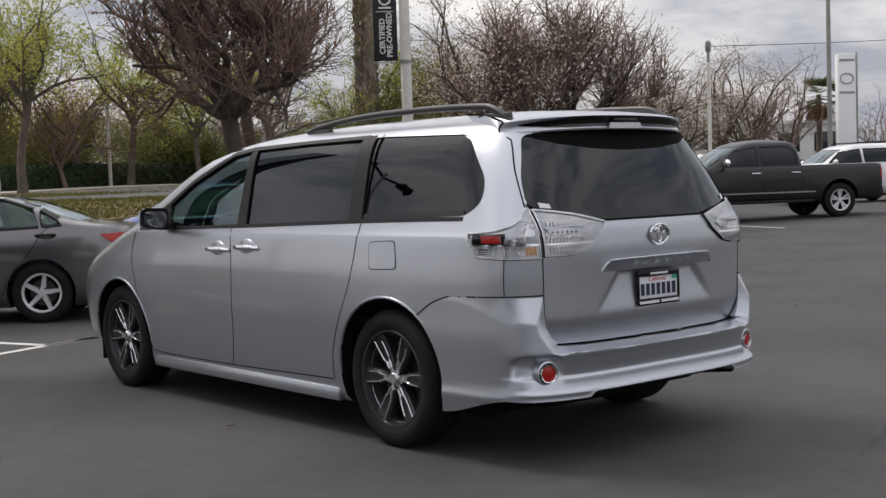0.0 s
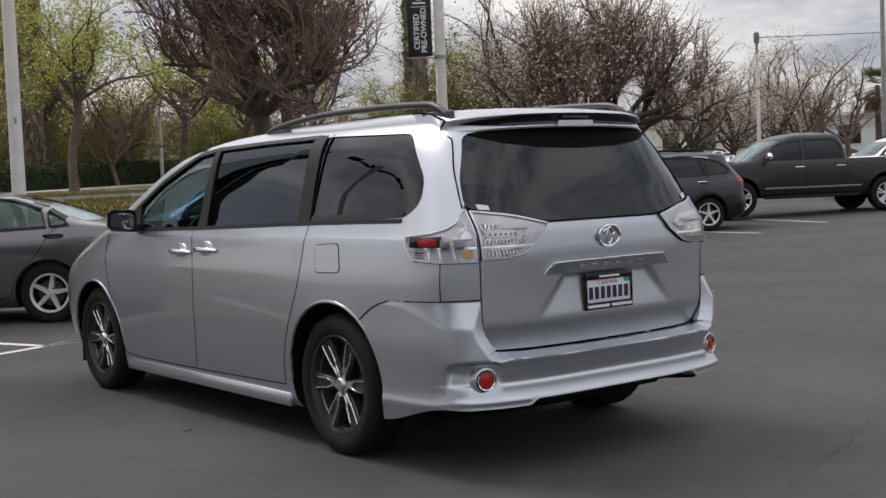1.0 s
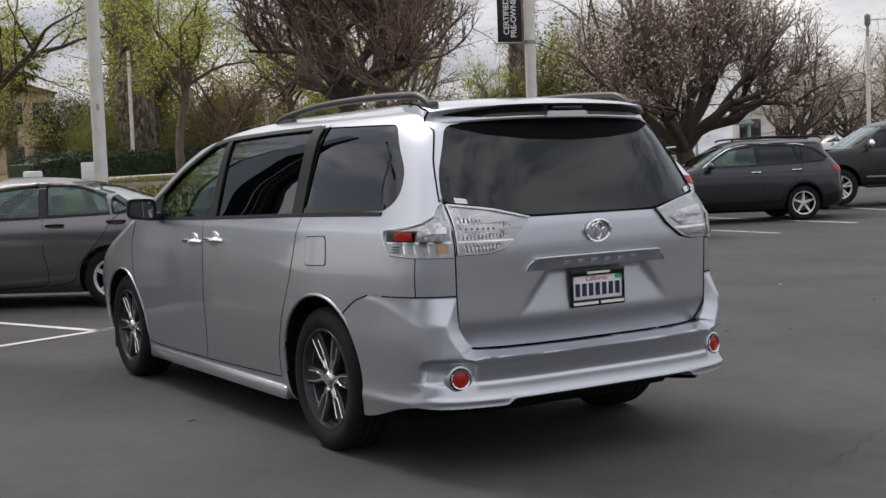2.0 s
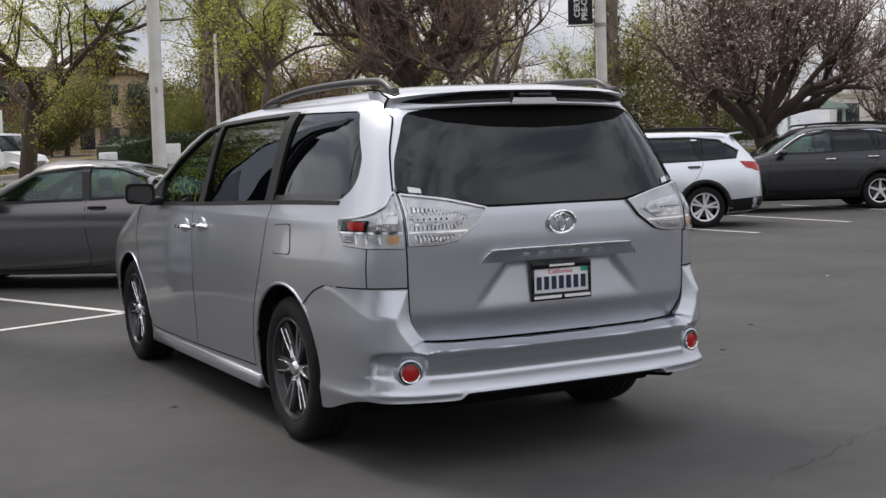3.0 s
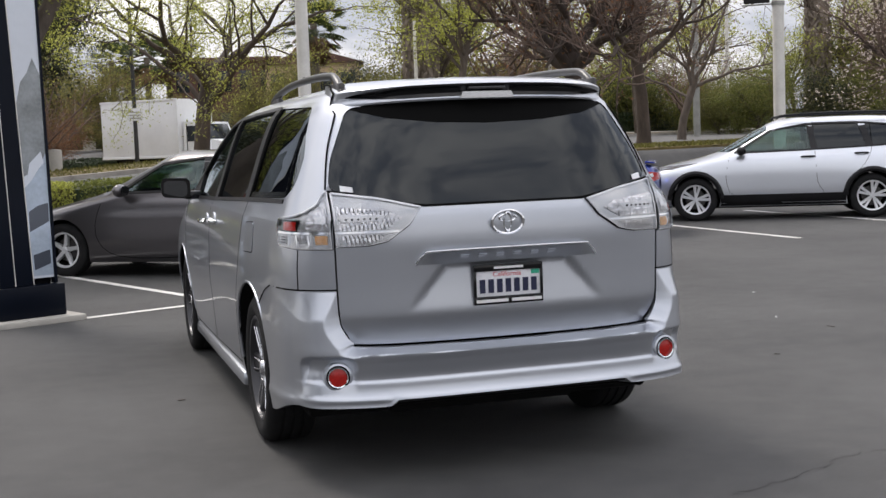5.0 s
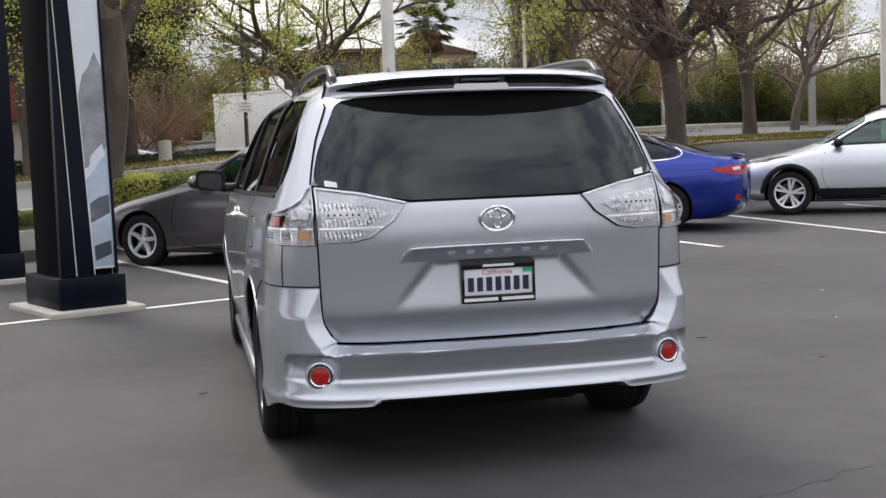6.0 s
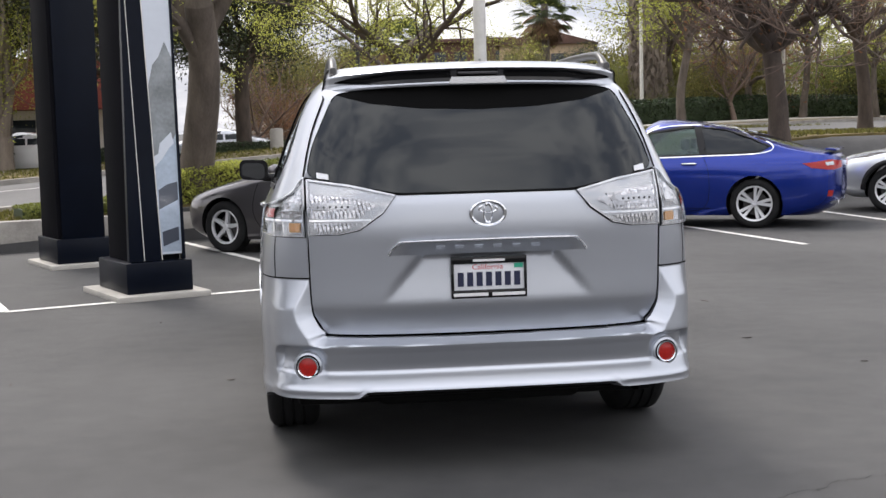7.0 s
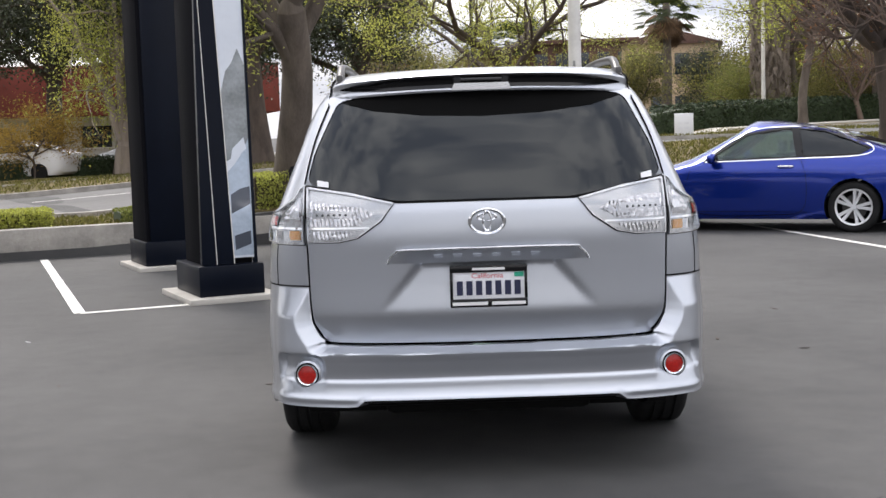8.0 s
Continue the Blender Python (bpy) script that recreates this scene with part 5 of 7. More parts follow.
    for x in (-0.36, 0.36):
        for y in (0.35, 1.25):
            chair = part("seat", box(x - 0.24, x + 0.24, y, y + 0.48, base, base + 0.2, 0.05), M_seat, car)
            part("backrest", moved(box(-0.24, 0.24, -0.06, 0.06, 0.0, 0.62, 0.05), pose(x, y, base + 0.15, 16, 0, 0)), M_seat, chair)
            part("headrest", box(x - 0.12, x + 0.12, y - 0.26, y - 0.17, base + 0.76, base + 0.92, 0.03), M_seat, chair)
    part("dashboard", box(-0.65, 0.65, 1.9, 2.3, 0.6, 0.88, 0.06), M_under, car)
    part("floor_pan", box(-0.7, 0.7, -0.6, 3.0, 0.19, 0.24, 0.02), M_under, car)
    track, wb, R, width, rim, spokes, style, mat, spin = wheels
    add_wheels(car, {"rl": (-track, 0, R, -1), "fl": (-track, wb, R, -1), "rr": (track, 0, R, 1), "fr": (track, wb, R, 1)}, R, width, rim, spokes, style, mat, M_under, spin)
    return car


def lot(x, y, turn):
    return pose(x, y, height(x, y), 0, 0, turn)


def stack(z0, z1, n=26, extra=()):
    return sorted(set([round(z0 + (z1 - z0) * i / n, 4) for i in range(n + 1)] + [z for z in extra if z0 < z < z1]))


# grey sedan
sedan = Shape(
    W=[(0.17, 0.80), (0.25, 0.85), (0.5, 0.872), (0.7, 0.872), (0.85, 0.85), (0.93, 0.815), (1.02, 0.765), (1.15, 0.705), (1.28, 0.64), (1.35, 0.585), (1.39, 0.50), (1.42, 0.36), (1.435, 0.2)],
    R=[(0.17, -0.7), (0.3, -0.9), (0.5, -0.95), (0.75, -0.955), (0.92, -0.93), (0.985, -0.86), (1.015, -0.66), (1.04, -0.42), (1.12, -0.2), (1.22, 0.05), (1.31, 0.32), (1.38, 0.62), (1.415, 0.85), (1.435, 1.1)],
    F=[(0.17, 3.35), (0.3, 3.54), (0.5, 3.56), (0.65, 3.5), (0.74, 3.3), (0.82, 3.0), (0.9, 2.65), (0.96, 2.4), (1.05, 2.18), (1.2, 1.86), (1.31, 1.62), (1.38, 1.5), (1.415, 1.45), (1.435, 1.4)],
    LR=[(0.2, 0.5), (0.9, 0.5), (1.05, 0.24), (1.43, 0.24)], NR=3.2, LF=[(0.2, 0.8), (0.9, 0.7), (1.1, 0.5), (1.43, 0.3)], NF=2.6, bulge=[(0, 0.5, 0.4, 0.3, 0.012), (2.67, 0.5, 0.4, 0.3, 0.015)])
SED_WIN = [([(1.93, 0.965), (1.40, 1.285), (0.86, 1.345), (0.80, 0.985)], M_clear), ([(0.72, 0.988), (0.78, 1.345), (0.42, 1.325), (0.10, 1.22), (0.02, 1.01)], M_clear), ([(-0.02, 1.01), (0.04, 1.20), (-0.16, 1.10), (-0.22, 1.025)], M_clear)]
sed_back = (rounded([(-0.56, 1.06), (0.56, 1.06), (0.46, 1.36), (-0.46, 1.36)], 0.05), 0.6, M_clear)
sed_shield = ([(-0.66, 0.98), (0.66, 0.98), (0.54, 1.36), (-0.54, 1.36)], 1.5)
SED_SEAMS = [[(0.76, 1.36), (0.76, 0.98), (0.74, 0.6), (0.70, 0.32), (0.9, 0.24), (1.9, 0.24), (2.2, 0.5), (2.1, 0.93)], [(-0.2, 1.06), (-0.02, 0.95), (0.1, 0.75), (0.33, 0.5), (0.42, 0.3), (0.7, 0.25)]]
SED_LAMPS = [([("y", -0.62, 0.915), ("y", -0.74, 0.83), ("y", -0.86, 0.78), ("x", 0.68, 0.76), ("x", 0.52, 0.80), ("x", 0.52, 0.92), ("y", -0.86, 0.93)], "corner", M_red, 0.006)]
grey_sedan = parked_car("sedan", "dark grey four-door sedan parked across a bay", lot(0.90, 8.45, 53.4), sedan, stack(0.17, 1.435, 28, (0.985, 1.015, 1.415)), M_greycar, SED_WIN, sed_back, sed_shield,
           [(0, 0.32, 0.36), (2.67, 0.32, 0.36)], (0.76, 2.67, 0.317, 0.195, 0.205, 5, "five", M_alloy, 10), SED_SEAMS, [(0.62, 0.90), (-0.06, 0.925)], (1.80, 0.95), SED_LAMPS, pillars=[[(0.81, 0.975), (0.865, 1.35), (0.775, 1.35), (0.715, 0.98)]])

# blue coupe
def higher(z):
    """The coupe's glasshouse, a little taller than its flanks."""
    return z if z < 0.93 else 0.93 + (z - 0.93) * 1.11


def tall(rows):
    return [(higher(z), v) for z, v in rows]


def tall_poly(rows):
    return [(a, higher(z)) for a, z in rows]


coupe = Shape(
    W=tall([(0.17, 0.84), (0.25, 0.89), (0.5, 0.918), (0.68, 0.92), (0.82, 0.905), (0.92, 0.865), (1.0, 0.81), (1.12, 0.745), (1.26, 0.67), (1.34, 0.605), (1.39, 0.51), (1.42, 0.36), (1.435, 0.2)]),
    R=tall([(0.17, -0.8), (0.3, -1.03), (0.5, -1.10), (0.75, -1.10), (0.9, -1.09), (0.97, -1.03), (1.0, -0.88), (1.03, -0.66), (1.1, -0.38), (1.2, -0.04), (1.3, 0.32), (1.37, 0.68), (1.41, 1.0), (1.435, 1.22)]),
    F=tall([(0.17, 3.45), (0.3, 3.66), (0.5, 3.70), (0.62, 3.63), (0.72, 3.42), (0.80, 3.1), (0.88, 2.75), (0.94, 2.5), (1.05, 2.2), (1.2, 1.88), (1.31, 1.66), (1.38, 1.55), (1.41, 1.5), (1.435, 1.45)]),
    LR=[(0.2, 0.5), (0.9, 0.5), (1.05, 0.26), (1.43, 0.26)], NR=3.0, LF=[(0.2, 0.8), (0.9, 0.7), (1.1, 0.5), (1.43, 0.3)], NF=2.6, bulge=[(0, 0.52, 0.42, 0.3, 0.016), (2.725, 0.5, 0.42, 0.3, 0.015)])
COUPE_WIN = [(tall_poly([(2.0, 0.955), (1.45, 1.275), (0.98, 1.335), (0.84, 1.335), (0.74, 0.985)] ), M_clear), (tall_poly([(0.66, 0.99), (0.76, 1.335), (0.42, 1.305), (0.06, 1.19), (-0.20, 1.075), (-0.05, 1.01)] ), M_tint)]
c_back = (rounded(tall_poly([(-0.58, 1.06), (0.58, 1.06), (0.45, 1.35), (-0.45, 1.35)]), 0.05), 0.75, M_tint)
c_shield = (tall_poly([(-0.68, 0.98), (0.68, 0.98), (0.55, 1.36), (-0.55, 1.36)]), 1.55)
C_SEAMS = [[(0.70, 0.98), (0.62, 0.8), (0.60, 0.5), (0.66, 0.3), (0.9, 0.235), (2.0, 0.235), (2.25, 0.5), (2.15, 0.92)], [(2.6, 0.28), (0.6, 0.27)]]
C_LAMPS = [([("y", -0.62, 0.86), ("y", -0.74, 0.80), ("y", -0.92, 0.775), ("x", 0.72, 0.77), ("x", 0.40, 0.80), ("x", 0.40, 0.88), ("y", -0.95, 0.905)], "corner", M_red, 0.008), ([("y", -0.90, 0.865), ("y", -0.92, 0.825), ("x", 0.70, 0.835), ("x", 0.70, 0.88)], "corner", M_reflector, 0.013), ([(0.72, 0.42), (0.80, 0.42), (0.80, 0.5), (0.72, 0.5)], "rear", M_red, 0.004)]
coupe_car = parked_car("coupe", "glossy blue two-door coupe with bright window trim", lot(5.66, 11.0, 61.4), coupe, stack(0.17, higher(1.435), 28, (0.97, 1.0)), M_blue, COUPE_WIN, c_back, c_shield,
           [(0, 0.335, 0.375), (2.725, 0.335, 0.375)], (0.80, 2.725, 0.332, 0.225, 0.235, 5, "pairs", M_alloy, 14), C_SEAMS, [(0.88, 0.875)], (1.85, 0.95), C_LAMPS,
           trim=(tall_poly([(2.02, 0.96), (1.45, 1.295), (0.95, 1.355), (0.42, 1.325), (0.06, 1.21), (-0.23, 1.08), (-0.06, 0.995), (0.7, 0.972), (1.98, 0.945)]), M_chrome))
for s in ("left", "right"):
    part("pillar_cover", coupe.patch(tall_poly([(0.75, 0.985), (0.85, 1.335), (0.75, 1.335), (0.65, 0.99)]), s, 0.004, 0.008, 0.08), M_gloss, coupe_car, "gloss black door pillar")
part("lip_spoiler", moved(box(-0.62, 0.62, -0.07, 0.07, -0.012, 0.012, 0.008), pose(0, -0.96, 1.035, 8, 0, 0)), M_blue, coupe_car)
part("bumper_trim", coupe.patch([(-0.7, 0.32), (0.7, 0.32), (0.7, 0.36), (-0.7, 0.36)], "rear", 0.012, 0.02, 0.08), M_chrome, coupe_car)
part("fuel_flap", coupe.patch(rounded([(-0.02, 0.88), (-0.17, 0.89), (-0.18, 0.76), (-0.03, 0.75)], 0.03), "left", 0.003, 0.004, 0.08), M_blue, coupe_car)

# pale silver estate with roof rails
estate = Shape(
    W=[(0.22, 0.82), (0.3, 0.88), (0.5, 0.91), (0.75, 0.915), (0.93, 0.895), (1.02, 0.86), (1.12, 0.81), (1.3, 0.735), (1.45, 0.675), (1.53, 0.61), (1.58, 0.52), (1.61, 0.38), (1.625, 0.2)],
    R=[(0.22, -0.8), (0.32, -1.03), (0.5, -1.07), (0.7, -1.06), (0.95, -1.03), (1.1, -0.97), (1.25, -0.86), (1.4, -0.72), (1.5, -0.62), (1.56, -0.55), (1.59, -0.42), (1.61, -0.2), (1.625, 0.1)],
    F=[(0.22, 3.4), (0.35, 3.65), (0.6, 3.72), (0.78, 3.62), (0.88, 3.35), (0.98, 2.85), (1.05, 2.55), (1.15, 2.3), (1.3, 2.02), (1.45, 1.75), (1.53, 1.58), (1.58, 1.45), (1.61, 1.3), (1.625, 1.1)],
    LR=[(0.2, 0.5), (1.1, 0.5), (1.62, 0.4)], NR=3.4, LF=[(0.2, 0.8), (0.95, 0.7), (1.2, 0.55), (1.62, 0.4)], NF=2.7, bulge=[(0, 0.55, 0.42, 0.3, 0.018), (2.745, 0.55, 0.42, 0.3, 0.018)])
EST_WIN = [([(2.12, 1.08), (1.55, 1.42), (0.98, 1.51), (0.92, 1.10)], M_clear), ([(0.84, 1.105), (0.90, 1.515), (0.20, 1.51), (0.06, 1.125)], M_tint), ([(-0.02, 1.13), (0.10, 1.505), (-0.28, 1.46), (-0.60, 1.27), (-0.55, 1.16)], M_tint)]
e_back = (rounded([(-0.66, 1.12), (0.66, 1.12), (0.54, 1.48), (-0.54, 1.48)], 0.06), -0.2, M_tint)
e_shield = ([(-0.72, 1.1), (0.72, 1.1), (0.6, 1.52), (-0.6, 1.52)], 1.6)
E_SEAMS = [[(0.88, 1.53), (0.87, 1.1), (0.84, 0.6), (0.82, 0.36), (2.0, 0.36), (2.25, 0.6), (2.2, 1.05)], [(0.02, 1.53), (0.0, 1.12), (0.12, 0.85), (0.36, 0.6), (0.46, 0.38), (0.82, 0.36)]]
E_LAMPS = [([("y", -0.60, 1.10), ("y", -0.70, 0.99), ("y", -0.92, 0.93), ("x", 0.68, 0.93), ("x", 0.58, 0.95), ("x", 0.58, 1.05), ("y", -0.90, 1.075)], "corner", M_red, 0.008), ([(0.62, 0.80), (0.86, 0.84), (0.86, 0.93), (0.58, 0.88)], "front", M_reflector, 0.006)]
estate_car = parked_car("estate_car", "pale silver estate car with black cladding and roof rails", lot(10.95, 11.65, 61.4), estate, stack(0.22, 1.625, 28, (1.59, 1.61)), M_lightsilver, EST_WIN, e_back, e_shield,
           [(0, 0.36, 0.395), (2.745, 0.36, 0.395)], (0.80, 2.745, 0.346, 0.225, 0.235, 5, "pairs", M_alloy, 8), E_SEAMS, [(0.98, 0.99), (0.16, 1.02)], (2.02, 1.06), E_LAMPS, (0.60, -0.45, 1.45, 1.655),
           cladding=[[(0.40, 0.235), (2.35, 0.235), (2.35, 0.41), (0.40, 0.41)], [(-0.40, 0.26), (-0.90, 0.30), (-0.90, 0.50), (-0.40, 0.46)]], mirror_mat=M_black,
           pillars=[[(0.93, 1.09), (0.985, 1.515), (0.895, 1.52), (0.83, 1.095)], [(0.07, 1.115), (0.205, 1.515), (0.095, 1.51), (-0.03, 1.12)]])

part("bumper_cladding", estate.patch([(-0.82, 0.30), (0.82, 0.30), (0.82, 0.50), (-0.82, 0.50)], "rear", 0.008, 0.014, 0.08), M_black, estate_car, "black lower bumper")
part("roof_spoiler", moved(box(-0.56, 0.56, -0.11, 0.10, -0.014, 0.014, 0.012), pose(0, -0.60, 1.568, -6, 0, 0)), M_lightsilver, estate_car)

# dark grey compact crossover
crossover = Shape(
    W=[(0.24, 0.82), (0.32, 0.88), (0.55, 0.915), (0.8, 0.92), (0.97, 0.90), (1.06, 0.86), (1.16, 0.805), (1.35, 0.73), (1.5, 0.665), (1.58, 0.60), (1.63, 0.50), (1.66, 0.36), (1.675, 0.2)],
    R=[(0.24, -0.75), (0.34, -0.93), (0.55, -0.96), (0.8, -0.93), (1.0, -0.92), (1.15, -0.84), (1.3, -0.72), (1.45, -0.62), (1.55, -0.60), (1.60, -0.58), (1.63, -0.45), (1.66, -0.2), (1.675, 0.1)],
    F=[(0.24, 3.3), (0.4, 3.55), (0.7, 3.62), (0.88, 3.52), (0.98, 3.2), (1.06, 2.75), (1.12, 2.45), (1.22, 2.2), (1.36, 1.95), (1.5, 1.7), (1.58, 1.52), (1.63, 1.4), (1.66, 1.2), (1.675, 1.0)],
    LR=[(0.2, 0.45), (1.1, 0.45), (1.67, 0.4)], NR=3.4, LF=[(0.2, 0.75), (1.0, 0.7), (1.2, 0.5), (1.67, 0.4)], NF=2.8, bulge=[(0, 0.58, 0.42, 0.3, 0.022), (2.69, 0.58, 0.42, 0.3, 0.02)])
X_WIN = [([(2.05, 1.12), (1.5, 1.46), (0.95, 1.55), (0.90, 1.14)], M_clear), ([(0.82, 1.145), (0.87, 1.555), (0.16, 1.54), (0.04, 1.165)], M_tint), ([(-0.02, 1.17), (0.08, 1.535), (-0.28, 1.46), (-0.55, 1.27), (-0.48, 1.2)], M_tint)]
x_back = (rounded([(-0.64, 1.18), (0.64, 1.18), (0.54, 1.52), (-0.54, 1.52)], 0.06), -0.2, M_tint)
x_shield = ([(-0.70, 1.16), (0.70, 1.16), (0.58, 1.57), (-0.58, 1.57)], 1.55)
X_SEAMS = [[(0.86, 1.57), (0.85, 1.14), (0.82, 0.65), (0.8, 0.42), (1.9, 0.42), (2.2, 0.65), (2.15, 1.1)], [(0.0, 1.57), (-0.02, 1.16), (0.1, 0.9), (0.36, 0.65), (0.45, 0.44), (0.8, 0.42)]]
X_LAMPS = [([("y", -0.60, 1.09), ("y", -0.66, 1.0), ("y", -0.82, 1.0), ("x", 0.66, 1.0), ("x", 0.45, 1.02), ("x", 0.45, 1.07), ("y", -0.80, 1.10)], "corner", M_red, 0.01)]
parked_car("crossover", "dark grey compact crossover with black cladding", lot(16.55, 13.1, 61.4), crossover, stack(0.24, 1.675, 28, (1.6, 1.66)), M_darkgrey, X_WIN, x_back, x_shield,
           [(0, 0.37, 0.40), (2.69, 0.37, 0.40)], (0.80, 2.69, 0.35, 0.225, 0.235, 5, "five", M_alloy, 0), X_SEAMS, [(0.97, 1.0), (0.12, 1.03)], (1.95, 1.10), X_LAMPS, (0.60, -0.5, 1.4, 1.70),
           trim=([(2.05, 1.13), (1.5, 1.485), (0.95, 1.575), (0.1, 1.56), (-0.1, 1.53)], M_chrome), cladding=[[(0.42, 0.27), (2.27, 0.27), (2.27, 0.42), (0.42, 0.42)], [(-0.42, 0.30), (-0.72, 0.34), (-0.72, 0.56), (-0.40, 0.50)]],
           pillars=[[(0.91, 1.13), (0.955, 1.555), (0.865, 1.56), (0.81, 1.135)], [(0.05, 1.155), (0.165, 1.545), (0.075, 1.54), (-0.03, 1.16)]])

# charcoal crew-cab pickup
truck = thing("pickup_truck", "charcoal crew-cab pickup truck with chrome mirrors and handles", "pickup", lot(22.9, 13.1, 62.0), "cars in the car park")
low = Shape(W=[(0.42, 0.93), (0.5, 0.97), (0.8, 0.99), (1.0, 0.99), (1.15, 0.975), (1.24, 0.95), (1.27, 0.92)], R=[(0.42, -1.15), (0.6, -1.25), (1.27, -1.24)],
            F=[(0.42, 4.4), (0.6, 4.6), (0.9, 4.62), (1.1, 4.55), (1.2, 4.35), (1.27, 4.0)], LR=[(0.4, 0.25), (1.27, 0.25)], NR=4.5, LF=[(0.4, 0.7), (1.27, 0.7)], NF=3.2, bulge=[(0, 0.7, 0.5, 0.35, 0.025), (3.7, 0.7, 0.5, 0.35, 0.025)])
cut = [box(-0.80, 0.80, -1.12, 0.78, 0.78, 1.6)]
for y in (0, 3.7):
    for s in (-1, 1):
        cut.append(moved(lathe([(0.0, -0.3), (0.49, -0.3), (0.49, 0.3), (0.0, 0.3)], "x", 40), Matrix.Translation((s * 1.0, y, 0.44))))
link_mesh("body", carve(low.solid(stack(0.42, 1.27, 14)), cut, [M_charcoal, M_under]), None, truck)
cab = Shape(W=[(1.2, 0.93), (1.3, 0.90), (1.5, 0.84), (1.7, 0.77), (1.8, 0.72), (1.87, 0.63), (1.92, 0.48), (1.94, 0.3)], R=[(1.2, 0.86), (1.5, 0.90), (1.8, 1.0), (1.87, 1.1), (1.92, 1.3), (1.94, 1.5)],
            F=[(1.2, 3.75), (1.27, 3.55), (1.4, 3.3), (1.6, 2.98), (1.75, 2.72), (1.85, 2.5), (1.92, 2.2), (1.94, 2.0)], LR=[(1.2, 0.25), (1.94, 0.25)], NR=4, LF=[(1.2, 0.5), (1.94, 0.4)], NF=3)
CAB_WIN = [[(3.10, 1.32), (2.68, 1.68), (2.12, 1.76), (2.10, 1.31)], [(2.0, 1.31), (2.02, 1.76), (1.28, 1.76), (1.10, 1.62), (1.08, 1.31)]]
cut = [cab.solid([1.24, 1.35, 1.5, 1.65, 1.78, 1.85], 0.06)] + [prism(p, "x", -1.4, 1.4) for p in CAB_WIN] + [prism([(-0.76, 1.3), (0.76, 1.3), (0.66, 1.78), (-0.66, 1.78)], "y", 2.45, 4.2), prism([(-0.6, 1.35), (0.6, 1.35), (0.55, 1.7), (-0.55, 1.7)], "y", 0.5, 1.3)]
link_mesh("cab", carve(cab.solid(stack(1.2, 1.94, 16)), cut, [M_charcoal, M_under]), None, truck)
for s in ("left", "right"):
    k = -1 if s == "left" else 1
    for poly in CAB_WIN:
        part("side_window", cab.patch(poly, s, -0.008, 0.004, 0.12), M_tint, truck)
        part("window_seal", cab.patch(ribbon(poly + [poly[0]], 0.03), s, 0.003, 0.01, 0.2), M_black, truck)
    for line in ([(2.05, 1.24), (2.05, 0.7), (2.0, 0.55), (1.1, 0.55)], [(1.0, 1.24), (1.0, 0.56)], [(3.2, 1.24), (3.2, 0.6), (2.05, 0.55)], [(0.84, 1.26), (0.84, 0.5)]):
        part("panel_gap", low.patch(ribbon(line, 0.012), s, 0.001, 0.006, 0.25), M_gap, truck)
    part("side_moulding", low.patch([(0.66, 0.62), (3.1, 0.62), (3.1, 0.655), (0.66, 0.655)], s, 0.012, 0.014, 0.3), M_chrome, truck, "chrome side moulding")
    part("side_step", box(min(k * 0.9, k * 1.02), max(k * 0.9, k * 1.02), 0.7, 3.1, 0.38, 0.45, 0.02), M_black, truck)
    for y in (2.22, 1.18):
        w = low.half(y, 1.12)
        part("door_handle", box(min(k * w, k * (w + 0.04)), max(k * w, k * (w + 0.04)), y - 0.12, y + 0.12, 1.10, 1.135, 0.012), M_chrome, truck, "chrome door handle")
    part("door_mirror", moved(merged(scoop(0, 0, 0, 0.13, 0.08, 0.10), box(min(0, -k * 0.25), max(0, -k * 0.25), -0.03, 0.03, -0.09, -0.04, 0.012)), pose(k * 1.10, 3.02, 1.38)), M_chrome, truck, "chrome door mirror")
    part("tail_lamp", low.patch([(low.turn_y(-1.10, 1.18), 1.18), (low.turn_y(-1.10, 0.92), 0.92), (low.turn_x(0.86, 0.92), 0.92), (low.turn_x(0.86, 1.18), 1.18)], "corner_" + s, 0.008, 0.016, 0.1), M_red, truck)
part("rear_bumper", merged(box(-0.95, 0.95, -1.42, -1.18, 0.52, 0.70, 0.04), box(-0.3, 0.3, -1.40, -1.1, 0.42, 0.55, 0.03)), M_polegrey, truck, "grey rear step bumper")
part("bed_cover", box(-0.84, 0.84, -1.13, 0.80, 1.262, 1.285, 0.01), M_black, truck, "black bed cover")
part("windscreen", cab.patch([(-0.76, 1.3), (0.76, 1.3), (0.66, 1.78), (-0.66, 1.78)], "front", -0.006, 0.004, 0.1), M_clear, truck)
part("bonnet", box(-0.80, 0.80, 3.3, 4.2, 1.255, 1.285, 0.015), M_charcoal, truck)
part("chassis", box(-0.5, 0.5, -1.1, 4.2, 0.40, 0.52, 0.03), M_under, truck)
add_wheels(truck, {"rl": (-0.87, 0, 0.41, -1), "fl": (-0.87, 3.7, 0.41, -1), "rr": (0.87, 0, 0.41, 1), "fr": (0.87, 3.7, 0.41, 1)}, 0.41, 0.275, 0.26, 5, "pairs", M_alloy, M_under, 0)

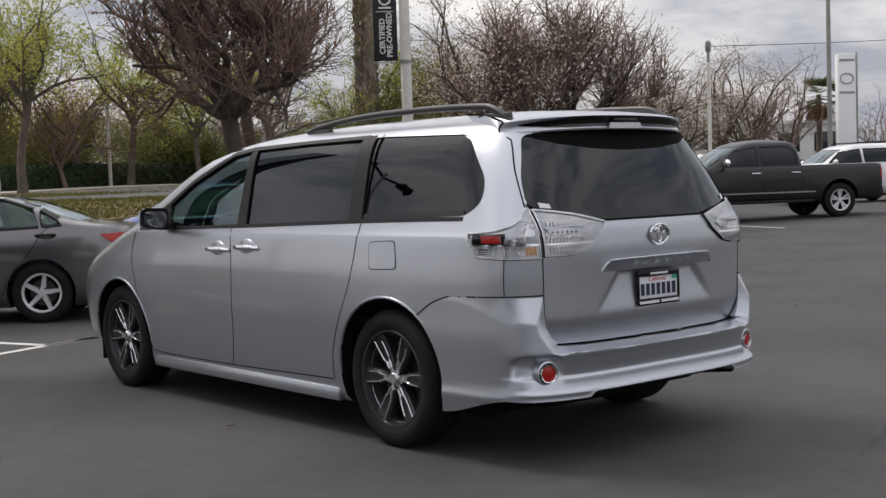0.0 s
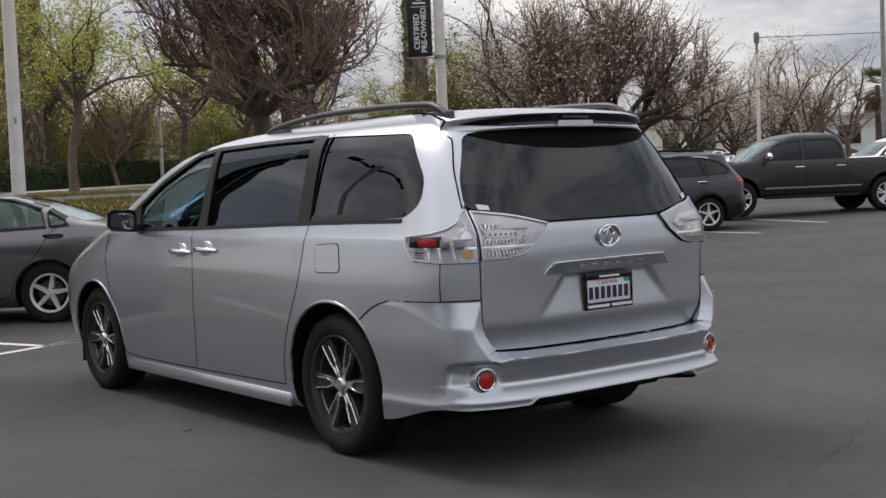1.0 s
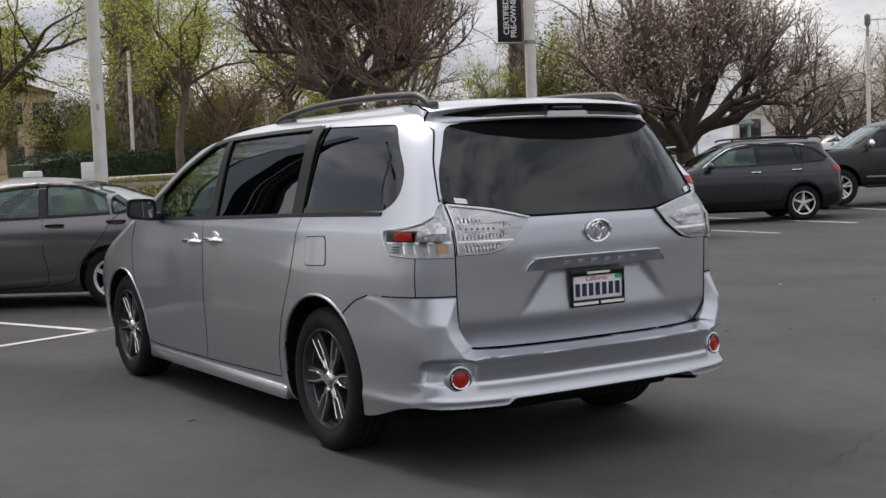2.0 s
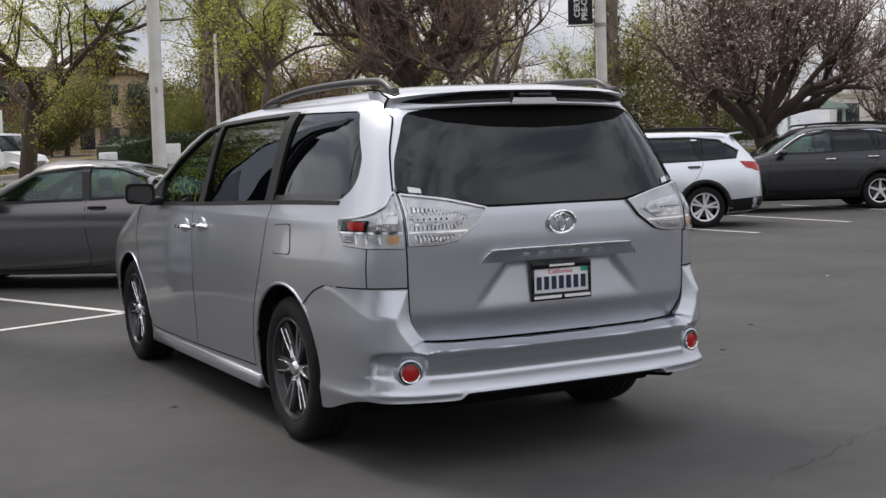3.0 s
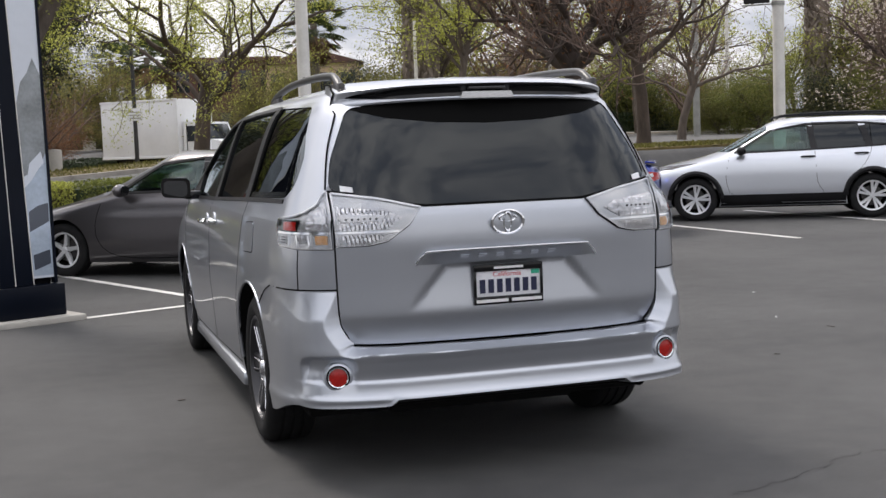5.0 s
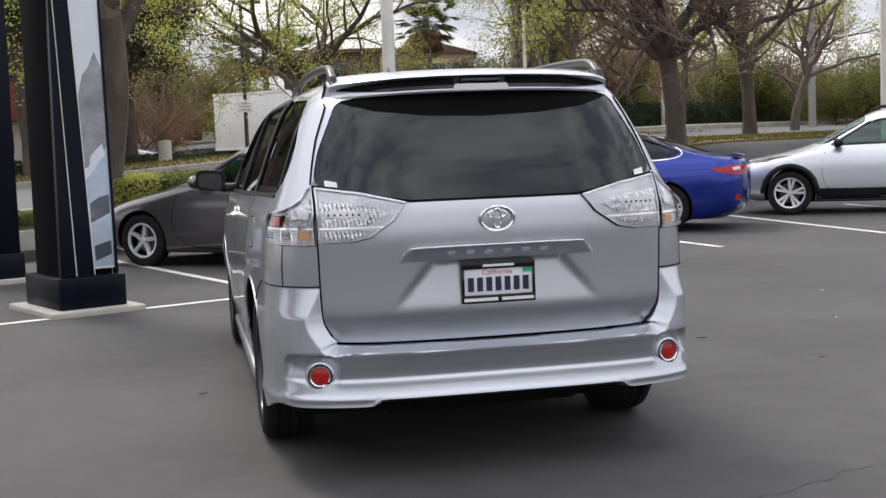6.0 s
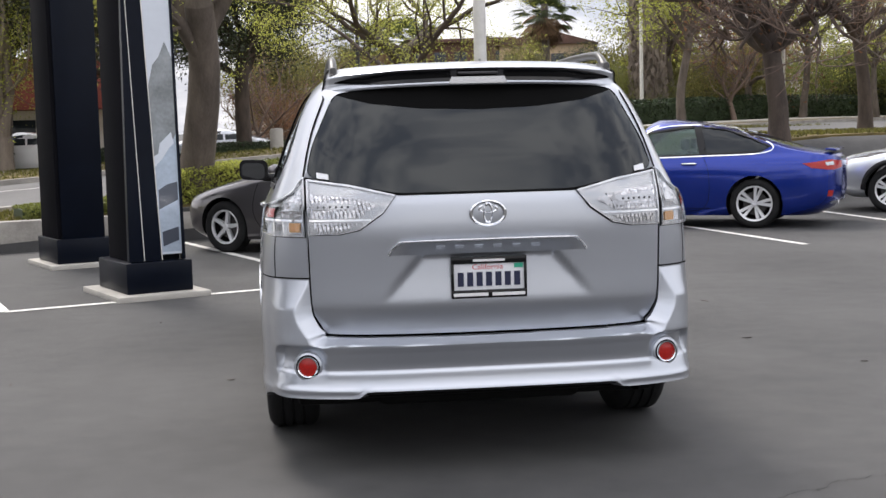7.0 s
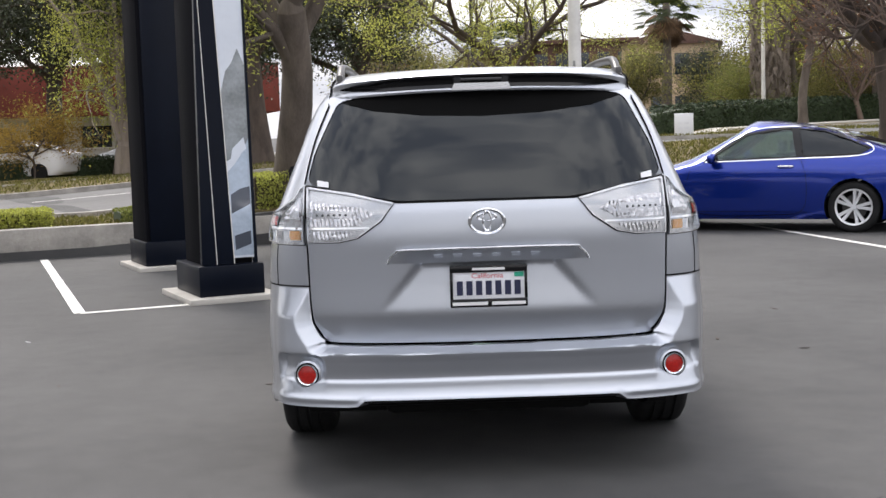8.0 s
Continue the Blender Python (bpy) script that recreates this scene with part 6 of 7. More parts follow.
# white full-size off-roader behind it
suv_shape = Shape(
    W=[(0.40, 0.90), (0.5, 0.96), (0.9, 1.0), (1.1, 0.985), (1.2, 0.95), (1.4, 0.89), (1.65, 0.81), (1.75, 0.75), (1.82, 0.64), (1.86, 0.45), (1.88, 0.25)],
    R=[(0.40, -1.0), (0.5, -1.18), (1.0, -1.2), (1.3, -1.15), (1.6, -1.05), (1.75, -1.0), (1.82, -0.9), (1.86, -0.7), (1.88, -0.3)],
    F=[(0.40, 3.7), (0.6, 3.95), (0.95, 3.98), (1.1, 3.85), (1.18, 3.3), (1.24, 2.9), (1.4, 2.62), (1.6, 2.3), (1.75, 2.0), (1.82, 1.8), (1.86, 1.5), (1.88, 1.2)],
    LR=[(0.4, 0.4), (1.88, 0.4)], NR=4, LF=[(0.4, 0.7), (1.88, 0.5)], NF=3)
S_WIN = [([(2.55, 1.26), (2.1, 1.62), (1.42, 1.70), (1.40, 1.27)], M_tint), ([(1.3, 1.27), (1.32, 1.70), (0.42, 1.70), (0.40, 1.28)], M_tint), ([(0.30, 1.28), (0.32, 1.70), (-0.7, 1.68), (-0.8, 1.30)], M_tint)]
parked_car("off_roader", "large white off-roader with dark windows and roof rails", lot(32.8, 17.1, 62.0), suv_shape, stack(0.40, 1.88, 24), M_white, S_WIN, ([(-0.7, 1.3), (0.7, 1.3), (0.6, 1.7), (-0.6, 1.7)], -0.3, M_tint), ([(-0.76, 1.28), (0.76, 1.28), (0.64, 1.70), (-0.64, 1.70)], 1.9),
           [(0, 0.44, 0.46), (2.95, 0.44, 0.46)], (0.87, 2.95, 0.40, 0.275, 0.26, 5, "five", M_alloy, 0), [[(1.36, 1.7), (1.36, 0.5)], [(0.36, 1.7), (0.38, 0.5)]], [(1.5, 1.12), (0.5, 1.13)], (2.4, 1.26),
           [([("y", -1.0, 1.15), ("y", -1.0, 0.85), ("x", 0.85, 0.85), ("x", 0.85, 1.15)], "corner", M_red, 0.008)], (0.66, -0.8, 1.6, 1.90))

# ---- entrance pylons, poles and signs ----
def pylon_frame(dn):
    p = Vector((-2.32, 5.02)) + SN * dn
    return pose(p.x, p.y, 0, 0, 0, 24.9)


def leg_face(z, f):
    """A point of the nearer leg's front, f across its width, at a height."""
    t = (z - 0.33) / 2.5
    left, right = 0.045 + 0.035 * t, 0.555 - 0.030 * t
    return left + (right - left) * f


def leg_panel(rows, mat, name, y0, y1, parent, label=""):
    """A cladding panel: rows of height and the two shares of the width."""
    bm, rings = bmesh.new(), []
    for z, a, b in rows:
        rings.append([bm.verts.new(p) for p in ((leg_face(z, a), y0, z), (leg_face(z, b), y0, z), (leg_face(z, b), y1, z), (leg_face(z, a), y1, z))])
    for r, s in zip(rings, rings[1:]):
        for k in range(4):
            bm.faces.new((r[k], r[(k + 1) % 4], s[(k + 1) % 4], s[k]))
    bm.faces.new(rings[0])
    bm.faces.new(rings[-1])
    bmesh.ops.recalc_face_normals(bm, faces=bm.faces[:])
    return part(name, bm, mat, parent, label, smooth=False)


pylon = thing("entrance_pylon", "black entrance pylon with a glossy picture panel on a concrete pad", "sign pylon", pylon_frame(0), "entrance pylons")
part("pad", box(-0.12, 0.72, -0.13, 1.0, -0.02, 0.05, 0.012), M_pavement, pylon, "pale concrete pad")
part("plinth", box(0, 0.6, 0, 0.86, 0.05, 0.325, 0.012), M_pylon, pylon, "black plinth")
part("core", box(0.075, 0.52, 0.10, 0.76, 0.32, 4.3, 0.006), M_pylonside, pylon)
leg_panel([(0.33, 0.0, 0.262), (2.83, 0.0, 0.055), (4.3, 0.0, 0.02)], M_pylon, "cladding", 0.055, 0.11, pylon, "black cladding")
leg_panel([(0.33, 0.262, 0.276), (2.83, 0.055, 0.07), (4.3, 0.02, 0.03)], M_pole, "light_strip", 0.05, 0.10, pylon, "thin white strip")
leg_panel([(0.33, 0.276, 0.575), (2.83, 0.07, 0.365), (4.3, 0.03, 0.25)], M_pylon, "cladding", 0.055, 0.11, pylon, "black cladding")
leg_panel([(0.33, 0.575, 0.59), (2.83, 0.365, 0.38), (4.3, 0.25, 0.262)], M_pole, "panel_edge", 0.048, 0.10, pylon, "white panel edge")
leg_panel([(0.33, 0.945, 1.0), (2.83, 0.955, 1.0), (4.3, 0.96, 1.0)], M_pylon, "cladding", 0.045, 0.11, pylon, "black frame")
# the printed picture, from the foot up
def share(z, a):
    lo, hi = prof([(0.33, 0.59), (2.83, 0.38), (4.3, 0.262)], z), prof([(0.33, 0.945), (2.83, 0.955), (4.3, 0.96)], z)
    return lo + (hi - lo) * a


picture = leg_panel([(0.38, share(0.38, 0), share(0.38, 1)), (1.5, share(1.5, 0), share(1.5, 1)), (2.83, share(2.83, 0), share(2.83, 1)), (4.3, share(4.3, 0), share(4.3, 1))], M_sky_print, "picture_panel", 0.055, 0.10, pylon, "printed panel of sky, hills and cars")
def print_patch(points, mat, name, y):
    bm = bmesh.new()
    a = [bm.verts.new((leg_face(z, share(z, f)), y, z)) for f, z in points]
    b = [bm.verts.new((leg_face(z, share(z, f)), y + 0.002, z)) for f, z in points]
    bm.faces.new(a)
    bm.faces.new(b[::-1])
    for i in range(len(a)):
        j = (i + 1) % len(a)
        bm.faces.new((a[i], b[i], b[j], a[j]))
    bmesh.ops.recalc_face_normals(bm, faces=bm.faces[:])
    return part(name, bm, mat, picture, smooth=False)


print_patch([(0, 1.25), (1, 1.35), (1, 2.1), (0.75, 2.25), (0.5, 2.12), (0.25, 2.05), (0, 1.85)], M_hill_print, "printed_hill", 0.0525)
print_patch([(0, 0.4), (1, 0.4), (1, 1.45), (0.7, 1.32), (0.35, 1.22), (0, 1.15)], M_car_print, "printed_car", 0.0522)
print_patch([(0.05, 0.78), (0.95, 0.86), (0.95, 1.02), (0.5, 1.0), (0.08, 0.95)], M_dark_print, "printed_grille", 0.0518)
print_patch([(0.1, 0.45), (0.9, 0.5), (0.9, 0.62), (0.1, 0.58)], M_dark_print, "printed_shade", 0.0518)
print_patch([(0.15, 1.22), (0.9, 1.36), (0.8, 1.46), (0.3, 1.36)], M_sky_print, "printed_screen", 0.0518)

pylon2 = thing("entrance_pylon", "plain black entrance pylon leg on a concrete pad", "sign pylon", pylon_frame(3.27), "entrance pylons")
part("pad", box(0.12, 0.90, -0.12, 1.0, -0.02, 0.05, 0.012), M_pavement, pylon2, "pale concrete pad")
part("plinth", box(0.22, 0.80, 0, 0.86, 0.05, 0.325, 0.012), M_pylon, pylon2, "black plinth")
part("core", box(0.25, 0.31, 0.06, 0.78, 0.32, 4.3, 0.006), M_pylonside, pylon2, "grey metal edge")
part("cladding", box(0.295, 0.77, 0.045, 0.80, 0.32, 4.3, 0.004), M_pylon, pylon2, "black cladding")


def pole(name, label, x, y, top, r0, r1, mat, base=0.0, group="", category="lamp post"):
    z = height(x, y)
    p = thing(name, label, category, pose(x, y, z), group)
    part("shaft", tube([(0, 0, -0.3), (0, 0, (top - z) * 0.5), (0, 0, top - z)], [r0, (r0 + r1) / 2, r1], 14), mat, p)
    if base:
        part("footing", lathe([(0.0, base), (r0 * 2.0, base), (r0 * 2.4, base - 0.05), (r0 * 2.4, -0.3)], "z", 20), M_concrete, p, "concrete footing")
    return p


lamp_post = pole("lamp_post", "white painted steel lamp post with a hand-hole cover", 2.0, 13.35, 9.0, 0.105, 0.08, M_pole, 0.2, "white lamp posts")
part("cover_plate", moved(box(-0.02, 0.02, -0.104, -0.09, 0, 0.09, 0.006), pose(0, 0, 2.42 - height(2.0, 13.35), 0, 0, -14)), M_polegrey, lamp_post)
banner_post = pole("lamp_post", "white lamp post carrying a black hanging banner", 12.75, 17.0, 9.5, 0.125, 0.11, M_pole, 0.5, "white lamp posts")
bz = height(12.75, 17.0)
turn = pose(0, 0, 0, 0, 0, -38)
banner = part("banner", moved(box(-0.70, -0.17, -0.012, 0.012, 4.08 - bz, 6.1 - bz, 0.004), turn), M_banner, banner_post, "black fabric banner")
for z in (4.05, 6.12):
    part("banner_arm", moved(tube([(0, 0, z - bz), (-0.74, 0, z - bz)], 0.016, 8), turn), M_polegrey, banner_post)
    part("clamp", lathe([(0.135, z - bz - 0.04), (0.135, z - bz + 0.04)], "z", 20), M_polegrey, banner_post)
words("CERTIFIED", 0.17, M_letter, banner, turn @ pose(-0.50, -0.016, 4.63 - bz, 90, -90, 0), "banner_line", 0.002, 1.0, 0.004)
words("PRE-OWNED", 0.17, M_letter, banner, turn @ pose(-0.34, -0.016, 4.66 - bz, 90, -90, 0), "banner_line", 0.002, 1.0, 0.004)
part("banner_rule", moved(box(-0.62, -0.26, -0.018, -0.012, 5.17 - bz, 5.185 - bz), turn), M_letter, banner)
part("banner_mark", moved(lathe([(0.10, -0.003), (0.14, -0.003), (0.14, 0.003), (0.10, 0.003)], "x", 32, True), turn @ Matrix.Translation((-0.43, -0.016, 5.45 - bz)) @ Matrix.Rotation(radians(90), 4, "Z")), M_letter, banner)
part("banner_mark", moved(box(-0.57, -0.29, -0.018, -0.012, 5.24 - bz, 5.28 - bz), turn), M_letter, banner)

twin = pole("lamp_post", "tall white lamp post with two arms over the planting strip", -7.6, 11.7, 8.0, 0.11, 0.08, M_pole, 0.5, "white lamp posts")
for k in (-1, 1):
    arm = part("lamp_arm", tube([(0, 0, 7.8 - height(-7.6, 11.7)), (k * 1.0, 0.1 * k, 8.0 - height(-7.6, 11.7))], 0.05, 8), M_poledark, twin)
    part("luminaire", box(min(k * 0.95, k * 1.65), max(k * 0.95, k * 1.65), -0.17, 0.17, 7.94 - height(-7.6, 11.7), 8.08 - height(-7.6, 11.7), 0.03), M_poledark, arm, "dark lamp head")
mast = pole("aerial_mast", "pale slim aerial mast with a whip on top", 30.7, 22.6, 5.2, 0.075, 0.06, M_pole, 0, "", "mast")
part("aerial", tube([(0, 0, 5.0 - height(30.7, 22.6)), (0, 0, 5.95 - height(30.7, 22.6))], 0.05, 8), M_polegrey, mast)
part("aerial_head", lathe([(0.0, 5.95 - height(30.7, 22.6)), (0.1, 5.9 - height(30.7, 22.6)), (0.1, 5.6 - height(30.7, 22.6)), (0.03, 5.5 - height(30.7, 22.6))], "z", 12), M_polegrey, mast)
pole("street_lamp", "tall grey galvanised lighting column", 38.9, 23.1, 13.0, 0.10, 0.075, M_polegrey)
for x, y, top in ((35.5, 68.6, 9.0), (18.2, 62.0, 7.5), (29.0, 47.0, 8.5), (22.0, 52.0, 6.5), (51.0, 46.0, 6.0), (46.0, 40.0, 4.5), (14.8, 51.0, 7.2)):
    pole("street_lamp", "slim pale lamp post beyond the street", x, y, top, 0.10, 0.07, M_pole, 0.0, "far lamp posts")
utility = pole("utility_pole", "grey utility pole between the trees", 24.3, 41.5, 11.0, 0.15, 0.12, M_polegrey, 0.0, "", "utility pole")

sign_post = pole("lamp_post", "dark lamp post with a small white sign", 1.5, 46.0, 7.2, 0.09, 0.07, M_poledark, 0.7)
part("sign_plate", box(-0.32, 0.32, -0.12, -0.09, 3.03 - 0.25 - height(1.5, 46), 3.03 + 0.25 - height(1.5, 46), 0.01), M_sticker, sign_post, "small white sign")
part("luminaire", box(-0.1, 0.8, -0.15, 0.15, 7.15 - height(1.5, 46), 7.28 - height(1.5, 46), 0.03), M_poledark, sign_post)
for i in range(3):
    part("sign_bar", box(-0.22, 0.22, -0.125, -0.119, 2.86 + i * 0.12 - height(1.5, 46), 2.9 + i * 0.12 - height(1.5, 46)), M_polegrey, sign_post)

g = height(7.6, 33.1)
board = thing("site_sign", "low white notice slab standing on the grass", "sign", pose(7.6, 33.1, g, 0, 0, -14))
part("slab", box(-0.29, 0.29, -0.09, 0.09, -0.2, 0.80, 0.015), M_sticker, board)
for z in (0.46, 0.31):
    for x in (-0.12, 0.08):
        part("sign_bar", box(x - 0.07, x + 0.07, -0.10, -0.089, z, z + 0.07), M_plate, board)

g = height(56.1, 33.2)
tall = thing("brand_sign", "tall white illuminated sign tower with an oval mark", "sign", pose(56.1, 33.2, g, 0, 0, -38))
part("tower", box(-0.48, 0.52, -0.25, 0.25, 0, 7.55 - g, 0.04), M_signwhite, tall)
part("tower_edge", box(0.50, 0.60, -0.28, -0.22, 0, 7.6 - g, 0.02), M_polegrey, tall)
part("sign_bar", box(-0.40, 0.40, -0.28, -0.255, 7.15 - g, 7.25 - g), M_polegrey, tall)
part("oval_mark", moved(lathe([(0.86, -0.02), (1.0, -0.02), (1.0, 0.02), (0.86, 0.02)], "x", 32, True), Matrix.Translation((0, -0.27, 6.2 - g)) @ Matrix.Diagonal((0.38, 1, 0.3, 1)) @ Matrix.Rotation(radians(90), 4, "Z")), M_polegrey, tall)
part("sign_bar", box(-0.40, 0.40, -0.28, -0.255, 5.4 - g, 5.5 - g), M_polegrey, tall)

g = height(2.7, 22.5)
cabinet = thing("utility_cabinet", "small white utility cabinet on the verge", "cabinet", pose(3.6, 24.0, height(3.6, 24.0), 0, 0, 20))
part("housing", box(-0.17, 0.17, -0.15, 0.15, -0.1, 0.62, 0.03), M_sticker, cabinet)
part("door", box(-0.14, 0.14, -0.165, -0.145, 0.1, 0.55, 0.008), M_plate, cabinet)

wire = from_lists("overhead_cable", *(lambda bm: ([tuple(v.co) for v in bm.verts], [[v.index for v in f.verts] for f in bm.faces]))((lambda b: (b.verts.index_update(), b)[1])(tube(curve([(30.7, 22.6, 5.75), (45, 24.0, 6.8), (70, 26, 9.0)]), 0.013, 5))), M_wire)
tagged(wire, "thin dark overhead cable", "cable")

# box truck across the street
g = height(2.2, 50.7)
lorry = thing("box_truck", "white box truck with a plain cargo body", "truck", pose(2.2, 50.7, g, 0, 0, -43))
part("cargo_box", box(-1.4, 2.7, -1.2, 1.2, 0.95, 3.35, 0.03), M_truckbox, lorry, "plain white cargo box")
part("box_rail", merged(box(-1.42, 2.72, -1.23, 1.23, 0.88, 0.98, 0.02), box(2.66, 2.73, -1.23, 1.23, 0.95, 3.37, 0.02), box(-1.42, 2.73, -1.225, -1.19, 3.28, 3.38, 0.01)), M_truckbox, lorry, "white edge rails of the box")
cabin = part("cab", prism([(2.8, 0.75), (4.05, 0.75), (4.05, 1.55), (3.72, 2.35), (2.85, 2.40)], "y", -1.0, 1.0), M_truckbox, lorry, "white cab", smooth=False)
for k in (-1, 1):
    part("cab_window", prism([(3.05, 1.55), (3.90, 1.55), (3.62, 2.2), (3.05, 2.2)], "y", k * 1.0 - 0.02, k * 1.0 + 0.02), M_pane, cabin)
    part("door_gap", prism([(3.0, 0.9), (3.03, 0.9), (3.03, 2.28), (3.0, 2.28)], "y", k * 1.005 - 0.01, k * 1.005 + 0.01), M_gap, cabin)
    part("door_mirror", box(3.92, 4.02, k * 1.22 - 0.1, k * 1.22 + 0.1, 1.55, 1.95, 0.03), M_poledark, cabin)
    part("fuel_tank", moved(lathe([(0.0, -0.5), (0.24, -0.5), (0.27, -0.46), (0.27, 0.46), (0.24, 0.5), (0.0, 0.5)], "x", 20), Matrix.Translation((3.25, k * 0.85, 0.72))), M_chrome, lorry, "bright fuel tank")
part("windscreen", moved(box(-0.86, 0.86, -0.02, 0.02, -0.36, 0.36, 0.01), pose(3.90, 0, 1.93, 0, -22, 0) @ Matrix.Rotation(radians(90), 4, "Z")), M_pane, cabin)
hood = part("bonnet", prism([(4.05, 0.72), (5.15, 0.70), (5.20, 1.15), (5.0, 1.42), (4.05, 1.62)], "y", -0.72, 0.72), M_truckbox, lorry, smooth=False)
part("grille", box(5.14, 5.22, -0.42, 0.42, 0.75, 1.2, 0.03), M_polegrey, hood)
part("front_bumper", box(5.1, 5.32, -1.05, 1.05, 0.42, 0.68, 0.05), M_chrome, lorry)
for k in (-1, 1):
    part("wing", moved(lathe([(0.50, -0.17), (0.66, -0.17), (0.70, 0.0), (0.66, 0.17), (0.50, 0.17)], "x", 28), pose(4.55, k * 0.85, 0.50, 0, 0, 90)), M_truckbox, hood, "rounded white wing")
part("chassis", box(-1.3, 5.0, -0.45, 0.45, 0.45, 0.95, 0.03), M_under, lorry)
for x in (-0.3, 4.55):
    for k in (-1, 1):
        wheel = part("wheel", moved(lathe([(0.0, -0.02), (0.25, -0.10), (0.27, -0.14)], "x", 24), pose(x, k * 0.92, 0.48, 0, 0, 90 if k < 0 else -90)), M_polegrey, lorry)
        part("tyre", moved(lathe([(0.26, -0.15), (0.44, -0.15), (0.48, -0.08), (0.48, 0.08), (0.44, 0.15), (0.26, 0.15)], "x", 28), pose(x, k * 0.92, 0.48, 0, 0, 90 if k < 0 else -90)), M_tyre, wheel)

# distant buildings
def building(name, label, x, y, turn, w, d, z0, z1, wall_mat, roof_mat, floors, bays, pitch=0.0, win=M_pane, over=0.4):
    g = height(x, y)
    b = thing(name, label, "building", pose(x, y, g, 0, 0, turn))
    part("wall", box(-w / 2, w / 2, 0, d, -0.5, z1 - g), wall_mat, b)
    if pitch:
        bm = prism([(-w / 2 - over, z1 - g), (w / 2 + over, z1 - g), (0, z1 - g + pitch)], "y", -over, d + over)
        part("roof", bm, roof_mat, b, smooth=False)
    else:
        part("roof", box(-w / 2 - over, w / 2 + over, -over, d + over, z1 - g, z1 - g + 0.35, 0.03), roof_mat, b)
    fh = (z1 - z0) / floors
    for f in range(floors):
        for i in range(bays):
            cx = -w / 2 + w * (i + 0.5) / bays
            zz = z0 - g + f * fh + fh * 0.28
            pane = part("window", box(cx - w / bays * 0.3, cx + w / bays * 0.3, -0.06, 0.02, zz, zz + fh * 0.5, 0.01), win, b)
            part("window_frame", box(cx - w / bays * 0.34, cx + w / bays * 0.34, -0.09, -0.05, zz - 0.1, zz, 0.01), wall_mat, pane)
    return b


building("apartment_house", "tan stucco house with a low pitched roof", 18.6, 93.5, -12, 7.5, 9, 1.5, 8.2, M_stucco, M_brownroof, 2, 4, 1.2)
building("office_block", "brown roofed low building behind trees", 13.0, 104.0, -8, 9.0, 8, 2.0, 9.2, M_brownroof, M_brownroof, 2, 5)
building("shop_building", "low building with a dark red band over cream walls", -16.0, 53.0, 14, 16.0, 10, 0.9, 2.9, M_cream, M_redwall, 1, 7)
band = thing("fascia", "deep dark red fascia along the shop building", "fascia", pose(-16.0, 53.0, height(-16, 53), 0, 0, 14))
part("panel", box(-8.5, 8.5, -1.2, 0.2, 2.9 - height(-16, 53), 5.2 - height(-16, 53), 0.04), M_redwall, band)
building("warehouse", "white flat-roofed warehouse in the distance", 90.0, 70.0, -50, 26, 14, 2.0, 5.6, M_whitewall, M_whitewall, 1, 8)
building("low_shop", "pale low building behind bushes", 1.0, 92.0, 0, 14, 8, 1.0, 4.4, M_cream, M_brownroof, 1, 6)
canopy = thing("shelter", "pale green roofed open shelter", "shelter", pose(52.6, 51.7, height(52.6, 51.7), 0, 0, -44))
part("roof", prism([(-1.9, 2.1), (1.9, 2.1), (1.7, 2.3), (0, 2.75), (-1.7, 2.3)], "y", -1.6, 1.6), M_canopy, canopy, smooth=False)
for x in (-1.6, 1.6):
    for yy in (-1.3, 1.3):
        part("post", tube([(x, yy, -0.2), (x, yy, 2.15)], 0.07, 8), M_canopy, canopy)


def far_car(x, y, turn, mat, label):
    """A car far off: shell, glass and wheels."""
    c = thing("parked_car", label, "car", pose(x, y, height(x, y), 0, 0, turn), "cars far off")
    me = sedan.solid(stack(0.2, 1.43, 12, (1.015,)))
    part("body", me, mat, c)
    for s in ("left", "right"):
        for poly, glass in SED_WIN[:2]:
            part("side_window", sedan.patch(poly, s, 0.004, 0.006, 0.3), M_pane, c)
        k = -1 if s == "left" else 1
        for yy in (0, 2.67):
            part("wheel", moved(lathe([(0.0, -0.1), (0.2, -0.11), (0.31, -0.1), (0.32, 0.1), (0, 0.1)], "x", 18), pose(k * 0.78, yy, 0.32, 0, 0, 0 if k < 0 else 180)), M_tyre, c)
    part("rear_window", sedan.patch(sed_back[0], "rear", 0.004, 0.006, 0.3), M_pane, c)


far_car(-9.3, 38.6, 78, M_white, "white car parked behind the far hedge")
far_car(-13.4, 37.3, 78, M_white, "white car parked behind the far verge")
far_car(-3.0, 44.0, 80, M_lightsilver, "pale car parked behind the far hedge")
far_car(-3.6, 47.5, 80, M_white, "white car parked near distant trees")
for i, (x, y, mat, label) in enumerate(((74, 60, M_white, "white car in the far car park"), (78.5, 57.5, M_lightsilver, "silver car in the far car park"), (83, 55, M_darkgrey, "dark car in the far car park"), (60.5, 45, M_white, "white car near the far shelter"), (49.0, 29.5, M_lightsilver, "pale car beyond the pickup truck"), (53, 27.5, M_white, "white car beyond the off-roader"))):
    far_car(x, y, 55 + 5 * (i % 3), mat, label)
g = height(-1.7, 36.0)
bollard = thing("vent_post", "pale concrete post on the far verge", "post", pose(-1.7, 36.0, g))
part("post", lathe([(0.0, 1.0), (0.2, 0.98), (0.22, 0.9), (0.22, -0.2)], "z", 16), M_pavement, bollard)

# ---- trees and plants ----
rng = np.random.default_rng(7)


